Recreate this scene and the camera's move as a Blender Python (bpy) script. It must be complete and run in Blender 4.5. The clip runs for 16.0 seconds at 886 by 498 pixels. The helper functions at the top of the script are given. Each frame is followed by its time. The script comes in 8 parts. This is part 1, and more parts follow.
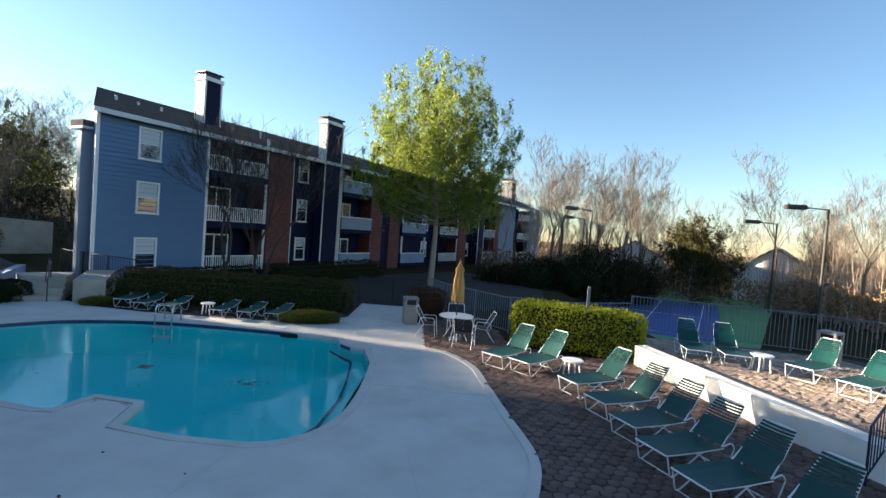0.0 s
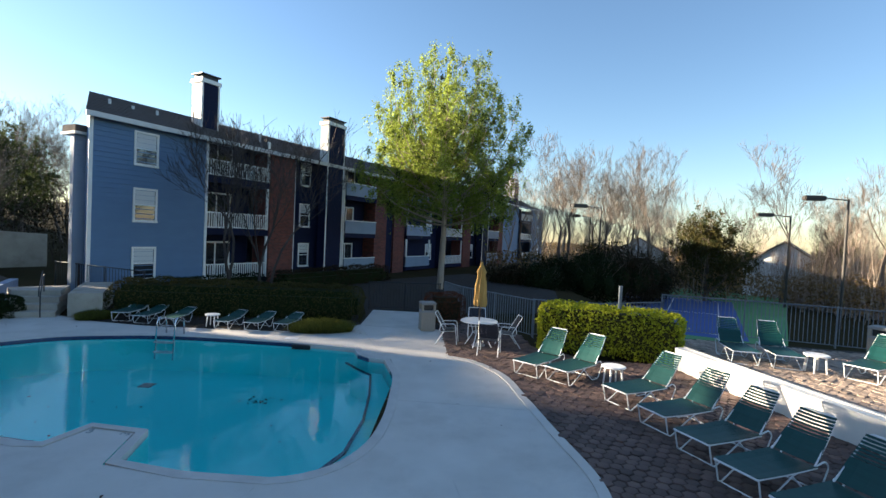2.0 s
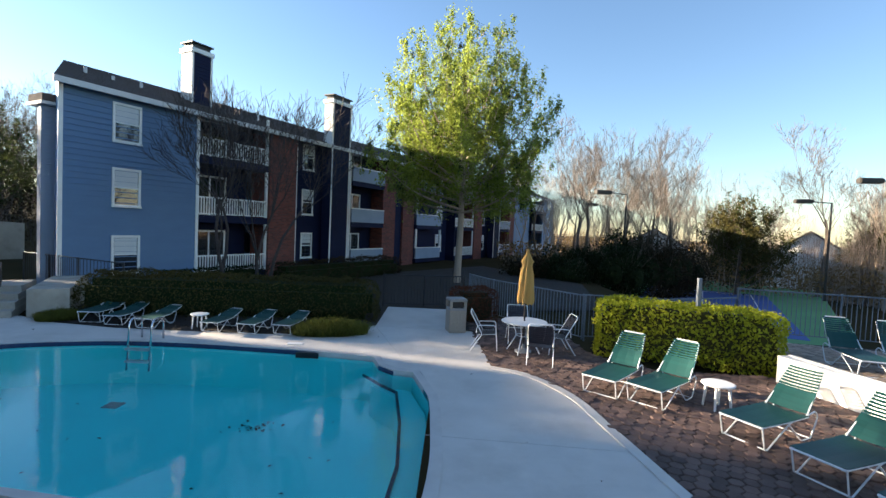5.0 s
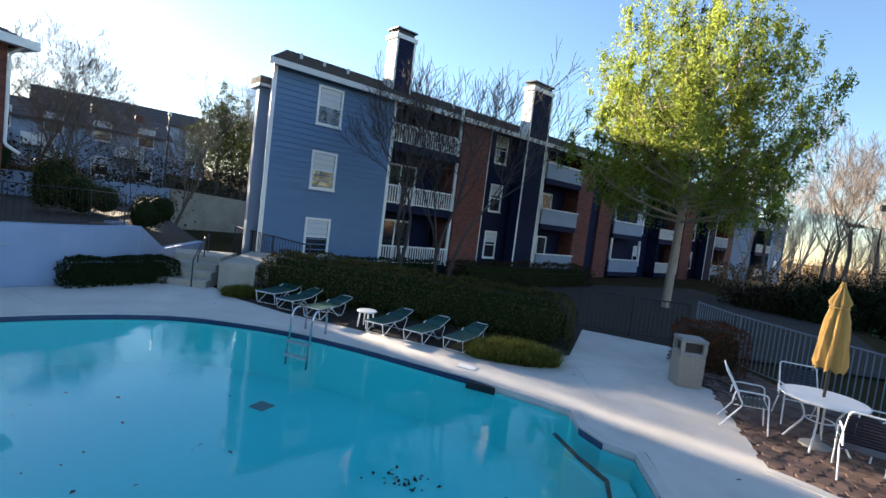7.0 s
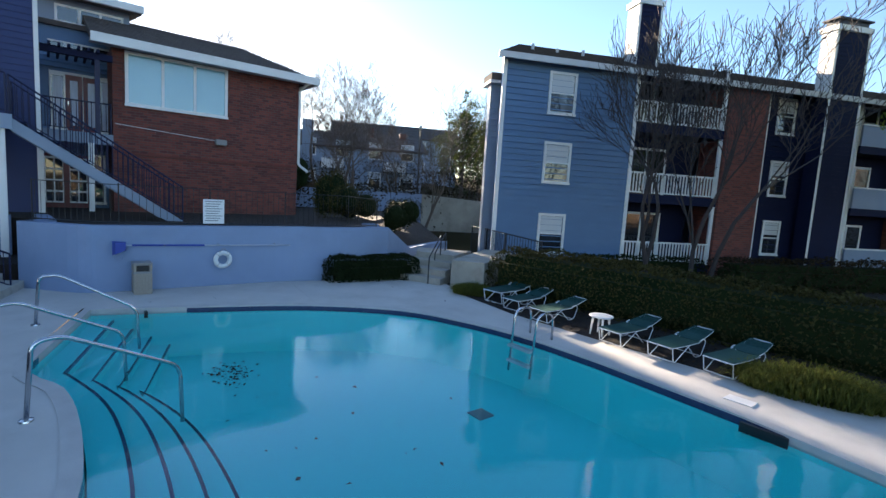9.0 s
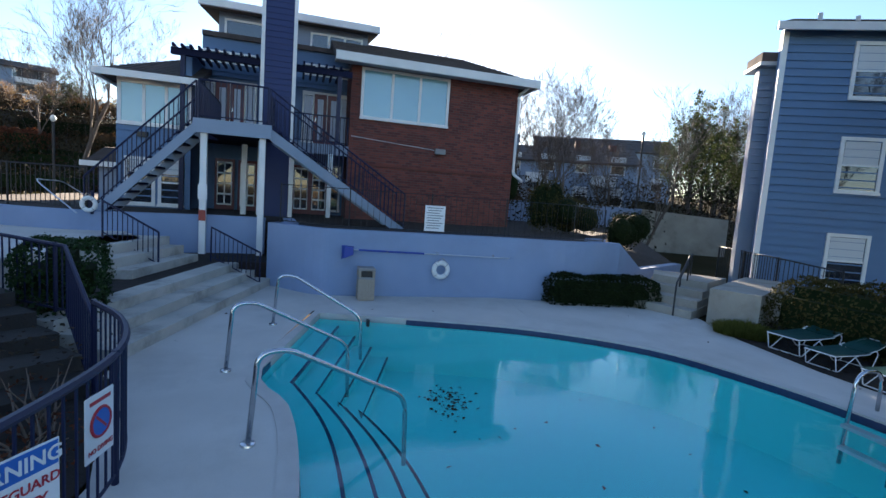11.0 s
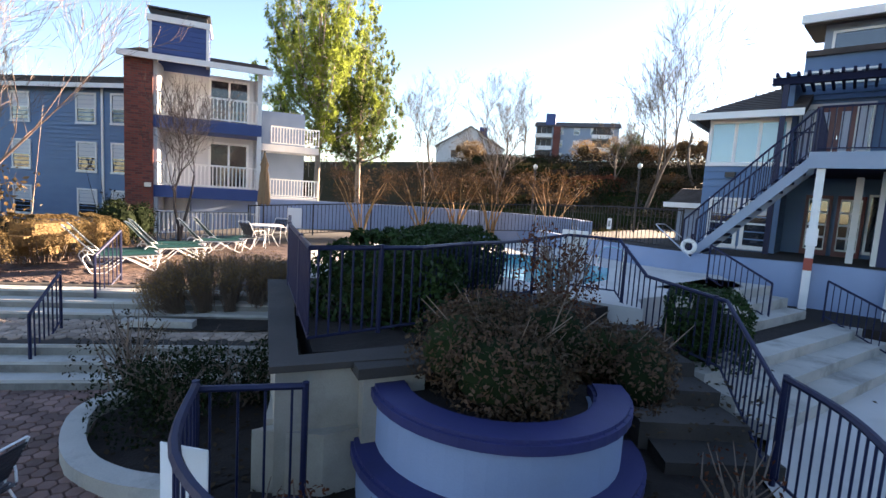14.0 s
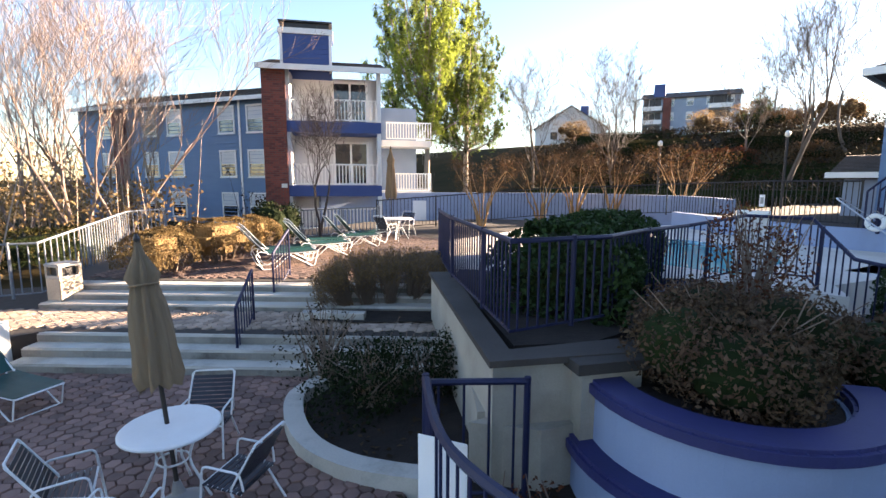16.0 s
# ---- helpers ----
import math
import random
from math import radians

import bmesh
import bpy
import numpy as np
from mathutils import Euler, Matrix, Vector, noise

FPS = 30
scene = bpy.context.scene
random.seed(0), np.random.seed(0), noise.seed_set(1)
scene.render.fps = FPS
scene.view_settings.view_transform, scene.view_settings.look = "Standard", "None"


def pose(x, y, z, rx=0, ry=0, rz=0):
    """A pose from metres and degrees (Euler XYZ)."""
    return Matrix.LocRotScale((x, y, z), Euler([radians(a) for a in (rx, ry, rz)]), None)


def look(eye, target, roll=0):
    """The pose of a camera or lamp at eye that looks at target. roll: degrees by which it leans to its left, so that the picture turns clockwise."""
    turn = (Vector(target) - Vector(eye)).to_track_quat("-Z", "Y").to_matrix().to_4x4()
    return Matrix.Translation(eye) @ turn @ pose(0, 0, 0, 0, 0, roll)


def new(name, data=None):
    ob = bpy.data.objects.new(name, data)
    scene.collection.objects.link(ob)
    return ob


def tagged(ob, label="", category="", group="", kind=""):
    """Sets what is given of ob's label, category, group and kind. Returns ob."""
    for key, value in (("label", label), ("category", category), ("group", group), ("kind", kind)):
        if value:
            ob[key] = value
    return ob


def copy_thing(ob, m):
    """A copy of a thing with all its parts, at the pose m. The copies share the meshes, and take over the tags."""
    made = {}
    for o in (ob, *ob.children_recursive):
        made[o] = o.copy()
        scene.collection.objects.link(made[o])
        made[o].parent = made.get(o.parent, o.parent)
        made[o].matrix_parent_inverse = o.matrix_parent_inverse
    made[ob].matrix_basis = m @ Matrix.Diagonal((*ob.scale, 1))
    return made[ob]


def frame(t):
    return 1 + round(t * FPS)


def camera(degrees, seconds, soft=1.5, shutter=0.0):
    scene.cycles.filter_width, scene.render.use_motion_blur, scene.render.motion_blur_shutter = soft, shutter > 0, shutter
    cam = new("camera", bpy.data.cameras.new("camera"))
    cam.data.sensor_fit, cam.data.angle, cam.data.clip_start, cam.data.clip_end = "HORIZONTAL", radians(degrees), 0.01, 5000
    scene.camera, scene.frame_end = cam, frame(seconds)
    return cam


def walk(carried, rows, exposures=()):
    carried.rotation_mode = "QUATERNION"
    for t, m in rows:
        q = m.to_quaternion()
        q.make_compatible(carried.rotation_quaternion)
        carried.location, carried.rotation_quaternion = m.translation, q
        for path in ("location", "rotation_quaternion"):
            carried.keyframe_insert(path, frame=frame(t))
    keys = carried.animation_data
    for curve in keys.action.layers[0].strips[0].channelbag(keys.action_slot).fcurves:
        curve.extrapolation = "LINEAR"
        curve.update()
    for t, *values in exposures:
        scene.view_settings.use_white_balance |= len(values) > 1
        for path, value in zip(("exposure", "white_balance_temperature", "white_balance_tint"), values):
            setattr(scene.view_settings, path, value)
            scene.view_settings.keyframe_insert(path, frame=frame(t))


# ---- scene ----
cam = camera(84.71, 16.0)
PATH = [
    (0, (0.285, -0.639, 3.269), (0.167, 4.356, 3.084), 4.24),
    (0.5, (0.223, -0.467, 3.237), (0.157, 4.523, 2.926), 5.96),
    (1, (0.060, -0.224, 3.224), (-0.005, 4.772, 3.015), 5.15),
    (1.5, (-0.148, 0.044, 3.190), (-0.229, 5.041, 3.025), 1.95),
    (2, (-0.344, 0.292, 3.142), (-0.447, 5.289, 2.989), 2.72),
    (2.5, (-0.494, 0.509, 3.068), (-0.638, 5.501, 2.820), 2.91),
    (3, (-0.568, 0.705, 2.988), (-0.603, 5.691, 2.617), 0.90),
    (5.5, (-1.508, 3.585, 2.805), (-1.723, 8.576, 2.599), 3.79),
    (6, (-1.837, 4.362, 2.765), (-2.641, 9.292, 2.534), 4.12),
    (6.5, (-2.080, 5.042, 2.695), (-3.389, 9.862, 2.483), 4.82),
    (7, (-2.157, 5.618, 2.640), (-4.045, 10.235, 2.306), 7.02),
    (7.5, (-2.117, 6.089, 2.595), (-4.644, 10.381, 2.155), 6.14),
    (8, (-2.108, 6.474, 2.535), (-5.272, 10.300, 1.943), 5.45),
    (10.5, (-4.050, 6.924, 2.315), (-8.533, 9.106, 1.929), 3.45),
    (11, (-4.444, 6.935, 2.174), (-9.199, 8.393, 1.657), 4.12),
    (11.5, (-4.803, 6.788, 2.009), (-9.737, 7.404, 1.482), 3.18),
    (12, (-4.950, 6.589, 1.995), (-9.927, 6.409, 1.551), 4.09),
    (12.5, (-4.984, 6.355, 2.078), (-9.861, 5.420, 1.496), 0.54),
    (13, (-4.940, 6.075, 2.216), (-9.606, 4.353, 1.698), 1.78),
    (13.5, (-4.823, 5.726, 2.263), (-8.989, 3.013, 1.732), 2.09),
    (14, (-4.852, 5.377, 2.281), (-8.680, 2.205, 1.746), 3.50),
    (14.5, (-4.709, 5.080, 2.250), (-8.057, 1.414, 1.654), 1.57),
    (15, (-4.580, 4.927, 2.209), (-7.919, 1.254, 1.603), 0.32),
    (15.5, (-4.449, 4.825, 2.208), (-7.713, 1.108, 1.477), 2.28),
    (16, (-4.327, 4.729, 2.282), (-7.435, 0.876, 1.586), 0.19),
]
EXPOSURE = [(0, 2.5, 6400, 10), (3, 2.55, 6450, 11), (5.5, 2.75, 6500, 13), (8, 2.9, 6450, 15), (10.5, 2.75, 6350, 16), (12.5, 2.78, 6750, 20), (13.5, 3.1, 7050, 21), (14.5, 3.36, 7150, 22), (16, 3.4, 7250, 22)]
walk(cam, [(t, look(eye, target, roll)) for t, eye, target, roll in PATH], EXPOSURE)

# ---- light ----
SUN_YAW, SUN_UP = 77.0, 12.2          # degrees to the left of +y, and above the horizon
world = bpy.data.worlds.new("sky")
scene.world = world
world.use_nodes = True
wn = world.node_tree
sky = wn.nodes.new("ShaderNodeTexSky")
sky.sky_type = "NISHITA"
sky.sun_disc = False
sky.sun_elevation = radians(SUN_UP)
sky.sun_rotation = radians(-SUN_YAW)
sky.air_density, sky.dust_density, sky.ozone_density = 1.0, 0.2, 2.7
wn.nodes["Background"].inputs["Strength"].default_value = 0.05
wn.links.new(sky.outputs["Color"], wn.nodes["Background"].inputs["Color"])
sun_dir = Vector((-math.sin(radians(SUN_YAW)) * math.cos(radians(SUN_UP)), math.cos(radians(SUN_YAW)) * math.cos(radians(SUN_UP)), math.sin(radians(SUN_UP))))
sun_data = bpy.data.lights.new("sun", "SUN")
sun_data.energy, sun_data.angle, sun_data.color = 5.0, radians(0.6), (1.0, 0.84, 0.62)
sun = new("sun", sun_data)
sun.matrix_world = look(sun_dir * 100, (0, 0, 0))

# ---- materials ----
def mat(name, a, b=None, scale=6.0, rough=0.7, metal=0.0, bump=0.0, fine=60.0, vary=0.0, spec=0.5, stretch=(1, 1, 1), stain=0.0, stain_col=(0.05, 0.05, 0.045), stain_scale=0.6):
    """Two-tone noise at two scales, grain relief, optional stains and a shift from piece to piece."""
    m = bpy.data.materials.new(name)
    m.use_nodes = True
    nt = m.node_tree
    bsdf = nt.nodes["Principled BSDF"]
    bsdf.inputs["Roughness"].default_value = rough
    bsdf.inputs["Metallic"].default_value = metal
    bsdf.inputs["Specular IOR Level"].default_value = spec
    tc = nt.nodes.new("ShaderNodeTexCoord")
    mp = nt.nodes.new("ShaderNodeMapping")
    mp.inputs["Scale"].default_value = stretch
    nt.links.new(tc.outputs["Object"], mp.inputs["Vector"])
    n1 = nt.nodes.new("ShaderNodeTexNoise")
    n1.inputs["Scale"].default_value, n1.inputs["Detail"].default_value = scale, 6
    n2 = nt.nodes.new("ShaderNodeTexNoise")
    n2.inputs["Scale"].default_value, n2.inputs["Detail"].default_value = fine, 3
    for n in (n1, n2):
        nt.links.new(mp.outputs["Vector"], n.inputs["Vector"])
    add = nt.nodes.new("ShaderNodeMath")
    add.operation = "MULTIPLY_ADD"
    add.inputs[1].default_value = 0.35
    nt.links.new(n2.outputs["Fac"], add.inputs[0])
    nt.links.new(n1.outputs["Fac"], add.inputs[2])
    mr = nt.nodes.new("ShaderNodeMapRange")
    mr.inputs["From Min"].default_value, mr.inputs["From Max"].default_value = 0.4, 0.95
    nt.links.new(add.outputs[0], mr.inputs["Value"])
    mix = nt.nodes.new("ShaderNodeMix")
    mix.data_type = "RGBA"
    b = b or tuple(c * 0.75 for c in a)
    mix.inputs["A"].default_value, mix.inputs["B"].default_value = (*a, 1), (*b, 1)
    nt.links.new(mr.outputs[0], mix.inputs["Factor"])
    col = mix.outputs["Result"]
    if stain:
        n3 = nt.nodes.new("ShaderNodeTexNoise")
        n3.inputs["Scale"].default_value, n3.inputs["Detail"].default_value, n3.inputs["Roughness"].default_value = stain_scale, 8, 0.65
        nt.links.new(tc.outputs["Object"], n3.inputs["Vector"])
        r3 = nt.nodes.new("ShaderNodeMapRange")
        r3.inputs["From Min"].default_value, r3.inputs["From Max"].default_value, r3.inputs["To Max"].default_value = 0.5, 0.72, stain
        nt.links.new(n3.outputs["Fac"], r3.inputs["Value"])
        mx = nt.nodes.new("ShaderNodeMix")
        mx.data_type = "RGBA"
        nt.links.new(r3.outputs[0], mx.inputs["Factor"])
        nt.links.new(col, mx.inputs["A"])
        mx.inputs["B"].default_value = (*stain_col, 1)
        col = mx.outputs["Result"]
    if vary:
        oi = nt.nodes.new("ShaderNodeObjectInfo")
        ge = nt.nodes.new("ShaderNodeNewGeometry")
        sm = nt.nodes.new("ShaderNodeMath")
        sm.operation = "ADD"
        nt.links.new(oi.outputs["Random"], sm.inputs[0])
        nt.links.new(ge.outputs["Random Per Island"], sm.inputs[1])
        fr = nt.nodes.new("ShaderNodeMath")
        fr.operation = "FRACT"
        nt.links.new(sm.outputs[0], fr.inputs[0])
        rr = nt.nodes.new("ShaderNodeMapRange")
        rr.inputs["To Min"].default_value, rr.inputs["To Max"].default_value = 1 - vary, 1 + vary
        nt.links.new(fr.outputs[0], rr.inputs["Value"])
        hs = nt.nodes.new("ShaderNodeHueSaturation")
        nt.links.new(rr.outputs[0], hs.inputs["Value"])
        nt.links.new(col, hs.inputs["Color"])
        col = hs.outputs["Color"]
    nt.links.new(col, bsdf.inputs["Base Color"])
    if bump:
        bp = nt.nodes.new("ShaderNodeBump")
        bp.inputs["Strength"].default_value, bp.inputs["Distance"].default_value = bump, 0.02
        nt.links.new(add.outputs[0], bp.inputs["Height"])
        nt.links.new(bp.outputs["Normal"], bsdf.inputs["Normal"])
    return m


def leaf_mat(name, a, b, rough=0.75, trans=0.35):
    m = mat(name, a, b, scale=0.9, rough=rough, fine=9.0, vary=0.35, spec=0.1)
    nt = m.node_tree
    bsdf = nt.nodes["Principled BSDF"]
    tr = nt.nodes.new("ShaderNodeBsdfTranslucent")
    src = bsdf.inputs["Base Color"].links[0].from_socket
    nt.links.new(src, tr.inputs["Color"])
    ms = nt.nodes.new("ShaderNodeMixShader")
    ms.inputs[0].default_value = trans
    nt.links.new(bsdf.outputs[0], ms.inputs[1])
    nt.links.new(tr.outputs[0], ms.inputs[2])
    nt.links.new(ms.outputs[0], nt.nodes["Material Output"].inputs["Surface"])
    return m


def glass_mat(name, tint, rough=0.04):
    """Window pane: dark room behind, mirror-like sky in front."""
    m = mat(name, tint, tuple(c * 0.6 for c in tint), scale=1.3, rough=rough, spec=1.0)
    m.node_tree.nodes["Principled BSDF"].inputs["Coat Weight"].default_value = 0.15
    m.node_tree.nodes["Principled BSDF"].inputs["Coat Roughness"].default_value = 0.02
    return m


M = {}
M["concrete"] = mat("deck concrete", (0.60, 0.565, 0.52), (0.49, 0.46, 0.42), 1.2, 0.85, bump=0.25, fine=90, stain=0.35, stain_col=(0.27, 0.25, 0.22), stain_scale=0.8)
M["coping"] = mat("coping concrete", (0.56, 0.53, 0.49), (0.44, 0.41, 0.38), 3, 0.85, bump=0.25, fine=90)
M["tile"] = mat("dark blue waterline tile", (0.02, 0.035, 0.09), (0.035, 0.05, 0.12), 12, 0.25, vary=0.3)
M["plaster"] = mat("pool plaster", (0.05, 0.94, 0.90), (0.045, 0.88, 0.85), 0.5, 0.6, bump=0.05, stain=0.25, stain_col=(0.04, 0.76, 0.75), stain_scale=0.35)
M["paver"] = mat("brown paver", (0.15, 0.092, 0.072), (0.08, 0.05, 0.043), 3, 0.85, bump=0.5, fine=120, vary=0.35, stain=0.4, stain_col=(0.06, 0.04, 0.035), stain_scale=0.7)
# lighter copy of the brown paver, for the south end of the patio
M["paver_lighter"] = mat("lighter red brown paver", (0.25, 0.145, 0.118), (0.15, 0.086, 0.072), 3, 0.85, bump=0.5, fine=120, vary=0.35, stain=0.4, stain_col=(0.08, 0.052, 0.045), stain_scale=0.8)
# paler copy of the paver: low sun on the terraces is put into the colour
M["paver_sunlit"] = mat("terrace paver with sunlight in its colour", (0.40, 0.305, 0.235), (0.27, 0.20, 0.155), 3, 0.85, bump=0.5, fine=120, vary=0.3, stain=0.3, stain_col=(0.12, 0.085, 0.06), stain_scale=0.7)
M["joint"] = mat("paver joint sand", (0.05, 0.04, 0.035), (0.03, 0.025, 0.02), 8, 0.95)
M["stucco"] = mat("pale blue painted stucco", (0.25, 0.33, 0.48), (0.21, 0.28, 0.42), 1.1, 0.8, bump=0.25, fine=70, stain=0.4, stain_col=(0.18, 0.22, 0.30), stain_scale=0.7)
M["cream"] = mat("weathered cream stucco", (0.42, 0.38, 0.32), (0.29, 0.265, 0.22), 1.6, 0.85, bump=0.3, fine=70, stain=0.6, stain_col=(0.17, 0.15, 0.12), stain_scale=1.1)
M["blue_cap"] = mat("royal blue painted cap", (0.024, 0.028, 0.125), (0.017, 0.020, 0.09), 2, 0.6, bump=0.2, stain=0.4, stain_col=(0.016, 0.018, 0.05), stain_scale=1.6)
M["step"] = mat("worn painted step", (0.55, 0.52, 0.46), (0.38, 0.36, 0.32), 1.4, 0.85, bump=0.3, fine=60, stain=0.7, stain_col=(0.10, 0.09, 0.075), stain_scale=1.3)
M["wall_white"] = mat("off-white stucco paint", (0.78, 0.75, 0.69), (0.68, 0.65, 0.59), 1.4, 0.85, bump=0.25, fine=60, stain=0.35, stain_col=(0.38, 0.35, 0.30), stain_scale=0.9)
M["siding"] = mat("blue lap siding", (0.108, 0.198, 0.335), (0.09, 0.166, 0.29), 1.0, 0.65, bump=0.1, vary=0.06, stretch=(1, 1, 3))
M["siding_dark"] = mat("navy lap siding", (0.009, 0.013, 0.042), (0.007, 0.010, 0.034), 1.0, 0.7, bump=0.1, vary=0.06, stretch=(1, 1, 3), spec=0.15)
M["siding_grey"] = mat("grey blue siding", (0.25, 0.31, 0.40), (0.2, 0.26, 0.34), 1.0, 0.65, bump=0.1, vary=0.06)
M["brick"] = mat("red brick", (0.18, 0.05, 0.034), (0.11, 0.034, 0.026), 3, 0.85, bump=0.4, fine=80, vary=0.3)
M["mortar"] = mat("grey brown mortar", (0.16, 0.10, 0.085), (0.11, 0.075, 0.06), 5, 0.95, bump=0.3)
M["white"] = mat("white paint", (0.78, 0.78, 0.76), (0.68, 0.68, 0.66), 2, 0.5, bump=0.05, stain=0.2, stain_col=(0.5, 0.49, 0.46))
M["soffit"] = mat("grey white soffit", (0.6, 0.6, 0.6), (0.5, 0.5, 0.5), 2, 0.7)
M["shingle"] = mat("brown grey shingle", (0.095, 0.078, 0.072), (0.055, 0.046, 0.043), 4, 0.95, bump=0.5, fine=60, vary=0.25)
M["glass"] = glass_mat("window glass", (0.03, 0.035, 0.045))
M["blind"] = mat("white window blind", (0.6, 0.62, 0.63), (0.5, 0.52, 0.54), 2, 0.6, stretch=(0.2, 0.2, 30))
M["navy"] = mat("navy painted steel", (0.009, 0.012, 0.042), (0.013, 0.017, 0.055), 3, 0.45, bump=0.05, spec=0.3)
M["black"] = mat("black painted steel", (0.01, 0.01, 0.012), (0.016, 0.016, 0.018), 3, 0.45)
M["galv"] = mat("grey aluminium fence paint", (0.17, 0.19, 0.22), (0.13, 0.15, 0.175), 3, 0.5)
M["chrome"] = mat("brushed stainless steel", (0.62, 0.63, 0.65), (0.5, 0.51, 0.53), 4, 0.22, metal=1.0)
M["tube"] = mat("white powder coated tube", (0.75, 0.76, 0.76), (0.66, 0.67, 0.67), 3, 0.4)
M["strap"] = mat("green vinyl strap", (0.007, 0.062, 0.056), (0.005, 0.046, 0.042), 3, 0.5, vary=0.1, spec=0.3)
M["strap_dark"] = mat("dark navy vinyl strap", (0.01, 0.012, 0.02), (0.015, 0.018, 0.03), 3, 0.4, vary=0.12)
M["resin"] = mat("white resin", (0.74, 0.74, 0.73), (0.66, 0.66, 0.65), 3, 0.45)
M["canvas_gold"] = mat("gold canvas", (0.50, 0.30, 0.085), (0.38, 0.22, 0.06), 3, 0.85, bump=0.3, stretch=(4, 4, 0.5))
M["canvas_tan"] = mat("tan canvas", (0.25, 0.17, 0.10), (0.18, 0.12, 0.07), 3, 0.85, bump=0.3, stretch=(4, 4, 0.5))
M["pole"] = mat("dark umbrella pole", (0.03, 0.022, 0.018), (0.02, 0.016, 0.012), 3, 0.4)
M["bark"] = mat("grey brown bark", (0.15, 0.115, 0.09), (0.085, 0.065, 0.05), 4, 0.9, bump=0.6, fine=40, stretch=(3, 3, 0.6))
M["bark_pale"] = mat("pale crape bark", (0.40, 0.31, 0.24), (0.26, 0.20, 0.155), 4, 0.85, bump=0.4, fine=40, stretch=(3, 3, 0.6))
M["bark_birch"] = mat("pale pinkish birch bark", (0.25, 0.18, 0.145), (0.16, 0.12, 0.10), 4, 0.85, bump=0.4, fine=40, stretch=(3, 3, 0.6))
M["bark_gold"] = mat("golden crape bark", (0.42, 0.25, 0.10), (0.27, 0.15, 0.06), 4, 0.85, bump=0.4, fine=40, stretch=(3, 3, 0.6))
M["mulch"] = mat("bark mulch", (0.026, 0.016, 0.012), (0.010, 0.007, 0.005), 5, 0.95, bump=1.0, fine=45)
M["grass"] = mat("winter lawn", (0.050, 0.036, 0.018), (0.028, 0.026, 0.012), 0.25, 1.0, spec=0.02, bump=0.6, fine=8, stain=0.5, stain_col=(0.10, 0.07, 0.035), stain_scale=0.05)
M["leaf_box"] = leaf_mat("glossy yellow green leaves", (0.52, 0.51, 0.045), (0.32, 0.36, 0.03), trans=0.55)
M["leaf_grass"] = leaf_mat("olive yellow grass blades", (0.17, 0.17, 0.035), (0.09, 0.10, 0.02), trans=0.45)
M["bark_dark"] = mat("dark wet bark", (0.06, 0.045, 0.04), (0.035, 0.027, 0.025), 4, 0.9, bump=0.6, fine=40, stretch=(3, 3, 0.6))
# leaves, and also the painted inner shade of hedge and shrub cores
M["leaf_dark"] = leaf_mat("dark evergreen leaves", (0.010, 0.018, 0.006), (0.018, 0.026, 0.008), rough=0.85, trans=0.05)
M["leaf_mid"] = leaf_mat("mid green evergreen leaves", (0.030, 0.062, 0.018), (0.018, 0.036, 0.012), rough=0.5, trans=0.15)
M["leaf_pine_mid"] = leaf_mat("olive green needles", (0.15, 0.19, 0.05), (0.09, 0.125, 0.035), trans=0.5)
M["leaf_olive"] = leaf_mat("olive hedge leaves", (0.082, 0.070, 0.022), (0.042, 0.040, 0.013), trans=0.2)
M["leaf_bronze"] = leaf_mat("bronze green leaves", (0.045, 0.029, 0.015), (0.024, 0.020, 0.010), trans=0.08)
M["leaf_shrub"] = leaf_mat("bronze olive leaves", (0.115, 0.064, 0.042), (0.062, 0.046, 0.026), trans=0.15)
M["leaf_red"] = leaf_mat("russet twig leaves", (0.15, 0.05, 0.025), (0.085, 0.036, 0.02))
M["leaf_rust"] = leaf_mat("rust brown leaves", (0.13, 0.07, 0.03), (0.08, 0.045, 0.02), trans=0.2)
# step colour darkened as painted riser shade, with real stain streaks on top
M["riser"] = mat("stained step riser greyed for shade", (0.30, 0.285, 0.25), (0.17, 0.16, 0.14), 1.6, 0.9, bump=0.35, fine=50, stretch=(1, 1, 0.35), stain=0.9, stain_col=(0.035, 0.03, 0.026), stain_scale=1.7)
M["lawn"] = mat("green hillside lawn", (0.045, 0.11, 0.022), (0.03, 0.075, 0.016), 0.4, 0.95, bump=0.4, fine=9)
M["leaf_gold"] = leaf_mat("golden brown leaves", (0.175, 0.12, 0.055), (0.11, 0.076, 0.034))
M["leaf_pine"] = leaf_mat("yellow green needles", (0.29, 0.34, 0.06), (0.17, 0.23, 0.045), trans=0.6)
M["leaf_pine_dark"] = leaf_mat("dark pine needles", (0.055, 0.07, 0.022), (0.035, 0.047, 0.018), trans=0.3)
M["leaf_scrub"] = leaf_mat("brown winter scrub", (0.28, 0.185, 0.09), (0.18, 0.12, 0.055))
M["twig"] = mat("fine grey twig", (0.22, 0.16, 0.12), (0.14, 0.10, 0.08), 2, 0.9)
M["twig_brown"] = mat("brown winter twig", (0.15, 0.085, 0.05), (0.09, 0.05, 0.03), 2, 0.9)
M["red_door"] = mat("dark red door paint", (0.12, 0.005, 0.014), (0.09, 0.004, 0.011), 2, 0.4)
M["orange"] = mat("painted red band", (0.35, 0.05, 0.03), (0.3, 0.05, 0.03), 2, 0.5)
M["court_blue"] = mat("blue court", (0.045, 0.10, 0.31), (0.04, 0.085, 0.27), 0.6, 0.8, stain=0.2, stain_col=(0.05, 0.08, 0.2))
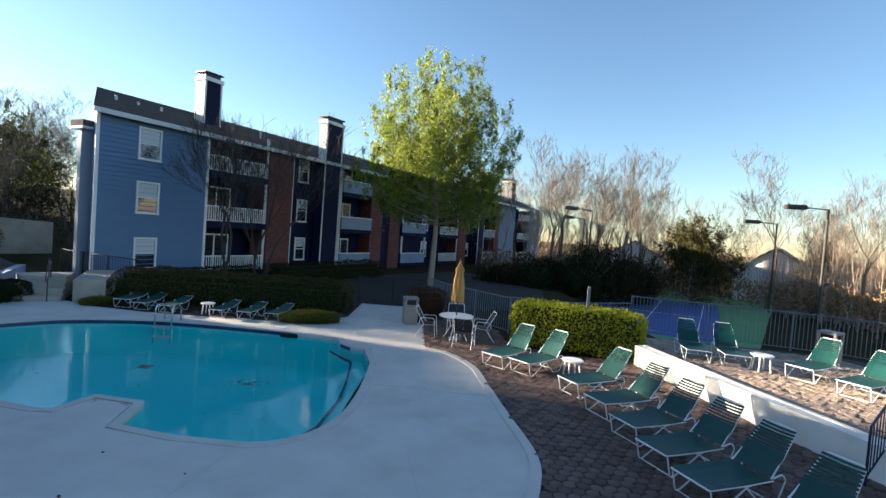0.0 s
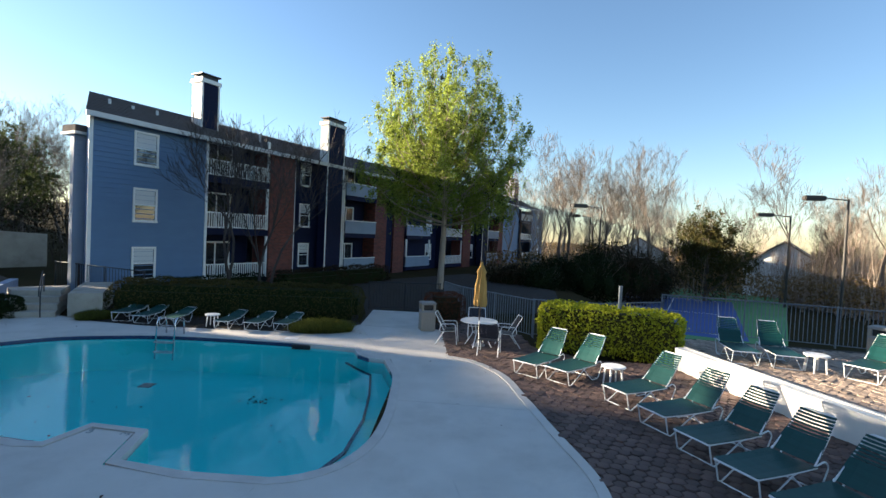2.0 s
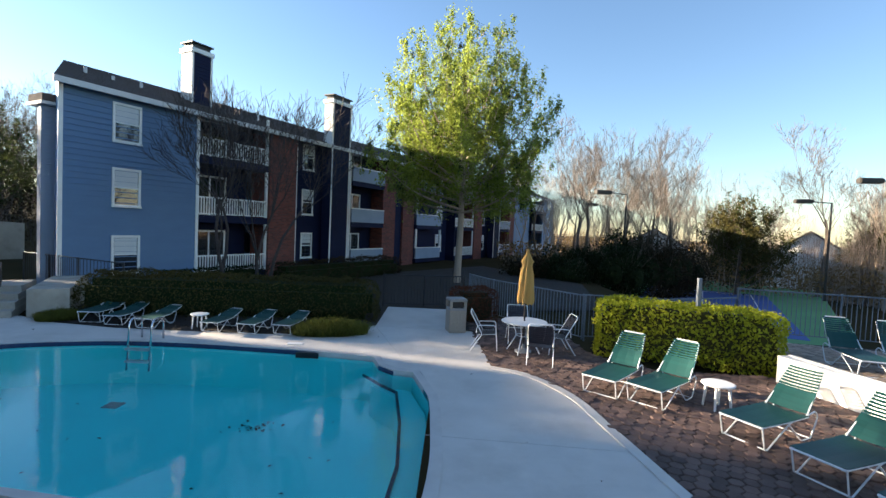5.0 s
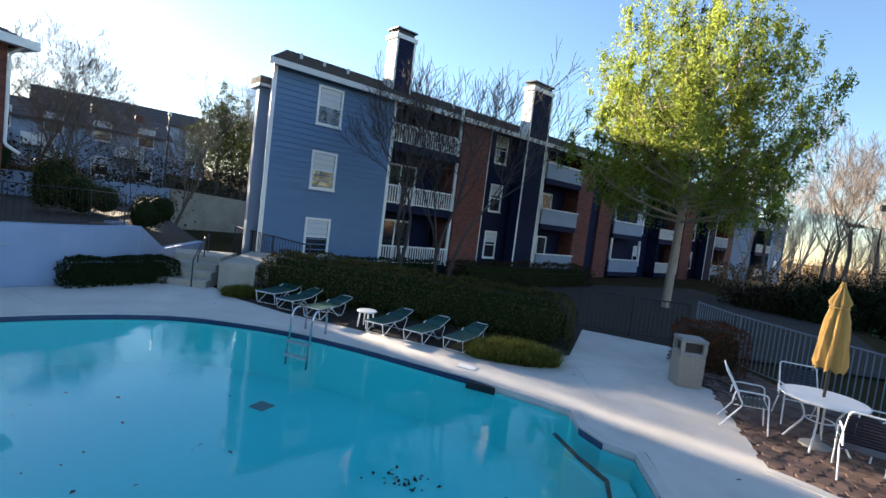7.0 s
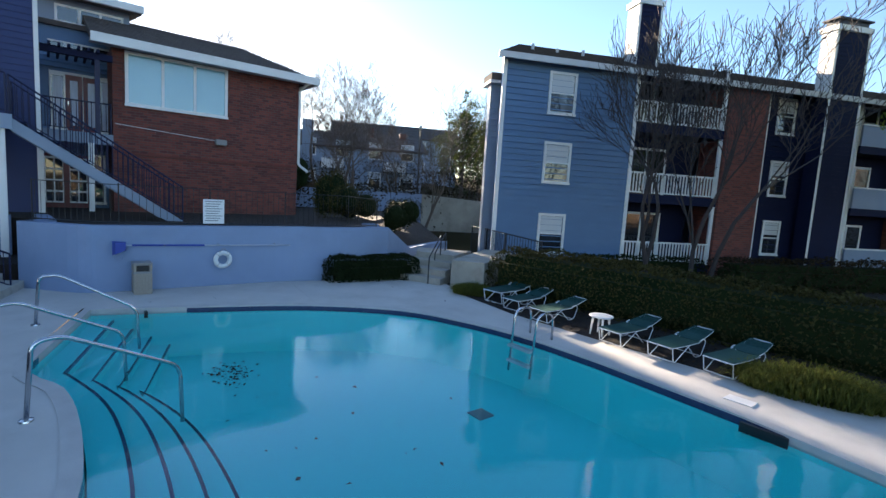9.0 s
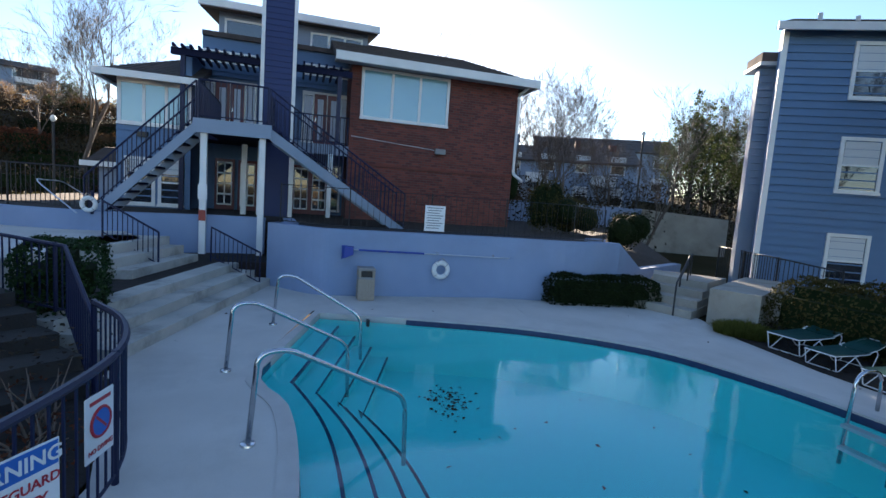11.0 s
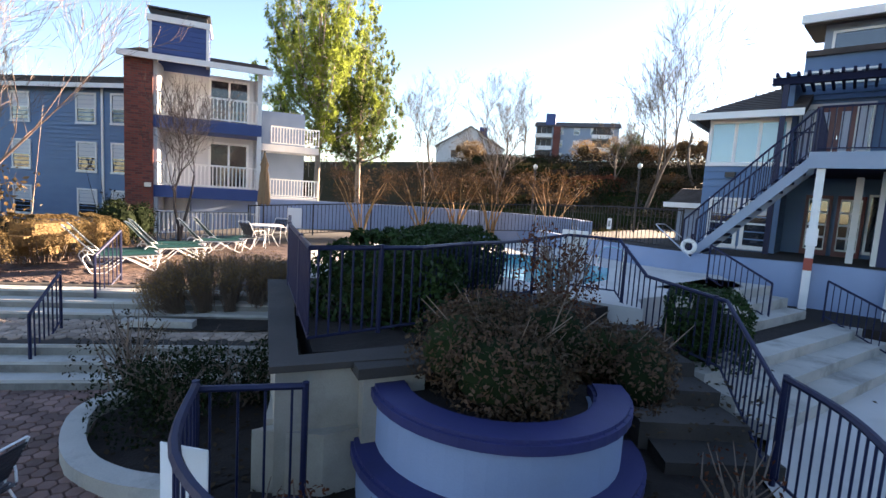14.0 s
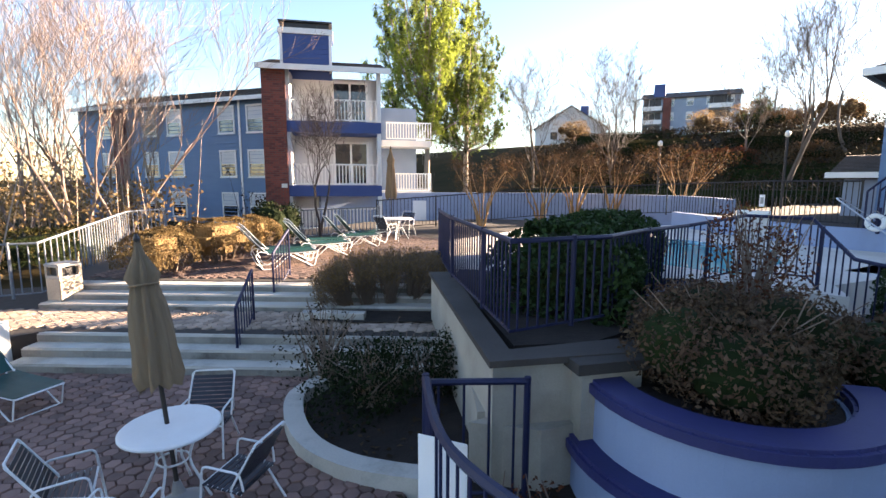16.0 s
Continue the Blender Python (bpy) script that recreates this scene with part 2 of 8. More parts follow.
M["court_green"] = mat("green court", (0.10, 0.28, 0.10), (0.08, 0.23, 0.08), 0.6, 0.8, stain=0.2, stain_col=(0.08, 0.15, 0.06))
M["stone"] = mat("stacked field stone", (0.065, 0.055, 0.048), (0.035, 0.030, 0.027), 2, 0.9, bump=0.6, vary=0.3)
M["binshell"] = mat("pebbled tan bin shell", (0.40, 0.34, 0.27), (0.28, 0.235, 0.19), 25, 0.8, bump=0.6)
M["binlid"] = mat("grey bin top", (0.30, 0.29, 0.28), (0.24, 0.23, 0.22), 4, 0.6)
M["foam"] = mat("white ring buoy", (0.78, 0.78, 0.75), (0.68, 0.68, 0.66), 3, 0.5)
M["netblue"] = mat("blue net", (0.02, 0.06, 0.35), (0.02, 0.05, 0.28), 3, 0.5)
M["alu"] = mat("aluminium pole", (0.5, 0.53, 0.58), (0.42, 0.45, 0.5), 3, 0.35, metal=0.8)
M["sign_white"] = mat("white sign face", (0.78, 0.78, 0.78), (0.72, 0.72, 0.72), 2, 0.4)
M["sign_blue"] = mat("blue sign print", (0.02, 0.13, 0.48), (0.02, 0.12, 0.44), 2, 0.4)
M["sign_red"] = mat("red sign print", (0.45, 0.015, 0.03), (0.4, 0.015, 0.03), 2, 0.4)
M["sign_grey"] = mat("grey sign print", (0.25, 0.27, 0.27), (0.2, 0.22, 0.22), 2, 0.5)
M["lamp_head"] = mat("bronze lamp housing", (0.03, 0.026, 0.022), (0.04, 0.035, 0.03), 3, 0.5)
M["globe"] = mat("frosted lamp globe", (0.75, 0.72, 0.65), (0.7, 0.68, 0.6), 3, 0.3)
M["leaf_litter"] = mat("dead leaves", (0.07, 0.045, 0.026), (0.035, 0.025, 0.015), 6, 0.9, vary=0.4, spec=0.1)
M["curtain"] = mat("pale curtain", (0.66, 0.70, 0.78), (0.45, 0.48, 0.56), 6, 0.8, stretch=(8, 8, 0.3))
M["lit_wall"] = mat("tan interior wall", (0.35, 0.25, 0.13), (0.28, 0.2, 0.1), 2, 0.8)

water = bpy.data.materials.new("pool water")
water.use_nodes = True
wt = water.node_tree
wt.nodes.remove(wt.nodes["Principled BSDF"])
wtr = wt.nodes.new("ShaderNodeBsdfTransparent")
wtr.inputs["Color"].default_value = (0.9, 1.0, 1.0, 1)
wgl = wt.nodes.new("ShaderNodeBsdfGlossy")
wgl.inputs["Roughness"].default_value = 0.005
wfr = wt.nodes.new("ShaderNodeFresnel")
wfr.inputs["IOR"].default_value = 1.33
wmx = wt.nodes.new("ShaderNodeMixShader")
wtc = wt.nodes.new("ShaderNodeTexCoord")
wnz = wt.nodes.new("ShaderNodeTexNoise")
wnz.inputs["Scale"].default_value, wnz.inputs["Detail"].default_value = 3.2, 3
wbp = wt.nodes.new("ShaderNodeBump")
wbp.inputs["Strength"].default_value, wbp.inputs["Distance"].default_value = 0.07, 0.05
wt.links.new(wtc.outputs["Object"], wnz.inputs["Vector"])
wt.links.new(wnz.outputs["Fac"], wbp.inputs["Height"])
wt.links.new(wbp.outputs["Normal"], wgl.inputs["Normal"])
wt.links.new(wbp.outputs["Normal"], wfr.inputs["Normal"])
wt.links.new(wfr.outputs[0], wmx.inputs[0])
wt.links.new(wtr.outputs[0], wmx.inputs[1])
wt.links.new(wgl.outputs[0], wmx.inputs[2])
wt.links.new(wmx.outputs[0], wt.nodes["Material Output"].inputs["Surface"])
M["water"] = water

# ---- mesh helpers ----
from mathutils.geometry import tessellate_polygon


def part(name, bm, material, parent=None, label="", smooth=False, category="", kind="", group="", flip=True):
    me = bpy.data.meshes.new(name)
    if flip:
        bmesh.ops.recalc_face_normals(bm, faces=bm.faces)
    bm.to_mesh(me)
    bm.free()
    me.materials.append(M[material] if isinstance(material, str) else material)
    if smooth:
        me.polygons.foreach_set("use_smooth", [True] * len(me.polygons))
    ob = new(name, me)
    ob.parent = parent
    return tagged(ob, label, category, group, kind)


def raw(name, verts, faces, material, parent=None, label="", category="", kind="", group=""):
    me = bpy.data.meshes.new(name)
    me.from_pydata(verts, [], faces)
    me.materials.append(M[material])
    ob = new(name, me)
    ob.parent = parent
    return tagged(ob, label, category, group, kind)


def thing(name, label, category, group="", at=None, kind=""):
    ob = new(name)
    ob.empty_display_size = 0.2
    if at is not None:
        ob.matrix_world = at
    return tagged(ob, label, category, group, kind)


def BM():
    return bmesh.new()


def box(bm, x0, x1, y0, y1, z0, z1, bevel=0.0):
    vs = [bm.verts.new((x, y, z)) for x in (x0, x1) for y in (y0, y1) for z in (z0, z1)]
    fs = [bm.faces.new([vs[i] for i in f]) for f in ((0, 1, 3, 2), (4, 6, 7, 5), (0, 4, 5, 1), (2, 3, 7, 6), (0, 2, 6, 4), (1, 5, 7, 3))]
    if bevel:
        es = list({e for f in fs for e in f.edges})
        bmesh.ops.bevel(bm, geom=es, offset=bevel, segments=2, affect="EDGES")
    return bm


def B(*a, **k):
    return box(BM(), *a, **k)


def prism(bm, poly, z0, z1):
    """Upright prism over a plan outline; z0 and z1 may be lists."""
    n = len(poly)
    za = z0 if isinstance(z0, (list, tuple)) else [z0] * n
    zb = z1 if isinstance(z1, (list, tuple)) else [z1] * n
    lo = [bm.verts.new((p[0], p[1], z)) for p, z in zip(poly, za)]
    hi = [bm.verts.new((p[0], p[1], z)) for p, z in zip(poly, zb)]
    for i in range(n):
        j = (i + 1) % n
        bm.faces.new((lo[i], lo[j], hi[j], hi[i]))
    for a, b, c in tessellate_polygon([[Vector((p[0], p[1], 0)) for p in poly]]):
        bm.faces.new((hi[a], hi[b], hi[c])), bm.faces.new((lo[c], lo[b], lo[a]))
    return bm


def cyl(bm, p, q, r, r2=None, n=10, cap=True):
    p, q = Vector(p), Vector(q)
    r2 = r if r2 is None else r2
    m = (q - p).to_track_quat("Z", "Y").to_matrix()
    a, b = [], []
    for i in range(n):
        d = m @ Vector((math.cos(2 * math.pi * i / n), math.sin(2 * math.pi * i / n), 0))
        a.append(bm.verts.new(p + d * r))
        b.append(bm.verts.new(q + d * r2))
    for i in range(n):
        j = (i + 1) % n
        bm.faces.new((a[i], a[j], b[j], b[i]))
    if cap:
        bm.faces.new(a[::-1]), bm.faces.new(b)
    return bm


def tube(bm, pts, r, n=8, closed=False):
    """A bent tube along points."""
    pts = [Vector(p) for p in pts]
    rings, k = [], len(pts)
    up = Vector((0, 0, 1))
    for i, p in enumerate(pts):
        a = pts[(i - 1) % k] if (closed or i > 0) else p
        b = pts[(i + 1) % k] if (closed or i < k - 1) else p
        t = (b - a).normalized()
        s = t.cross(up)
        if s.length < 0.15:
            s = t.cross(Vector((1, 0, 0)))
        s.normalize()
        w = s.cross(t)
        rings.append([bm.verts.new(p + (s * math.cos(2 * math.pi * j / n) + w * math.sin(2 * math.pi * j / n)) * r) for j in range(n)])
    for i in range(k if closed else k - 1):
        a, b = rings[i], rings[(i + 1) % k]
        for j in range(n):
            l = (j + 1) % n
            bm.faces.new((a[j], a[l], b[l], b[j]))
    if not closed:
        bm.faces.new(rings[0][::-1]), bm.faces.new(rings[-1])
    return bm


def bend(pts, r=0.08, n=5):
    """Round the inner corners of a polyline."""
    pts = [Vector(p) for p in pts]
    out = [pts[0]]
    for a, b, c in zip(pts, pts[1:], pts[2:]):
        d1, d2 = (a - b), (c - b)
        k = min(r, d1.length * 0.45, d2.length * 0.45)
        s, e = b + d1.normalized() * k, b + d2.normalized() * k
        for i in range(n + 1):
            t = i / n
            out.append(s * (1 - t) ** 2 + b * 2 * t * (1 - t) + e * t ** 2)
    return out + [pts[-1]]


def lathe(bm, profile, n=24, squash=1.0):
    rings = [[bm.verts.new((r * math.cos(2 * math.pi * j / n), r * squash * math.sin(2 * math.pi * j / n), z)) for j in range(n)] for r, z in profile]
    for a, b in zip(rings, rings[1:]):
        for j in range(n):
            l = (j + 1) % n
            bm.faces.new((a[j], a[l], b[l], b[j]))
    bm.faces.new(rings[0][::-1]), bm.faces.new(rings[-1])
    return bm


def spline(pts, n=8, closed=False):
    """Points of a smooth curve through the given ones."""
    P = [Vector(p) for p in pts]
    k, out = len(P), []
    for i in range(k if closed else k - 1):
        p0 = P[(i - 1) % k] if (closed or i > 0) else P[0]
        p1, p2 = P[i], P[(i + 1) % k]
        p3 = P[(i + 2) % k] if (closed or i < k - 2) else P[-1]
        for j in range(n):
            t = j / n
            out.append(0.5 * ((2 * p1) + (p2 - p0) * t + (2 * p0 - 5 * p1 + 4 * p2 - p3) * t * t + (3 * p1 - p0 - 3 * p2 + p3) * t ** 3))
    if not closed:
        out.append(P[-1])
    return out


def inset(poly, d):
    """Offset of a closed plan outline, to its left for d > 0."""
    out, n = [], len(poly)
    for i in range(n):
        a, b, c = Vector(poly[i - 1][:2]), Vector(poly[i][:2]), Vector(poly[(i + 1) % n][:2])
        d1, d2 = (b - a).normalized(), (c - b).normalized()
        n1, n2 = Vector((-d1.y, d1.x)), Vector((-d2.y, d2.x))
        m = (n1 + n2)
        m = m / max(m.length_squared / 2, 0.35)
        out.append(b + m * d)
    return out


def strip(poly, w, z0, z1, closed=False):
    """A wall or kerb of width w along a plan line (to its left)."""
    bm = BM()
    n = len(poly)
    q = []
    for i in range(n):
        a = Vector(poly[(i - 1) % n][:2]) if (closed or i) else None
        b = Vector(poly[i][:2])
        c = Vector(poly[(i + 1) % n][:2]) if (closed or i < n - 1) else None
        d = ((b - a).normalized() if a is not None else Vector((0, 0))) + ((c - b).normalized() if c is not None else Vector((0, 0)))
        d.normalize()
        q.append(b + Vector((-d.y, d.x)) * w)
    za = z0 if isinstance(z0, (list, tuple)) else [z0] * n
    zb = z1 if isinstance(z1, (list, tuple)) else [z1] * n
    rows = [[bm.verts.new((p.x, p.y, z)) for p, z in ((Vector(poly[i][:2]), za[i]), (q[i], za[i]), (q[i], zb[i]), (Vector(poly[i][:2]), zb[i]))] for i in range(n)]
    for i in range(n if closed else n - 1):
        a, b = rows[i], rows[(i + 1) % n]
        for j in range(4):
            bm.faces.new((a[j], b[j], b[(j + 1) % 4], a[(j + 1) % 4]))
    if not closed:
        bm.faces.new(rows[0]), bm.faces.new(rows[-1][::-1])
    return bm


def leaf_cloud(name, pts, nor, size, material, parent=None, seed=1, jitter=0.8, aspect=0.55, label="", kind="", category="", droop=0.0):
    """Many small leaves, each a folded quad, at points with rough normals."""
    rng = np.random.default_rng(seed)
    pts, nor = np.asarray(pts, float), np.asarray(nor, float)
    n = len(pts)
    d = nor + rng.normal(0, jitter, (n, 3))
    d /= np.linalg.norm(d, axis=1)[:, None] + 1e-9
    t = rng.normal(0, 1, (n, 3))
    t[:, 2] -= droop
    t -= (t * d).sum(1)[:, None] * d
    t /= np.linalg.norm(t, axis=1)[:, None] + 1e-9
    s = np.cross(d, t)
    L = (size * rng.uniform(0.6, 1.3, n))[:, None]
    W = L * aspect * 0.5
    a, b = pts - t * L * 0.5, pts + t * L * 0.5
    c, e = pts + s * W + d * L * 0.12, pts - s * W + d * L * 0.12
    verts = np.stack([a, c, b, e], 1).reshape(-1, 3)
    me = bpy.data.meshes.new(name)
    me.vertices.add(len(verts))
    me.vertices.foreach_set("co", verts.ravel())
    me.loops.add(n * 4)
    me.loops.foreach_set("vertex_index", np.arange(n * 4))
    me.polygons.add(n)
    me.polygons.foreach_set("loop_start", np.arange(0, n * 4, 4))
    me.update(calc_edges=True)
    me.validate()
    me.materials.append(M[material])
    ob = new(name, me)
    ob.parent = parent
    return tagged(ob, label, category, "", kind)

# ---- ground ----
def smooth(a, b, x):
    t = min(max((x - a) / (b - a), 0), 1)
    return t * t * (3 - 2 * t)


def ground_z(x, y):
    z = -0.07
    z += 7.5 * smooth(-24, -62, x) * (0.55 + 0.45 * smooth(40, 5, y)) + 4.0 * smooth(-62, -140, x)
    z += -1.15 * smooth(6.5, 11, x) * smooth(13.5, 17, y)
    z += -1.5 * smooth(30, 60, x + 0.3 * y)
    z += 0.035 * noise.noise((x * 0.35, y * 0.35, 0)) * smooth(0, 12, max(abs(x + 4), abs(y - 8)) - 14)
    return z


gx = sorted({round(v, 2) for v in [*np.arange(-30, 30.1, 1.5), *np.arange(-60, 60.1, 6), *np.linspace(-900, 900, 31)]})
gy = sorted({round(v, 2) for v in [*np.arange(-22, 46.1, 1.5), *np.arange(-60, 90.1, 6), *np.linspace(-900, 900, 31)]})
gv = [(x, y, ground_z(x, y)) for x in gx for y in gy]
gf = []
for i in range(len(gx) - 1):
    for j in range(len(gy) - 1):
        if -13.6 < gx[i] and gx[i + 1] < -1.0 and 5.7 < gy[j] and gy[j + 1] < 14.2:
            continue
        k = len(gy)
        gf.append((i * k + j, (i + 1) * k + j, (i + 1) * k + j + 1, i * k + j + 1))
ground = raw("ground", gv, gf, "grass", None, "brown winter lawn and earth rolling away to the woods", "ground", "structure")

# ---- pool ----
POOL = [(-2.82, 13.0), (-4.6, 13.3), (-6.5, 13.42), (-8.1, 13.38), (-9.4, 13.1), (-10.75, 12.45), (-11.9, 10.95), (-12.6, 9.1), (-13.1, 7.4),
        (-10.45, 6.62), (-9.35, 6.93), (-8.4, 7.03), (-7.2, 7.0), (-5.9, 6.82), (-5.72, 7.52), (-4.78, 7.4), (-4.55, 6.45), (-3.6, 6.25), (-2.5, 6.22), (-1.85, 6.6), (-1.5, 7.35),
        (-1.4, 8.4), (-1.44, 9.6), (-1.55, 10.9), (-1.9, 12.08), (-2.3, 12.16), (-2.62, 12.45)]
SOFT = set(range(2, 8)) | set(range(9, 14)) | set(range(18, 24))


def softened(poly, soft):
    out, n = [], len(poly)
    for i, p in enumerate(poly):
        if i in soft and (i + 1) % n in soft:
            p0, p1, p2, p3 = (Vector(poly[(i + d) % n]) for d in (-1, 0, 1, 2))
            out += [0.5 * ((2 * p1) + (p2 - p0) * t + (2 * p0 - 5 * p1 + 4 * p2 - p3) * t * t + (3 * p1 - p0 - 3 * p2 + p3) * t ** 3) for t in (0, 0.25, 0.5, 0.75)]
        else:
            out.append(Vector(p))
    return out


pool_line = softened(POOL, SOFT)


def sheet(outer, holes, z, name, material, **k):
    """A flat sheet over a plan outline, with holes."""
    bm = BM()
    if not holes:
        vs = [bm.verts.new((p[0], p[1], z)) for p in outer]
        for a, b, c in tessellate_polygon([[Vector((p[0], p[1], 0)) for p in outer]]):
            f = bm.faces.new((vs[a], vs[b], vs[c]))
            f.normal_update()
            if f.normal.z < 0:
                f.normal_flip()
        return part(name, bm, material, flip=False, **k)
    edges = []
    for loop in (outer, *holes):
        vs = [bm.verts.new((p[0], p[1], z)) for p in loop]
        edges += [bm.edges.new((vs[i], vs[(i + 1) % len(vs)])) for i in range(len(vs))]
    bmesh.ops.triangle_fill(bm, use_beauty=True, use_dissolve=False, edges=edges)
    bm.normal_update()
    for f in bm.faces:
        if f.normal.z < 0:
            f.normal_flip()
    return part(name, bm, material, flip=False, **k)


coping_out = inset(pool_line, -0.16)
DECK = [(-0.9, 19.5), (-3.4, 19.5), (-3.3, 16.3), (-4.9, 14.7), (-7.0, 14.55), (-9.5, 14.5), (-11.2, 14.75), (-12.6, 15.3), (-13.6, 15.2), (-14.55, 11.3), (-14.6, 8.0),
        (-15.6, 6.4), (-10.8, 5.0), (-9.9, 5.0), (-9.2, 5.35), (-8.2, 5.62), (-7.2, 5.5), (-6.6, 5.2), (-6.0, 4.5), (-5.6, 3.4), (-6.1, 2.1), (-5.2, 1.9), (-4.0, 2.6), (-1.5, 3.4),
        (0.6, 4.2), (1.35, 4.9), (1.68, 5.8), (1.75, 6.7), (1.5, 8.2), (1.25, 9.8), (1.0, 11.2), (0.4, 12.3), (-0.33, 12.75)]
deck = sheet(DECK, [coping_out], 0.0, "pavement", "concrete", label="worn grey concrete pool deck with hairline joints", category="pavement", kind="structure")
bm = strip([p.to_tuple() for p in pool_line], -0.165, -0.14, 0.012, closed=True)
part("trim", bm, "coping", None, "rounded grey concrete pool coping", kind="structure", category="coping")
bm = strip([p.to_tuple() for p in inset(pool_line, -0.012)], 0.0125, -0.11, -0.012, closed=True)
part("trim", bm, "tile", None, "band of dark blue waterline tile", kind="structure", category="tile band")
DEPTH = 0.95
bm = BM()
lo = [bm.verts.new((p.x, p.y, -DEPTH)) for p in inset(pool_line, 0.02)]
hi = [bm.verts.new((p.x, p.y, -0.10)) for p in pool_line]
for i in range(len(lo)):
    j = (i + 1) % len(lo)
    bm.faces.new((lo[i], lo[j], hi[j], hi[i]))
bmesh.ops.triangulate(bm, faces=[bm.faces.new(lo)])
part("pool_basin", bm, "plaster", None, "aqua plaster swimming pool basin with a flat floor", category="pool", kind="structure")
wat = sheet(pool_line, [], -0.075, "water", "water", label="still turquoise pool water mirroring the sky", category="water", kind="structure")
wat.visible_shadow = False

edge = spline([(-1.5, 3.4, 0), (0.6, 4.2, 0), (1.35, 4.9, 0), (1.68, 5.8, 0), (1.75, 6.7, 0), (1.5, 8.2, 0), (1.25, 9.8, 0), (1.0, 11.2, 0), (0.4, 12.3, 0), (-0.33, 12.75, 0)], 7)
part("trim", strip([p.to_tuple() for p in edge], 0.16, -0.02, 0.019), "concrete", None, "rounded concrete edge of the pool deck", kind="structure", category="edging")
# joints in the deck
for p, q in (((-1.5, 9.3), (1.3, 9.1)), ((-2.6, 6.0), (-3.0, 3.4)), ((-0.2, 6.4), (0.3, 4.2)), ((-3.3, 16.2), (-2.2, 13.0)), ((-3.25, 16.25), (-0.8, 16.1)), ((-8.2, 14.5), (-8.0, 13.6)), ((-12.0, 11.2), (-14.4, 11.6))):
    part("trim", strip([p, q], 0.012, 0.0, 0.004), "coping", None, "dark saw cut joint", kind="structure", category="joint")

# entry steps in the water with dark nosing
EDGE = [(-13.08, 7.42), (-10.45, 6.64), (-9.35, 6.95), (-8.4, 7.05), (-7.2, 7.02), (-5.95, 6.85)]
steps_in = thing("pool_steps", "white pool entry steps edged with dark tile", "pool steps")
for k in range(4):
    a = [Vector((-13.08, 7.42))] + [Vector((p.x, p.y)) for p in spline([(*q, 0) for q in EDGE[1:]], 5)]
    off = []
    for i, b in enumerate(a):
        d = ((b - a[i - 1]).normalized() if i else Vector((0, 0))) + ((a[i + 1] - b).normalized() if i < len(a) - 1 else Vector((0, 0)))
        d.normalize()
        nrm = Vector((-d.y, d.x))
        off.append((b, b + nrm * (-(0.30 + 0.30 * k)) if nrm.y < 0 else b + nrm * (0.30 + 0.30 * k)))
    line = [o[1] for o in off]
    base = [o[0] for o in off]
    z = -0.20 - 0.17 * k
    poly = [p.to_tuple() for p in base] + [p.to_tuple() for p in line[::-1]]
    part("tread", prism(BM(), poly, -DEPTH, z), "plaster", steps_in)
    part("nosing", strip([p.to_tuple() for p in line], 0.034, z - 0.03, z + 0.006), "tile", steps_in, "dark blue tile nosing")
# swim ledge line at the shallow corner
part("nosing", strip([(-3.0, 12.75), (-2.58, 12.2), (-2.2, 11.8), (-1.98, 10.4), (-1.85, 9.0), (-1.9, 7.7), (-2.15, 7.0)], 0.05, -0.33, -0.295), "tile", steps_in, "dark blue tile nosing")
part("tread", prism(BM(), [(-2.75, 12.25), (-2.2, 11.6), (-1.95, 10.4), (-1.85, 9.0), (-1.9, 7.7), (-2.15, 7.0), (-1.7, 6.95), (-1.5, 7.6), (-1.44, 9.6), (-1.58, 10.9), (-1.93, 12.0), (-2.35, 12.1)], -DEPTH + 0.002, -0.34), "plaster", steps_in)

# ---- patio, terraces and steps ----
L1, L2 = 0.345, 0.645
PATIO = [(-0.33, 12.75), (0.4, 12.3), (1.0, 11.2), (1.25, 9.8), (1.5, 8.2), (1.75, 6.7), (1.68, 5.8), (1.35, 4.9), (0.6, 4.2), (-1.5, 3.4), (-4.0, 2.6), (-5.2, 1.9), (-6.1, 2.1), (-6.6, 1.6), (-6.2, 1.1),
         (-6.5, -0.5), (-3.8, -3.15), (0.5, -4.2), (4.0, -2.2), (6.2, 1.0), (7.5, 4.5), (7.05, 7.2), (6.6, 8.9), (6.2, 10.6), (5.85, 12.3), (5.7, 13.0), (3.4, 13.0), (2.1, 14.2), (1.9, 16.2), (-0.3, 18.9), (-0.9, 19.0)]
patio_bed = sheet(PATIO, [], -0.02, "pavement", "joint", label="bedding sand between brown pavers", category="pavement", kind="structure")
TERRACE1 = [(5.85, 12.2), (6.2, 10.6), (6.6, 8.9), (7.05, 7.2), (7.5, 4.5), (6.2, 1.0), (4.0, -2.2), (0.5, -4.2), (-3.8, -3.15), (-4.15, -3.2), (-8.25, 0.35), (-9.6, -1.0), (-5.2, -6.2), (0, -8), (8, -6), (16, 2), (17, 11), (11.7, 14.3), (6.2, 15.1), (5.7, 13.0)]
part("pavement", prism(BM(), TERRACE1, -0.5, L1), "joint", None, "raised paved terrace", kind="structure", category="terrace")
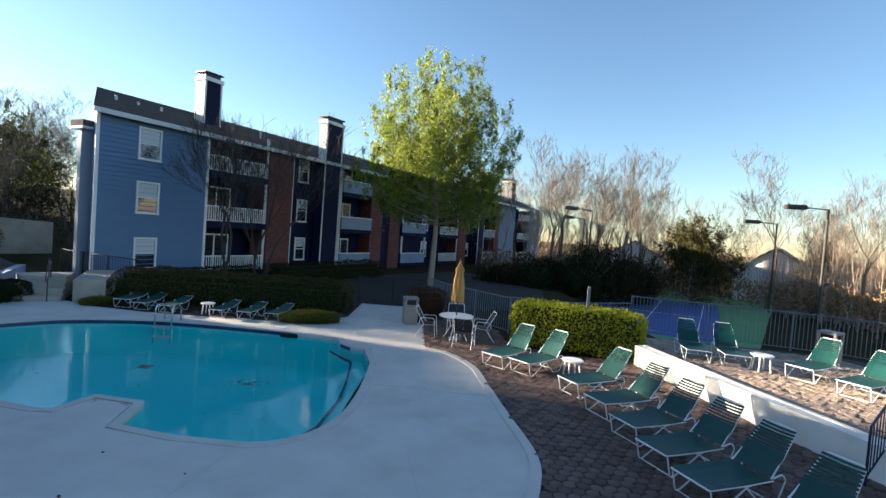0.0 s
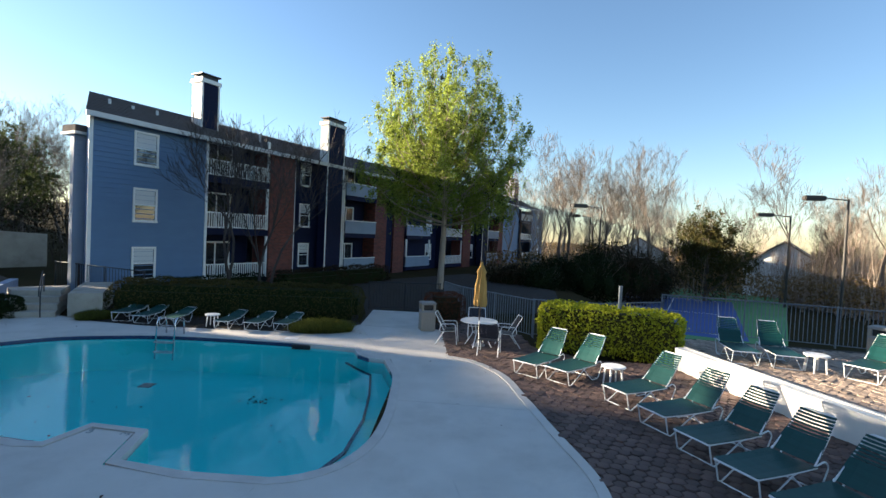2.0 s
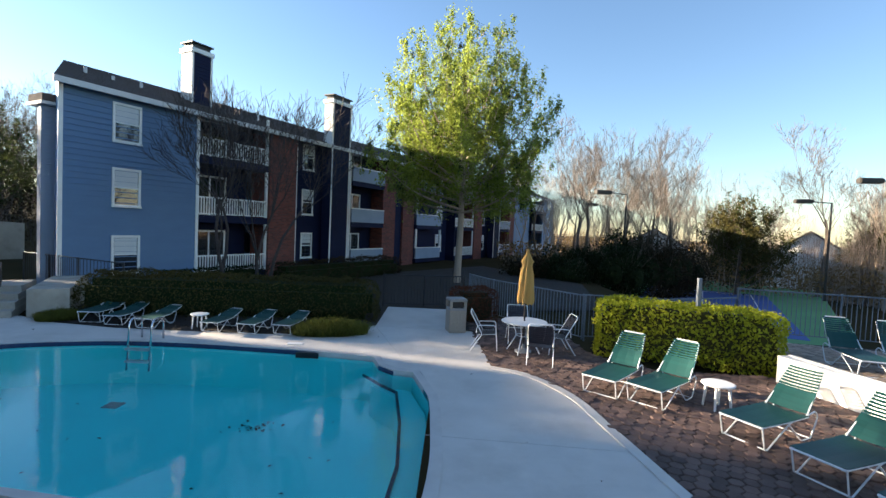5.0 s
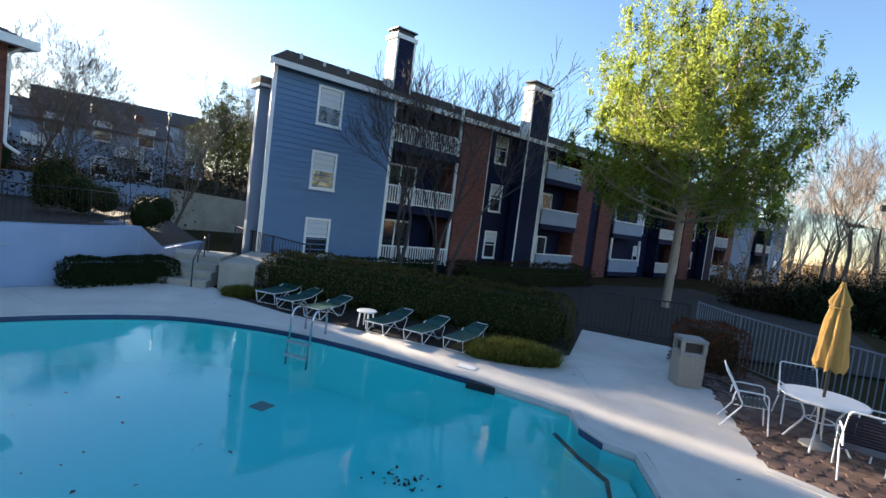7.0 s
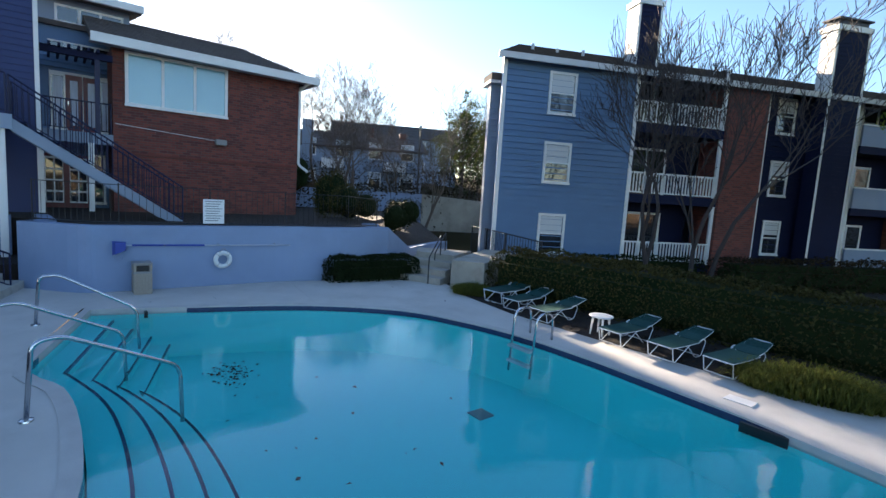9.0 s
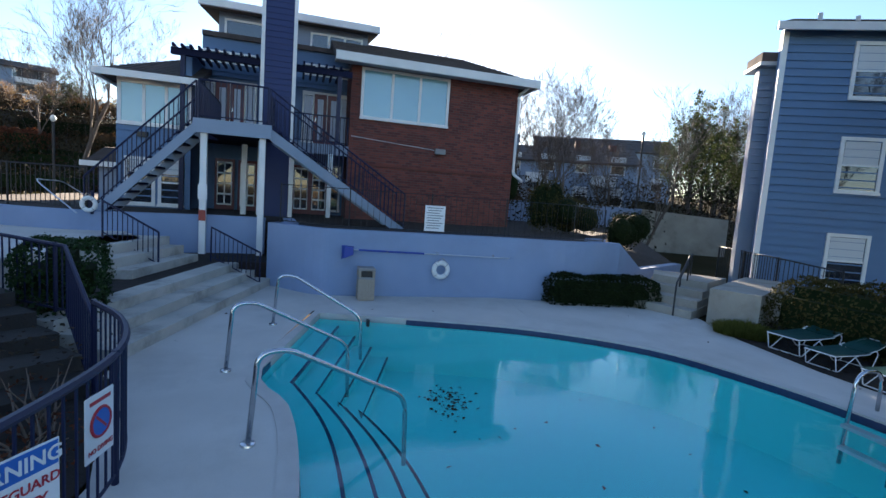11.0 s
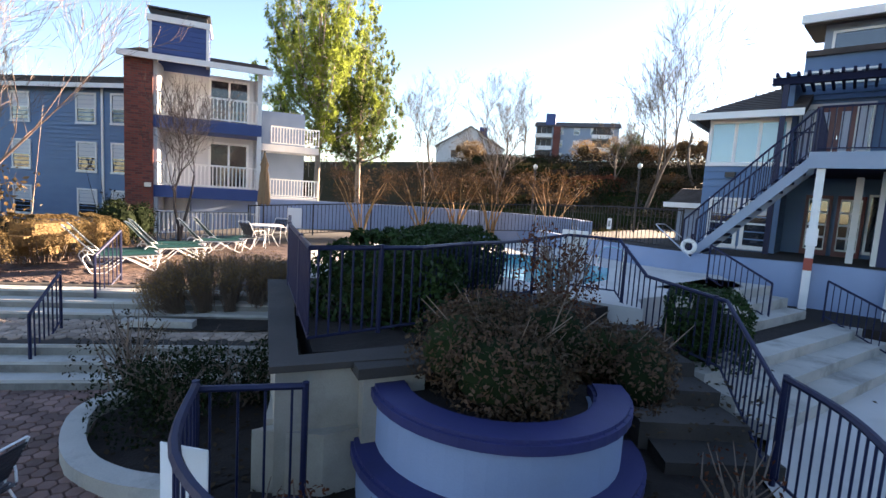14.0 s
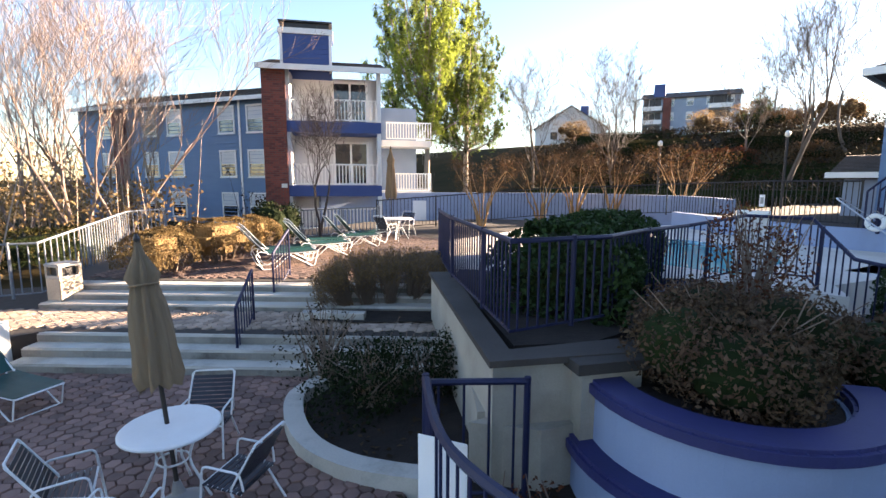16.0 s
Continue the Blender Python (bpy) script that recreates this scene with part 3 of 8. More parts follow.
# white retaining wall of the terrace
WALL_LINE = spline([(5.75, 12.75, 0), (5.85, 12.2, 0), (6.2, 10.6, 0), (6.6, 8.9, 0), (7.05, 7.2, 0), (7.5, 4.5, 0), (6.2, 1.0, 0), (4.0, -2.2, 0), (0.5, -4.2, 0), (-3.8, -3.15, 0)], 6)
part("wall_terrace", strip([p.to_tuple() for p in WALL_LINE], -0.34, -0.1, L1 + 0.20), "wall_white", None, "curved off-white stucco retaining wall", kind="structure", category="wall")
part("trim", strip([p.to_tuple() for p in WALL_LINE], -0.10, L1 + 0.20, L1 + 0.215), "wall_white", None, "thin cap on the curved wall", kind="structure", category="trim")

E_S, N_S = Vector((0.76, -0.65)), Vector((-0.65, -0.76))     # along a flight, and up it
def flight(name, foot, length, rises, tread, z0, rise, label, left=0.0):
    """Straight concrete steps: foot is the right end of the lowest riser."""
    st = thing(name, label, "steps")
    for k in range(rises):
        o = Vector(foot) + N_S * tread * k
        a, b = o, o + E_S * length
        c, d = b + N_S * (tread * (rises - k) + 0.05), a + N_S * (tread * (rises - k) + 0.05)
        bm = prism(BM(), [a, b, c, d], z0 + rise * k, z0 + rise * (k + 1))
        bmesh.ops.bevel(bm, geom=[e for e in bm.edges if all(v.co.z > z0 + rise * (k + 1) - 1e-4 for v in e.verts)], offset=0.015, segments=2, affect="EDGES")
        part("tread", bm, "step", st)
        # thin darker facing paints the shade and stains of the riser
        f = -N_S * 0.004
        part("riser", prism(BM(), [a + f, b + f, b, a], z0 + rise * k + 0.002, z0 + rise * (k + 1) - 0.028), "riser", st, "stained riser, greyed as painted shade")
    return st


flight("stone_steps", (-7.92, 0.75), 5.5, 3, 0.24, 0.0, 0.1135, "three wide weathered off-white concrete steps up from the patio")
flight("stone_steps", (-8.85, -0.55), 6.3, 3, 0.24, L1 - 0.01, 0.10, "three wide stained concrete steps to the upper terrace")
TERRACE2 = [tuple(Vector((-8.85, -0.55)) + N_S * 0.75 + E_S * s) for s in (-1.0, 6.3)] + [(-4.6, -6.6), (-6.5, -8.6), (-9.5, -10.2), (-14, -12.2), (-19, -10.5), (-22, -6), (-21, -4), (-13, -2.6)]
part("pavement", prism(BM(), TERRACE2, -0.5, L2), "joint", None, "upper paved terrace", kind="structure", category="terrace")

# ---- retaining wall, clubhouse terrace ----
RW = [(-15.75, 6.35), (-14.75, 7.3), (-14.62, 8.2), (-14.55, 11.4), (-14.3, 13.2), (-14.6, 14.6)]
part("wall_pool", strip([p.to_tuple() for p in spline([(x, y, 0) for x, y in RW], 6)], 0.30, -0.1, 1.38), "stucco", None, "pale blue stucco retaining wall along the pool deck", kind="structure", category="wall")
CT = [(-16.0, 6.62), (-14.95, 7.35), (-14.8, 8.2), (-14.75, 11.4), (-14.5, 13.2), (-14.85, 14.3), (-17.6, 15.6), (-24, 22), (-40, 24), (-40, -2), (-19.2, -2), (-18.0, -0.6), (-17.1, 1.2), (-16.82, 2.5), (-17.05, 3.7), (-17.5, 4.9), (-17.5, 6.5)]
part("terrace_club", prism(BM(), CT, -0.5, 1.30), "mulch", None, "dark mulched terrace below the clubhouse", kind="structure", category="terrace")
part("wall_pool", strip([(-15.78, 6.38), (-16.3, 6.75), (-17.75, 6.6)], -0.26, 0.1, 1.38), "stucco", None, "pale blue end of the retaining wall", kind="structure", category="wall")
part("wall_pool", strip([(-14.62, 14.62), (-15.6, 16.1), (-18.1, 19.8)], 0.28, -0.1, [1.36, 0.62, 0.5]), "stucco", None, "pale blue sloping end of the retaining wall", kind="structure", category="wall")
part("terrace_club", prism(BM(), [(-14.85, 14.3), (-14.9, 14.65), (-15.8, 16.1), (-18.3, 19.8), (-24.0, 21.9), (-17.6, 15.6)], -0.4, [1.29, 1.28, 0.55, 0.42, 1.28, 1.29]), "mulch", None, "mulched slope beside the corner steps", kind="structure", category="bed")
# sloping wing wall with small steps
for k in range(4):
    part("trim", B(-16.0 - 0.3 * k, -15.7 - 0.3 * k, 14.5 + 0.3 * k, 14.95 + 0.3 * k, -0.1, 1.38 - 0.12 * k), "stucco", None, "stepped end of the blue wall", kind="structure", category="trim")

# steps from the deck towards the upper pool
side = thing("stone_steps", "broad pale concrete steps rising from the pool deck", "steps")
p0, p1 = Vector((-10.75, 5.0)), Vector((-15.7, 6.45))
up = Vector((-0.28, -0.96))
for k in range(3):
    a, b = p0 + up * 0.36 * k, p1 + up * 0.36 * k
    bm = prism(BM(), [a, b, p1 + up * 1.6, p0 + up * 1.6], 0.15 * k - 0.02, 0.15 * (k + 1))
    part("tread", bm, "step", side)
part("terrace_bed", prism(BM(), [(-11.1, 4.0), (-15.9, 5.35), (-15.95, 6.4), (-16.3, 6.7), (-17.8, 6.6), (-18.2, 4.2), (-15.6, 3.7), (-12.0, 2.9)], -0.3, 0.455), "mulch", None, "dark mulch bed between the steps", kind="structure", category="bed")
UP = 0.95
part("pavement", prism(BM(), [(-11.5, 3.4), (-12.2, 3.1), (-15.4, 4.0), (-17.0, 3.2), (-18.9, 3.0), (-19.2, -2.4), (-15.5, -4.5), (-11, -3.6), (-9.0, -1.0), (-11.2, 1.8)], -0.4, UP), "concrete", None, "upper pool deck of pale concrete", kind="structure", category="pavement")
part("water", prism(BM(), [(-12.0, 0.4), (-11.9, 2.0), (-13.6, 2.1), (-15.2, 1.5), (-15.6, -0.4), (-14.4, -1.8), (-12.6, -1.4)], UP + 0.004, UP + 0.01), mat("shallow aqua water", (0.10, 0.52, 0.58), (0.09, 0.46, 0.53), 0.8, 0.05), None, "turquoise water of the small upper pool", kind="structure", category="water")
part("wall_upper", strip([p.to_tuple() for p in spline([(-17.35, 6.2, 0), (-17.3, 4.9, 0), (-16.85, 3.7, 0), (-16.62, 2.5, 0), (-16.9, 1.2, 0), (-17.8, -0.6, 0), (-19.0, -2.4, 0)], 6)], -0.26, 0.3, UP + 0.42), "stucco", None, "low curved pale blue wall round the upper pool", kind="structure", category="wall")
st2 = thing("stone_steps", "short concrete steps beside the upper pool", "steps")
for k in range(3):
    part("tread", prism(BM(), [(-13.6 - 0.1 * k, 4.35 - 0.3 * k), (-15.9 - 0.1 * k, 4.95 - 0.3 * k), (-15.95, 3.3), (-13.6, 2.9)], 0.44 + 0.16 * k, 0.44 + 0.17 * (k + 1)), "step", st2)
# garden steps by the fence
st3 = thing("stone_steps", "narrow leaf-strewn stone steps beside the round planter", "steps")
for k in range(5):
    y = 4.75 - 0.32 * k
    part("tread", prism(BM(), [(-9.9 - 0.28 * k, y + 0.45), (-10.25 - 0.28 * k, y + 0.1), (-9.75 - 0.28 * k, y - 0.75), (-9.2 - 0.28 * k, y - 0.35)], -0.1, 0.13 + 0.16 * k), "stone", st3)

# ---- planters ----
bed = sheet([(-6.0, 4.3), (-5.75, 3.4), (-6.3, 2.2), (-6.9, 1.2), (-7.7, 0.6), (-8.4, 0.1), (-11, 1.8), (-11.5, 3.2), (-10.2, 4.8), (-9.2, 5.3), (-8.2, 5.6), (-7.2, 5.45), (-6.6, 5.15)], [], 0.02, "ground", "mulch", label="dark bark mulch bed inside the curved fence", category="bed", kind="structure")
part("wall_planter", strip([(-8.55, -0.35), (-6.95, 2.28), (-7.75, 2.62)], -0.26, -0.1, 0.98), "cream", None, "cream stucco planter wall with a corner", kind="structure", category="wall")
part("trim", strip([(-8.60, -0.38), (-6.92, 2.31), (-7.78, 2.67)], -0.31, 0.98, 1.03), "stone", None, "dark stone coping of the planter wall", kind="structure", category="trim")
part("ground", prism(BM(), [(-8.6, -0.3), (-7.2, 2.1), (-7.8, 2.45), (-9.4, 2.5), (-11.3, 3.0), (-11.2, 1.8), (-9.2, -0.9)], 0, 0.94), "mulch", None, "raised planting bed of dark soil", kind="structure", category="bed")
part("wall_planter", strip([(-8.0, 0.5), (-6.75, 2.15)], 0.36, -0.05, 0.52), "cream", None, "low stained cream ledge", kind="structure", category="wall")
part("wall_planter", prism(BM(), [(-6.62, 2.2), (-6.95, 2.62), (-7.35, 2.75), (-7.2, 2.3)], -0.05, 0.50), "cream", None, "stained end block of the ledge", kind="structure", category="wall")
CX, CY = -8.02, 3.40
for R, z, nm in ((1.08, 0.43, "lower"), (0.95, 0.885, "upper")):
    arc = [(CX + R * math.cos(radians(a)), CY + R * math.sin(radians(a))) for a in range(-42, 134, 8)]
    arc_b = [(CX + (R - 0.26) * math.cos(radians(a)), CY + (R - 0.26) * math.sin(radians(a))) for a in range(-42, 134, 8)]
    part("wall_planter", strip(arc, 0.26, -0.1, z - 0.09), "stucco", None, "curved pale blue %s planter wall" % nm, kind="structure", category="wall")
    arc2 = [(CX + (R + 0.05) * math.cos(radians(a)), CY + (R + 0.05) * math.sin(radians(a))) for a in range(-44, 136, 8)]
    bm = strip(arc2, 0.28, z - 0.09, z)
    bmesh.ops.bevel(bm, geom=[e for e in bm.edges if all(v.co.z > z - 1e-4 for v in e.verts)], offset=0.025, segments=2, affect="EDGES")
    part("trim", bm, "blue_cap", None, "rounded royal blue cap of the planter", kind="structure", category="trim")
    part("ground", prism(BM(), arc_b + [(CX - 0.7, CY + 0.7), (CX - 0.5, CY - 0.7)], -0.05, z - 0.10), "mulch", None, "soil in the round planter", kind="structure", category="bed")
part("wall_planter", prism(BM(), [(-7.3, 2.55), (-7.15, 2.8), (-7.6, 3.0), (-7.85, 2.75)], -0.05, 0.94), "cream", None, "pale pier where planter and wall meet", kind="structure", category="wall")
part("trim", prism(BM(), [(-7.25, 2.48), (-7.08, 2.82), (-7.62, 3.08), (-7.92, 2.75)], 0.94, 1.02), "stone", None, "slab cap on the pier", kind="structure", category="trim")
# white kerb of the patio bed
kerb = spline([(-6.55, 0.0, 0), (-6.2, 0.18, 0), (-6.0, 0.62, 0), (-5.94, 1.08, 0), (-6.04, 1.47, 0), (-6.22, 1.76, 0), (-6.4, 1.98, 0)], 5)
part("trim", strip([p.to_tuple() for p in kerb], -0.18, -0.03, 0.13), "step", None, "curved white concrete kerb round a planting bed", kind="structure", category="kerb")
sheet([(-6.6, -0.02), (-6.2, 0.2), (-5.99, 0.62), (-5.93, 1.08), (-6.04, 1.48), (-6.38, 1.98), (-7.0, 2.0), (-8.0, 0.7), (-7.0, 0.05)], [], 0.03, "ground", "mulch", label="dark soil bed behind the kerb", category="bed", kind="structure")
part("trim", strip([(-6.9, -1.6), (-7.55, -1.0)], 0.16, L1, L1 + 0.12), "step", None, "short white kerb on the middle terrace", kind="structure", category="kerb")
sheet([(-7.4, -1.0), (-6.95, -1.45), (-7.1, -1.75), (-9.2, -1.0), (-8.7, 0.0)], [], L1 + 0.035, "ground", "mulch", label="soil strip on the middle terrace", category="bed", kind="structure")
# mulch beds on the far side of the pool
sheet([(-4.9, 14.7), (-7.0, 14.55), (-9.5, 14.5), (-11.2, 14.75), (-12.4, 15.6), (-12.4, 19), (-3.4, 19.5), (-3.3, 16.3)], [], 0.012, "ground", "mulch", label="bark mulch under the far loungers and hedge", category="bed", kind="structure")
sheet([(-0.9, 16.2), (0.2, 15.6), (0.0, 18.6), (-0.9, 19.4)], [], 0.01, "ground", "mulch", label="reddish mulch by the gate path", category="bed", kind="structure")
sheet([(-6.5, 19.6), (-3.4, 19.55), (0.0, 19.6), (4.5, 21), (6.0, 30), (1.0, 40), (-6.0, 30)], [], 0.0, "ground", "mulch", label="dark leaf mulch under the big evergreen", category="bed", kind="structure")
# step block at the far corner
blk = thing("stone_steps", "pale concrete corner steps with a side wall", "steps")
for k in range(4):
    part("tread", prism(BM(), [(-12.55 - 0.42 * k * 0.55, 15.0 + 0.42 * k * 0.83), (-13.75 - 0.42 * k * 0.55, 14.5 + 0.42 * k * 0.83), (-15.2, 16.2), (-14.0, 17.4)], -0.05, 0.17 * (k + 1)), "cream", blk)
part("side_wall", strip([(-12.25, 15.1), (-13.9, 17.9)], -0.9, -0.05, 0.74), "cream", blk, "off-white side wall")

# ---- courts ----
CZ = -1.12
part("pavement", prism(BM(), [(4.5, 24.0), (13.5, 20.4), (15.3, 22.9), (29, 43.3), (24, 49), (13, 47.5)], CZ - 0.3, CZ), "court_green", None, "green surround of a sport court", kind="structure", category="court")
part("pavement", prism(BM(), [(6.6, 25.6), (13.4, 22.7), (21.6, 38.6), (14.6, 42.0)], CZ, CZ + 0.01), "court_blue", None, "blue playing court", kind="structure", category="court")
for p, q in (((7.6, 26.2), (12.8, 24.0)), ((12.8, 24.0), (20.4, 38.3)), ((7.6, 26.2), (14.9, 40.8)), ((10.3, 25.1), (17.6, 39.6)), ((11.2, 33.4), (16.6, 31.1)), ((14.9, 40.8), (20.4, 38.3))):
    part("trim", strip([p, q], 0.06, CZ + 0.01, CZ + 0.014), "sign_white", None, "white court line", kind="structure", category="line")

# ---- buildings ----
def brick_wall_mat():
    m = mat("red brick courses", (0.15, 0.045, 0.03), rough=0.85)
    nt = m.node_tree
    bs = nt.nodes["Principled BSDF"]
    tc = nt.nodes.new("ShaderNodeTexCoord")
    sp = nt.nodes.new("ShaderNodeSeparateXYZ")
    nt.links.new(tc.outputs["Object"], sp.inputs[0])
    ad = nt.nodes.new("ShaderNodeMath")
    nt.links.new(sp.outputs["X"], ad.inputs[0])
    nt.links.new(sp.outputs["Y"], ad.inputs[1])
    cb = nt.nodes.new("ShaderNodeCombineXYZ")
    nt.links.new(ad.outputs[0], cb.inputs["X"])
    nt.links.new(sp.outputs["Z"], cb.inputs["Y"])
    br = nt.nodes.new("ShaderNodeTexBrick")
    br.inputs["Scale"].default_value = 1.0
    br.inputs["Brick Width"].default_value, br.inputs["Row Height"].default_value = 0.22, 0.078
    br.inputs["Mortar Size"].default_value, br.inputs["Mortar Smooth"].default_value, br.inputs["Bias"].default_value = 0.009, 0.3, -0.1
    br.inputs["Color1"].default_value = (0.20, 0.052, 0.036, 1)
    br.inputs["Color2"].default_value = (0.085, 0.026, 0.023, 1)
    br.inputs["Mortar"].default_value = (0.115, 0.072, 0.062, 1)
    nt.links.new(cb.outputs[0], br.inputs["Vector"])
    nz = nt.nodes.new("ShaderNodeTexNoise")
    nz.inputs["Scale"].default_value, nz.inputs["Detail"].default_value = 0.9, 7
    nt.links.new(tc.outputs["Object"], nz.inputs["Vector"])
    hs = nt.nodes.new("ShaderNodeHueSaturation")
    rg = nt.nodes.new("ShaderNodeMapRange")
    rg.inputs["To Min"].default_value, rg.inputs["To Max"].default_value = 0.65, 1.35
    nt.links.new(nz.outputs["Fac"], rg.inputs["Value"])
    nt.links.new(rg.outputs[0], hs.inputs["Value"])
    nt.links.new(br.outputs["Color"], hs.inputs["Color"])
    nt.links.new(hs.outputs["Color"], bs.inputs["Base Color"])
    bp = nt.nodes.new("ShaderNodeBump")
    bp.inputs["Strength"].default_value, bp.inputs["Distance"].default_value, bp.invert = 0.6, 0.012, True
    nt.links.new(br.outputs["Fac"], bp.inputs["Height"])
    nt.links.new(bp.outputs["Normal"], bs.inputs["Normal"])
    return m


M["brickwork"] = brick_wall_mat()
# bright sky reflection painted into the pane colour
M["glass_sky"] = mat("window glass coloured as reflected sky", (0.22, 0.42, 0.50), (0.19, 0.37, 0.45), 0.8, 0.06, spec=1.0)
M["siding_navy"] = mat("deep navy siding", (0.016, 0.030, 0.115), (0.013, 0.024, 0.095), 1, 0.6, bump=0.1)
M["siding_royal"] = mat("royal blue siding", (0.03, 0.07, 0.22), (0.025, 0.055, 0.18), 1, 0.6, bump=0.1)


def put(ob, m):
    if m is not None:
        ob.matrix_local = m
    return ob


def siding(parent, x0, x1, z0, z1, y=0.0, m=None, material="siding", course=0.2, depth=0.25, name="wall"):
    """A lap-sided wall with real overlapping courses on its front (-y) and a plain back."""
    bm = BM()
    n = max(1, round((z1 - z0) / course))
    c = (z1 - z0) / n
    for i in range(n):
        a = z0 + i * c
        v = [bm.verts.new(p) for p in ((x0, y - 0.036, a), (x1, y - 0.036, a), (x1, y, a + c), (x0, y, a + c))]
        bm.faces.new(v)
        w = [bm.verts.new(p) for p in ((x0, y, a), (x1, y, a))]
        bm.faces.new((w[0], w[1], v[1], v[0]))
    box(bm, x0, x1, y + 0.003, y + depth, z0, z1)
    bmesh.ops.remove_doubles(bm, verts=bm.verts, dist=0.0008)
    return put(part(name, bm, material, parent), m)


def window(parent, x, z, w, h, y=0.0, m=None, mid=True, cols=1, blind=0.5, trim=0.09, glass="glass", mat_trim="white", inside="blind"):
    """A framed window: a ring of trim standing proud of the wall, sash bars, sill, panes and blind."""
    bm = BM()
    rings = []
    for yy in (y - 0.06, y + 0.02):
        for k in (trim, 0.0):
            rings.append([bm.verts.new(v) for v in ((x - k, yy, z - k), (x + w + k, yy, z - k), (x + w + k, yy, z + h + k), (x - k, yy, z + h + k))])
    for r0, r1 in ((0, 1), (1, 3), (3, 2), (2, 0)):
        for i in range(4):
            j = (i + 1) % 4
            bm.faces.new((rings[r0][i], rings[r0][j], rings[r1][j], rings[r1][i]))
    win = put(part("window", bm, mat_trim, parent), m)
    part("sill", B(x - trim - 0.02, x + w + trim + 0.02, y - 0.085, y - 0.062, z - trim - 0.02, z - trim + 0.05), mat_trim, win)
    if mid:
        part("sash_bar", B(x, x + w, y - 0.045, y - 0.024, z + h * 0.5 - 0.025, z + h * 0.5 + 0.025), mat_trim, win)
    for i in range(1, cols):
        xx = x + w * i / cols
        part("mullion", B(xx - 0.04, xx + 0.04, y - 0.05, y - 0.024, z, z + h), mat_trim, win)
    for i in range(cols):
        p0, p1 = x + w * i / cols, x + w * (i + 1) / cols
        part("pane", B(p0, p1, y - 0.030, y - 0.026, z, z + h), glass, win, "reflecting glass pane")
    if blind:
        part("blind", B(x + 0.02, x + w - 0.02, y - 0.034, y - 0.031, z + h * (1 - blind), z + h - 0.01), inside, win, "closed white blind")
    return win


def railing(parent, x0, x1, z, h=0.85, y=0.0, m=None, material="white", step=0.13, name="railing", r=0.02):
    top = put(part(name, B(x0, x1, y - 0.04, y + 0.04, z + h - 0.06, z + h), material, parent), m)
    part("bottom_rail", B(x0, x1, y - 0.025, y + 0.025, z + 0.06, z + 0.11), material, top)
    n = max(2, int((x1 - x0) / step))
    me = None
    for i in range(n + 1):
        if me is None:
            me = part("baluster", B(-r, r, y - r, y + r, z + 0.11, z + h - 0.06), material, top)
            ob = me
        else:
            ob = new("baluster", me.data)
            ob.parent = top
        ob.location.x = x0 + r + (x1 - x0 - 2 * r) * i / n
    return top


def slab(parent, name, material, x0, x1, y0, y1, z0, z1, m=None, label=""):
    return put(part(name, B(x0, x1, y0, y1, z0, z1), material, parent, label), m)


def chimney(parent, x0, x1, y0, y1, z0, z1, m=None, face="siding_dark", side="white"):
    bm = BM()
    n = int((z1 - z0) / 0.16)
    c = (z1 - z0) / n
    last = None
    for i in range(n):
        lo_z = z0 + i * c
        pts = [(x0, y0), (x1, y0), (x1, y1), (x0, y1)]
        lo = [bm.verts.new((px + (0.018 if px == x1 else -0.018), py + (0.018 if py == y1 else -0.018), lo_z)) for px, py in pts]
        hi = [bm.verts.new((px, py, lo_z + c)) for px, py in pts]
        for k in range(4):
            bm.faces.new((lo[k], lo[(k + 1) % 4], hi[(k + 1) % 4], hi[k]))
            if last:
                bm.faces.new((last[k], last[(k + 1) % 4], lo[(k + 1) % 4], lo[k]))
        last = hi
    ch = put(part("chimney", bm, face, parent, "boxed chimney clad in navy siding"), m)
    for px in (x0 - 0.03, x1 - 0.07):
        part("trim", B(px, px + 0.1, y0 - 0.035, y0 - 0.02, z0, z1), "white", ch, "white corner board")
    part("side", B(x0 - 0.03, x0 - 0.024, y0, y1, max(z0, z1 - 2.6), z1), "soffit" if side == "white" else side, ch, "pale side panel")
    part("cap", B(x0 - 0.08, x1 + 0.08, y0 - 0.08, y1 + 0.08, z1 - 0.2, z1), "white", ch, "white chimney cap")
    part("cowl", B(x0 + 0.05, x1 - 0.05, y0 + 0.05, y1 - 0.05, z1, z1 + 0.22), "black", ch, "black metal cowl")
    part("cowl", B(x0 - 0.06, x1 + 0.06, y0 - 0.06, y1 + 0.06, z1 + 0.22, z1 + 0.28), "black", ch, "black metal lid")
    return ch


def roof(parent, quad_pairs, m=None, thick=0.14, name="roof", rows=14):
    """Shingled slopes with stepped courses: each slope given by eave corners and ridge corners."""
    for e0, e1, r1, r0 in quad_pairs:
        bm = BM()
        e0, e1, r1, r0 = (Vector(v) for v in (e0, e1, r1, r0))
        nrm = (e1 - e0).cross(r0 - e0).normalized()
        if nrm.z < 0:
            nrm = -nrm
        prof = [(0.0, -thick)]
        for i in range(rows):
            prof += [(i / rows, 0.03), ((i + 1) / rows, 0.005)]
        prof.append((1.0, -thick))
        side_a = [bm.verts.new(e0.lerp(r0, s) + nrm * d) for s, d in prof]
        side_b = [bm.verts.new(e1.lerp(r1, s) + nrm * d) for s, d in prof]
        k = len(prof)
        for i in range(k):
            j = (i + 1) % k
            bm.faces.new((side_a[i], side_b[i], side_b[j], side_a[j]))
        bm.faces.new(side_a), bm.faces.new(side_b[::-1])
        last = put(part(name, bm, "shingle", parent, "brown asphalt shingle roof slope"), m)
    return last


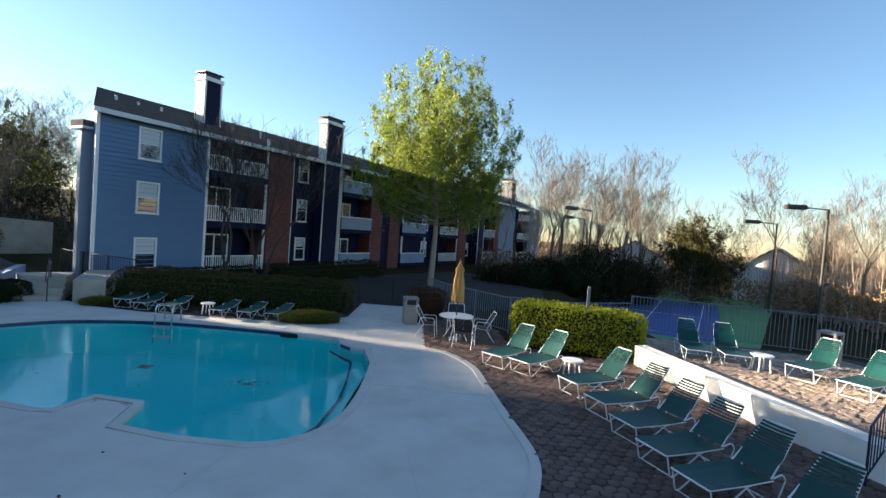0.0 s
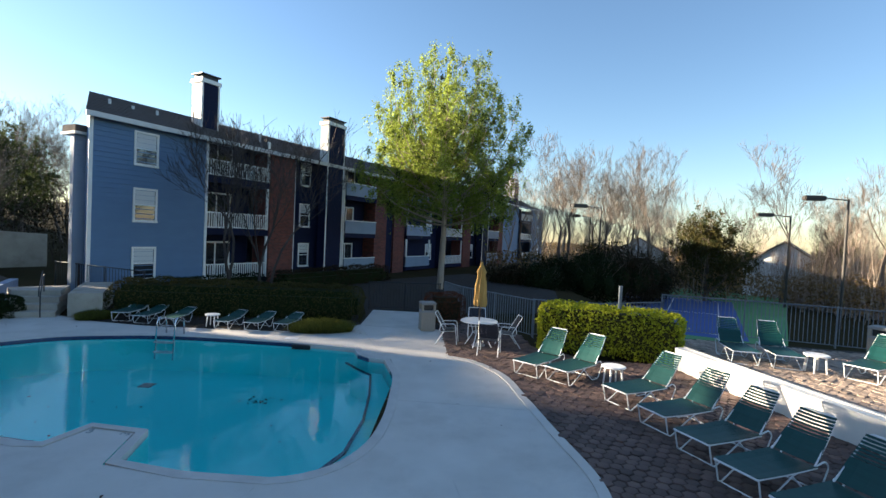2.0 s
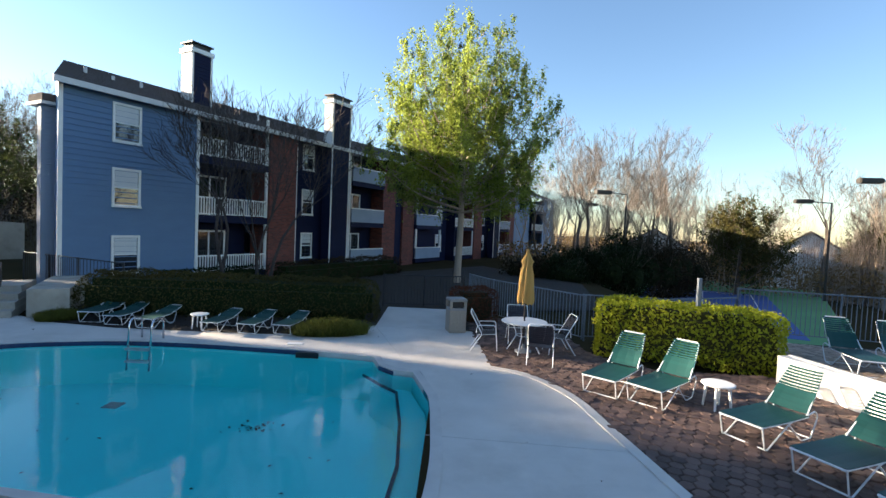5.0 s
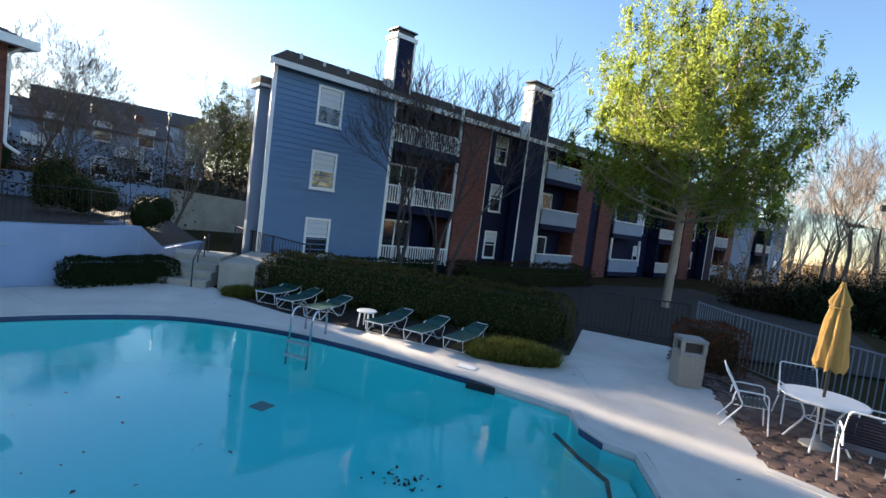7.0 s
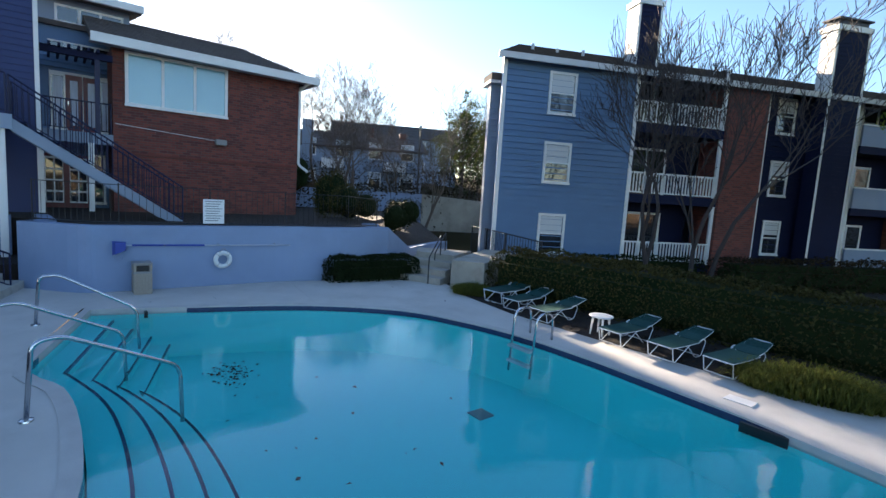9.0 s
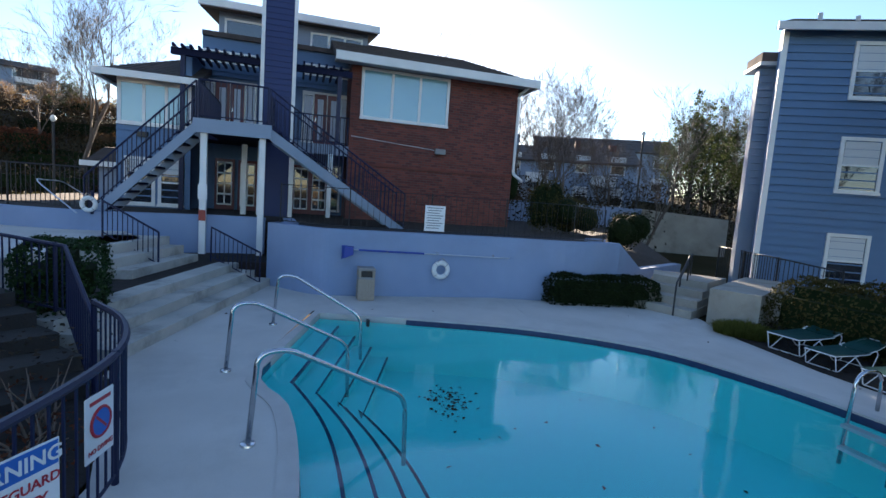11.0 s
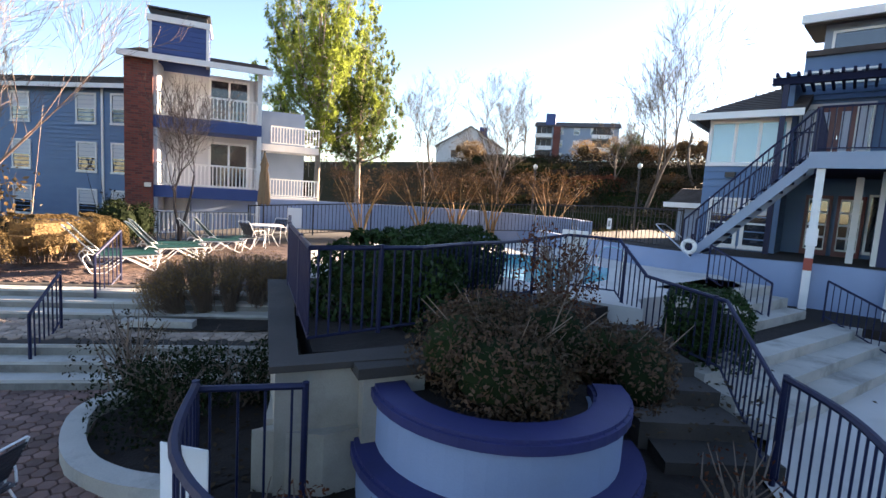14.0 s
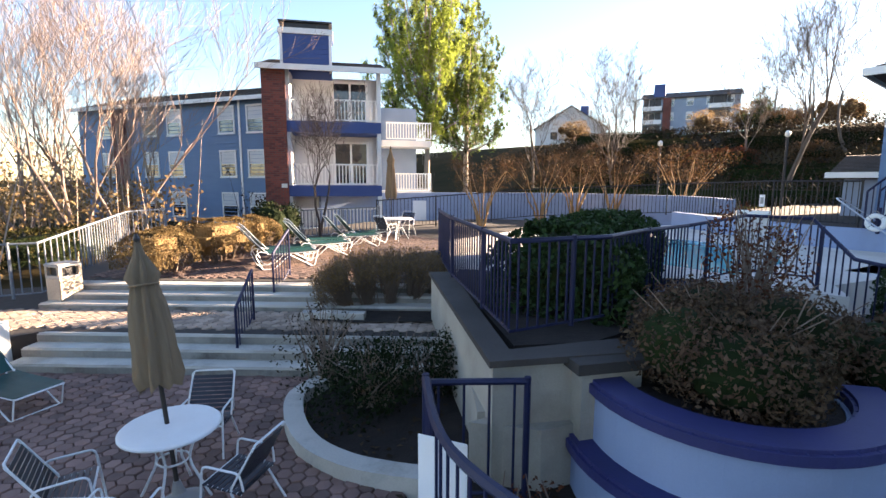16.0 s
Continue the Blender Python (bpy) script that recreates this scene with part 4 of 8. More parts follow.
# --- long three-storey apartment building behind the hedge
apt = thing("apartment_building", "three-storey blue-sided apartment building with white balconies and a shingle roof", "building", at=pose(-13.6, 20.6, 0, 0, 0, 63.25))
FL = (0.35, 2.9, 5.45)
EAVE = 7.15
siding(apt, -2.0, 3.05, -0.2, EAVE)
slab(apt, "trim", "white", -2.06, -1.92, -0.05, 0.0, -0.2, EAVE, label="white corner board")
slab(apt, "trim", "white", 2.95, 3.08, -0.05, 0.0, -0.2, EAVE, label="white corner board")
siding(apt, -2.22, -1.6, -0.2, 6.35, y=0.7, material="siding_grey")
part("wall", prism(BM(), [(-2.0, 0.25), (-1.8, 0.25), (2.6, 9.0), (2.4, 9.0)], -0.2, EAVE), "siding", apt)
for z in (0.66, 3.14, 5.50):
    window(apt, -0.28, z, 0.85, 1.25)
def balcony_bay(x0, x1, rail="white", depth=1.6, back="siding_dark"):
    # near-black navy on the back and side walls paints the balcony shade
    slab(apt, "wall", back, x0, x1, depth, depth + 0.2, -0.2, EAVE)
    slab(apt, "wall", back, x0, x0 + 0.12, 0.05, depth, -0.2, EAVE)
    for i, z in enumerate(FL):
        slab(apt, "balcony_floor", "siding_dark", x0, x1, 0.0, depth, z - 0.32, z, label="navy balcony fascia")
        railing(apt, x0 + 0.05, x1 - 0.05, z - 0.02, 0.82, y=0.02, material=rail)
        window(apt, x0 + 0.9, z + 0.02, min(1.6, x1 - x0 - 1.4), 1.75, y=depth - 0.02, mid=False, cols=2, blind=0)
        slab(apt, "post", "white", x1 - 0.14, x1 - 0.02, 0.0, 0.1, z, z + 2.23)
        slab(apt, "wall_light", "globe", x0 + 0.5, x0 + 0.62, depth - 0.12, depth - 0.02, z + 1.75, z + 1.9)
def brick_pier(x0, x1, y=0.0):
    slab(apt, "wall", "brickwork", x0, x1, y - 0.12, y + 1.2, -0.3, EAVE - 0.05, label="red brick pier")
def half_bay(x0, x1):
    # back wall kept near-black to paint the shade of the bay
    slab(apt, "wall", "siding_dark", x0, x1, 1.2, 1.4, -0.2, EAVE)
    for z in FL:
        slab(apt, "balcony_floor", "siding_dark", x0, x1, 0.1, 1.2, z - 0.3, z)
        bm = B(x0, x1, 0.08, 0.16, z, z + 0.82)
        part("parapet", bm, "siding_grey", apt, "pale panelled balcony front")
        slab(apt, "rail_cap", "white", x0 - 0.02, x1 + 0.02, 0.05, 0.19, z + 0.82, z + 0.88)
        window(apt, x0 + 0.5, z + 0.05, 1.5, 1.7, y=1.17, mid=False, cols=2, blind=0)
def module(o, first=False):
    if not first:
        siding(apt, o - 4.2, o + 3.05, -0.4, EAVE, y=0.9, material="siding_dark")
        for z in (0.85, 3.25, 5.72):
            window(apt, o + 1.2, z, 0.85, 1.25, y=0.9)
        for z in FL:
            slab(apt, "balcony_floor", "siding_dark", o - 3.4, o + 0.4, 0.0, 0.88, z - 0.3, z)
            part("parapet", B(o - 3.4, o + 0.4, 0.0, 0.08, z, z + 0.8), "siding_grey", apt, "pale panelled balcony front")
            slab(apt, "rail_cap", "white", o - 3.42, o + 0.42, -0.03, 0.11, z + 0.8, z + 0.86)
            for px in (o - 3.42, o + 0.3):
                slab(apt, "post", "white", px, px + 0.12, 0.0, 0.12, z + 0.86, z + 2.23)
        brick_pier(o - 5.0, o - 3.45, 0.35)
    balcony_bay(o + 3.05, o + 6.85)
    brick_pier(o + 6.85, o + 8.6)
    siding(apt, o + 8.6, o + 11.5, -0.2, EAVE, y=0.55, material="siding_dark")
    for z in (0.85, 3.25, 5.72):
        window(apt, o + 9.75, z, 0.7, 1.25, y=0.55, blind=0.4)
    slab(apt, "trim", "white", o + 9.05, o + 9.2, 0.42, 0.53, -0.2, EAVE, label="white downspout board")
    chimney(apt, o + 11.0, o + 12.55, -0.35, 0.25, -0.2, 9.75)
    slab(apt, "trim", "white", o + 13.35, o + 13.5, 0.2, 0.35, -0.2, EAVE)
    half_bay(o + 13.5, o + 16.9)
    brick_pier(o + 16.9, o + 18.4, 0.3)
module(0, True)
module(24.5)
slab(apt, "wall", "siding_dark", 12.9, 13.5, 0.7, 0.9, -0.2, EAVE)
for x0, x1 in ((18.4, 20.3), (43.0, 49)):
    siding(apt, x0, x1, -0.2, EAVE, y=0.4, material="siding_dark" if x0 < 30 else "siding")
for z in FL:
    railing(apt, 49.0, 53.5, z - 0.02, 0.85, y=0.0)
    slab(apt, "balcony_floor", "siding_dark", 49.0, 53.5, 0.0, 1.6, z - 0.32, z)
    window(apt, 55.6, z + 0.5, 1.0, 1.25, y=0.0)
slab(apt, "wall", "siding_dark", 49.0, 53.5, 1.6, 1.8, -0.4, EAVE)
siding(apt, 53.5, 58.5, -0.4, EAVE)
chimney(apt, 4.05, 5.05, 2.0, 2.75, 7.0, 10.55)
chimney(apt, 47.0, 48.6, 0.5, 1.9, 3.0, 10.4)
RD = 4.5
roof(apt, [((-2.35, -0.35, EAVE), (58.8, -0.35, EAVE), (58.8, RD, EAVE + 1.85), (0.1, RD, EAVE + 1.85)), ((58.8, 2 * RD + 0.35, EAVE), (2.5, 2 * RD + 0.35, EAVE), (0.1, RD, EAVE + 1.85), (58.8, RD, EAVE + 1.85))])
slab(apt, "fascia", "soffit", -2.32, -1.75, 0.45, 1.5, 6.35, 6.45, label="pale fascia of the recessed wing")
slab(apt, "roof", "shingle", -2.26, -1.75, 0.55, 1.5, 6.45, 6.72, label="brown shingle edge of the recessed wing")
slab(apt, "fascia", "soffit", -2.35, 58.8, -0.42, -0.35, EAVE - 0.16, EAVE + 0.04, label="pale gutter and fascia")
slab(apt, "wall", "siding", 2.6, 58.4, 8.8, 9.0, -0.4, EAVE)
slab(apt, "wall", "siding", 58.2, 58.4, 0.3, 8.8, -0.4, EAVE)
bm = BM()
gv3 = [bm.verts.new(v) for v in ((-2.12, -0.3, EAVE - 0.1), (0.15, RD, EAVE - 0.1), (0.15, RD, EAVE + 1.8))]
bm.faces.new(gv3)
gv4 = bmesh.ops.extrude_face_region(bm, geom=bm.faces[:])
bmesh.ops.translate(bm, vec=(0.12, 0, 0), verts=[v for v in gv4["geom"] if isinstance(v, bmesh.types.BMVert)])
part("gable", bm, "siding", apt)
for x, y in ((-0.2, 2.2), (0.9, 2.4), (1.9, 2.2), (7.4, 1.5)):
    put(part("vent_pipe", cyl(BM(), (x, y, 7.9), (x, y, 8.35), 0.06), "soffit", apt), None)

# --- brick and blue clubhouse
club = thing("clubhouse", "brick and blue-sided clubhouse with an outdoor double stair and pergola", "building", at=pose(-20.5, 0, 0, 0, 0, 90))
slab(club, "wall", "brickwork", 8.45, 14.2, 0, 8, 1.0, 6.2, label="red brick wall")
part("band", B(8.45, 14.2, -0.03, 0.0, 3.05, 3.13), "brick", club, "projecting brick course")
window(club, 8.85, 4.62, 2.75, 1.42, mid=False, cols=3, blind=0, glass="glass_sky")
lamp = part("wall_lamp", B(11.3, 11.65, -0.2, 0.0, 3.62, 3.8, bevel=0.02), "binlid", club, "square flood lamp")
part("conduit", cyl(BM(), (8.5, -0.02, 3.95), (11.4, -0.02, 3.75), 0.012, n=6), "soffit", club, "thin cable run")
roof(club, [((7.9, -0.55, 6.3), (14.65, -0.55, 6.3), (13.0, 3.2, 7.75), (7.9, 3.2, 7.75)), ((14.65, -0.55, 6.3), (14.65, 8.4, 6.3), (13.0, 5.0, 7.75), (13.0, 3.2, 7.75)), ((14.65, 8.4, 6.3), (7.9, 8.4, 6.3), (7.9, 5.0, 7.75), (13.0, 5.0, 7.75))])
slab(club, "fascia", "white", 7.9, 14.7, -0.66, -0.55, 6.1, 6.36, label="white fascia and gutter")
slab(club, "fascia", "white", 14.6, 14.7, -0.55, 8.4, 6.1, 6.34)
slab(club, "soffit", "soffit", 7.9, 14.6, -0.55, 0, 6.16, 6.2)
bm = tube(BM(), bend([(14.35, -0.58, 6.15), (14.2, -0.12, 5.9), (14.2, -0.12, 3.2), (14.45, -0.4, 2.95)], 0.1), 0.05)
part("downspout", bm, "white", club, "white downspout")
# recessed middle
slab(club, "wall", "siding", 3.9, 8.45, 1.5, 1.7, 1.0, 6.9)
siding(club, 3.9, 8.45, 5.55, 6.0, y=1.47, course=0.15)
for x in (4.0, 7.05):
    slab(club, "door_frame", "white", x - 0.06, x + 1.56, 1.43, 1.49, 3.58, 5.44, label="white door surround")
    for dx in (0.33, 0.77):
        d = put(part("door", B(x + dx, x + dx + 0.41, 1.38, 1.43, 3.6, 5.36), "red_door", club, "dark red french door"), None)
        part("pane", B(x + dx + 0.11, x + dx + 0.30, 1.372, 1.379, 3.85, 5.2), "curtain", d, "curtained glass")
        part("handle", cyl(BM(), (x + dx + 0.06, 1.36, 4.45), (x + dx + 0.06, 1.36, 4.57), 0.012, n=6), "chrome", d, "steel handle")
    window(club, x, 3.75, 0.28, 1.55, y=1.45, mid=False, blind=0.98, trim=0.05, inside="curtain")
    window(club, x + 1.22, 3.75, 0.28, 1.55, y=1.45, mid=False, blind=0.98, trim=0.05, inside="curtain")
    window(club, x - 0.02, 6.02, 1.5, 0.26, y=1.45, mid=False, cols=4, blind=0, trim=0.05)
for x in (4.35, 5.05, 6.75, 7.35):
    d = put(part("door", B(x, x + 0.6, 1.40, 1.46, 1.3, 2.95), "red_door", club, "dark red glazed door"), None)
    part("frame", B(x + 0.075, x + 0.525, 1.388, 1.3995, 1.45, 2.86), "white", d, "white glazing bars")
    for i in range(2):
        for j in range(4):
            part("pane", B(x + 0.1 + i * 0.22, x + 0.28 + i * 0.22, 1.385, 1.395, 1.5 + j * 0.34, 1.78 + j * 0.34), "glass", d, "small door pane")
for x in (5.75, 6.45, 8.05):
    window(club, x, 1.5, 0.25, 1.45, y=1.45, mid=False, blind=0, trim=0.06)
# bay
siding(club, 2.0, 3.9, 1.0, 3.66, y=0.0)
slab(club, "wall", "siding", 2.0, 2.2, 0.02, 6.0, 1.0, 4.95)
slab(club, "wall", "siding", 3.7, 3.9, 0.02, 1.5, 1.0, 6.0)
window(club, 2.12, 3.72, 1.7, 1.05, mid=False, cols=3, blind=0, glass="glass_sky")
slab(club, "wall", "white", 2.0, 3.9, 0.0, 0.2, 4.8, 4.98)
window(club, 2.3, 1.45, 0.6, 1.2, mid=True, blind=0.3)
window(club, 3.15, 1.45, 0.5, 1.2, mid=True, blind=0.3)
roof(club, [((1.6, -0.45, 4.98), (4.2, -0.45, 4.98), (4.2, 3.0, 6.3), (3.4, 3.0, 6.3)), ((1.6, 6.0, 4.98), (1.6, -0.45, 4.98), (3.4, 3.0, 6.3), (3.4, 4.0, 6.3))])
slab(club, "fascia", "white", 1.6, 4.2, -0.52, -0.45, 4.84, 5.02)
slab(club, "fascia", "white", 1.54, 1.6, -0.5, 6.0, 4.84, 5.02)
part("bay_lamp", B(2.55, 2.8, -0.15, 0.0, 3.3, 3.44), "black", club)
# lower side wing
slab(club, "wall", "siding_grey", 0.9, 2.0, 2.0, 5.0, 1.0, 2.5)
roof(club, [((0.6, 1.6, 2.5), (2.0, 1.6, 2.5), (2.0, 3.5, 3.1), (0.6, 3.5, 3.1))])
slab(club, "fascia", "white", 0.55, 2.0, 1.5, 1.6, 2.4, 2.56)
# clerestory
slab(club, "wall", "siding_grey", 4.2, 9.2, 2.6, 6.0, 6.2, 7.95)
window(club, 4.45, 7.2, 1.3, 0.42, y=2.6, mid=False, blind=0, trim=0.07)
window(club, 7.25, 7.2, 1.7, 0.42, y=2.6, mid=False, cols=3, blind=0, trim=0.07)
roof(club, [((3.7, 2.1, 7.95), (9.5, 2.1, 7.95), (9.5, 6.3, 8.6), (3.7, 6.3, 8.6))], rows=6)
slab(club, "fascia", "white", 3.65, 9.55, 2.0, 2.1, 7.85, 8.08, label="white eave board")
slab(club, "roof", "shingle", 3.9, 8.6, 1.4, 2.6, 6.75, 6.9)
# chimney stack
chimney(club, 5.85, 6.75, -1.0, 0.1, 1.2, 10.2, face="siding_navy", side="siding_navy")
# upper walkway, landing, pergola
slab(club, "walkway", "siding_dark", 3.9, 8.45, 0.0, 1.5, 3.42, 3.58, label="navy timber upper walkway")
slab(club, "walkway", "siding_dark", 4.65, 6.25, -3.5, 0.0, 3.42, 3.58)
slab(club, "beam", "siding_grey", 4.6, 6.3, -3.56, -3.5, 3.28, 3.6, label="pale blue edge beam")
slab(club, "beam", "siding_grey", 6.3, 8.45, -0.06, 0.0, 3.28, 3.6)
for x, y in ((4.82, -3.4), (6.1, -3.4), (6.75, -1.0), (7.9, -0.1), (5.45, -0.8)):
    part("post", B(x - 0.07, x + 0.07, y - 0.07, y + 0.07, 0.0 if y < -3 else 1.0, 3.3), "white", club, "white timber post")
part("notice", B(4.72, 4.92, -3.49, -3.475, 1.75, 2.1), "sign_white", club, "small white notice")
part("notice", B(4.745, 4.895, -3.49, -3.475, 1.25, 1.5), "orange", club, "red band on the post")
def steel_rail(a, b, step=0.11, h=0.9, parent=None, material="navy", name="railing", r=0.011, low=0.1):
    a, b = Vector(a), Vector(b)
    n = max(2, int((b - a).length / step))
    upv = Vector((0, 0, 1))
    top = part(name, tube(BM(), [a + upv * h, b + upv * h], 0.022, 6), material, parent, "slim steel railing")
    part("bottom_rail", tube(BM(), [a + upv * low, b + upv * low], 0.014, 6), material, top)
    me = None
    for i in range(n + 1):
        if i in (0, n):
            part("post", cyl(BM(), a.lerp(b, i / n), a.lerp(b, i / n) + upv * h, 0.02, n=6, cap=False), material, top)
        elif me is None:
            me = part("picket", cyl(BM(), (0, 0, low), (0, 0, h), r, n=5, cap=False), material, top)
            me.location = a.lerp(b, i / n)
        else:
            ob = new("picket", me.data)
            ob.parent = top
            ob.location = a.lerp(b, i / n)
    return top
for a, b in (((3.95, 0.0, 3.58), (4.65, 0.0, 3.58)), ((4.7, -3.45, 3.58), (6.2, -3.45, 3.58)), ((4.68, -3.4, 3.58), (4.68, 0, 3.58)), ((6.22, -2.3, 3.58), (6.22, -1.05, 3.58)), ((6.75, 0.0, 3.58), (8.4, 0.0, 3.58))):
    steel_rail(a, b, parent=club)
def stair(x_top, x_foot, y0, y1, z_top, z_foot):
    s = part("stair_stringer", BM(), "siding_grey", club, "pale blue stair stringer")
    bm = BM()
    for y in (y0, y1 - 0.06):
        vs = [bm.verts.new((x, yy, z)) for yy in (y, y + 0.06) for x, z in ((x_top, z_top - 0.28), (x_top, z_top), (x_foot, z_foot + 0.12), (x_foot, z_foot - 0.14))]
        for f in ((0, 1, 2, 3), (7, 6, 5, 4), (0, 4, 5, 1), (1, 5, 6, 2), (2, 6, 7, 3), (3, 7, 4, 0)):
            bm.faces.new([vs[i] for i in f])
    bmesh.ops.recalc_face_normals(bm, faces=bm.faces)
    bm.to_mesh(s.data)
    bm.free()
    n = 12
    for i in range(n):
        t = (i + 0.5) / n
        x, z = x_top + (x_foot - x_top) * t, z_top + (z_foot - z_top) * t
        part("tread", B(x - 0.14, x + 0.14, y0 + 0.06, y1 - 0.06, z - 0.03, z + 0.02), "siding_dark", s)
    for y in (y0 + 0.03, y1 - 0.03):
        steel_rail((x_top, y, z_top), (x_foot, y, z_foot + 0.1), parent=club, step=0.13)
stair(6.25, 9.65, -3.5, -2.3, 3.55, 1.2)
stair(4.65, 2.45, -3.5, -2.3, 3.55, 1.1)
for x in (3.75, 8.05):
    part("post", B(x - 0.06, x + 0.06, -0.5, -0.38, 3.58 if x > 4 else 1.0, 5.62), "navy", club, "navy pergola post")
part("beam", B(3.45, 8.42, -0.52, -0.36, 5.62, 5.80), "siding_dark", club, "navy pergola beam")
for i in range(22):
    x = 3.55 + 0.215 * i
    if not 5.75 < x < 6.85:
        part("rafter", B(x - 0.03, x + 0.03, -0.72, 1.4, 5.78, 5.87), "siding_dark", club, "navy pergola rafter")

# --- balcony building on the upper terrace
M3 = pose(-13.3, -12.8, 0, 0, 0, 152.8)
apt2 = thing("apartment_building", "blue and brick apartment building with sunlit white balconies", "building", at=M3)
S2, E2 = (0.35, 2.08, 4.52), 6.45
apt_save, apt = apt, apt2
slab(apt2, "wall", "brickwork", -2.8, -1.95, -0.15, 1.2, -0.2, E2, label="red brick pier")
for z in S2:
    slab(apt2, "balcony_floor", "siding_royal", -1.95, 1.6, -0.05, 1.7, z - 0.42, z, label="royal blue balcony fascia")
    railing(apt2, -1.92, 1.55, z - 0.02, 0.86, y=0.0)
    railing(apt2, 0.05, 1.65, z - 0.02, 0.86, m=Matrix.Translation((1.55, 0, 0)) @ Matrix.Rotation(radians(90), 4, "Z"))
    slab(apt2, "post", "white", 1.45, 1.6, -0.02, 0.12, z, z + 2.05)
    window(apt2, -0.2, z + 0.02, 1.3, 1.7, y=1.66, mid=False, cols=2, blind=0)
slab(apt2, "wall", "soffit", -1.95, 1.6, 1.7, 1.9, -0.2, E2, label="pale balcony back wall")
slab(apt2, "wall", "soffit", -1.95, -1.83, 0.0, 1.7, -0.2, E2)
siding(apt2, 0.0, 2.2, -0.2, E2, m=Matrix.Translation((1.6, 1.7, 0)) @ Matrix.Rotation(radians(90), 4, "Z"), material="soffit")
for z in S2[1:]:
    railing(apt2, 2.2, 4.4, z - 0.3, 0.86, y=4.4)
    slab(apt2, "balcony_floor", "soffit", 1.6, 4.4, 4.4, 6.0, z - 0.6, z - 0.3)
slab(apt2, "wall", "siding_grey", 1.3, 3.9, 6.0, 6.3, -0.2, E2 - 0.5)
W2 = Matrix.Translation((-2.7, 0.9, 0)) @ Matrix.Rotation(radians(-60), 4, "Z") @ Matrix.Scale(-1, 4, (1, 0, 0))
WR = Matrix.Translation((-2.9, 6.2, 0)) @ Matrix.Rotation(radians(-33.0), 4, "Z")
slab(apt2, "wall", "siding", -2.75, -2.55, 1.2, 6.4, -0.2, E2 - 0.1)
# wing wall runs back from the pier: its own +x points from far end to the pier
siding(apt2, -15.0, 0.0, -0.2, E2 - 0.1, m=WR)
for x in (-2.0, -3.9, -7.6, -9.5, -13.0):
    for z in (0.3, 2.5, 4.75):
        window(apt2, x, z, 0.95, 1.25, m=WR)
slab(apt2, "trim", "white", -2.6, -2.48, -0.06, -0.02, -0.2, E2 - 0.1, m=WR, label="white downspout")
slab(apt2, "wall", "brickwork", -11.9, -10.9, -0.2, 0.3, -0.2, E2 - 0.2, m=WR)
roof(apt2, [((-15.3, -0.4, E2 - 0.05), (0.3, -0.4, E2 - 0.05), (0.3, 4.0, E2 + 1.3), (-15.3, 4.0, E2 + 1.3))], m=WR)
slab(apt2, "fascia", "white", -15.3, 0.2, -0.48, -0.4, E2 - 0.2, E2, m=WR)
roof(apt2, [((-2.95, -0.35, E2), (1.9, -0.35, E2), (1.9, 4.0, E2 + 1.15), (-2.95, 4.0, E2 + 1.15))])
slab(apt2, "fascia", "white", -2.95, 1.95, -0.45, -0.35, E2 - 0.14, E2 + 0.05)
chimney(apt2, -2.1, -0.25, 0.3, 1.6, E2 - 0.1, 7.95, face="siding_royal")
part("wall_light", B(-2.2, -2.0, -0.25, -0.15, 2.0, 2.15), "globe", apt2)
apt = apt_save

# --- far houses
def far_house(x, y, z, rz, w, d, h, rh, label, wall="siding_grey", floors=2, bays=3):
    hs = thing("house", label, "house", at=pose(x, y, z, 0, 0, rz))
    slab(hs, "wall", wall, -w / 2, w / 2, 0, d, -3, h)
    roof(hs, [((-w / 2 - 0.4, -0.4, h), (w / 2 + 0.4, -0.4, h), (w / 2 + 0.4, d / 2, h + rh), (-w / 2 - 0.4, d / 2, h + rh)), ((w / 2 + 0.4, d + 0.4, h), (-w / 2 - 0.4, d + 0.4, h), (-w / 2 - 0.4, d / 2, h + rh), (w / 2 + 0.4, d / 2, h + rh))], rows=5)
    for f in range(floors):
        for b in range(bays):
            window(hs, -w / 2 + w * (b + 0.5) / bays - 0.5, 0.9 + f * 2.6, 1.0, 1.3, blind=0.4)
    bm = BM()
    for sx in (-w / 2, w / 2 - 0.1):
        g = BM()
        prism(g, [(0, h), (d, h), (d / 2, h + rh)], sx, sx + 0.1)
        g.transform(Matrix(((0, 0, 1, 0), (1, 0, 0, 0), (0, 1, 0, 0), (0, 0, 0, 1))))
        me = bpy.data.meshes.new("tmp")
        g.to_mesh(me)
        g.free()
        bm.from_mesh(me)
    part("gable", bm, wall, hs)
    return hs
row = far_house(-41.6, 28.6, 1.7, 63, 11.5, 8, 4.3, 1.7, "row of blue-grey and brown apartments behind bare trees", bays=4)
for x, w, h in ((-4.9, 0.9, 6.4), (0.9, 0.5, 6.5), (3.9, 0.6, 6.2)):
    slab(row, "chimney", "siding_grey" if w > 0.8 else "brickwork", x, x + w, -0.4 if w > 0.8 else 3.0, 0.4 if w > 0.8 else 3.6, -1, h)
for x in (-3.2, 2.2):
    slab(row, "balcony", "white", x, x + 1.9, -1.2, 0.0, 2.4, 3.2, label="white balcony front")
far_house(-56, 42, 4.0, 62, 16, 8, 5.2, 2.0, "far grey apartment house behind bare trees", bays=5)
# position and ridge height set to block low sun from pool and patio
far_house(-50.5, 17.6, 4.7, 78, 12, 7, 5.4, 1.8, "far brown house moved and raised to shade the pool", "lit_wall", 2, 4)
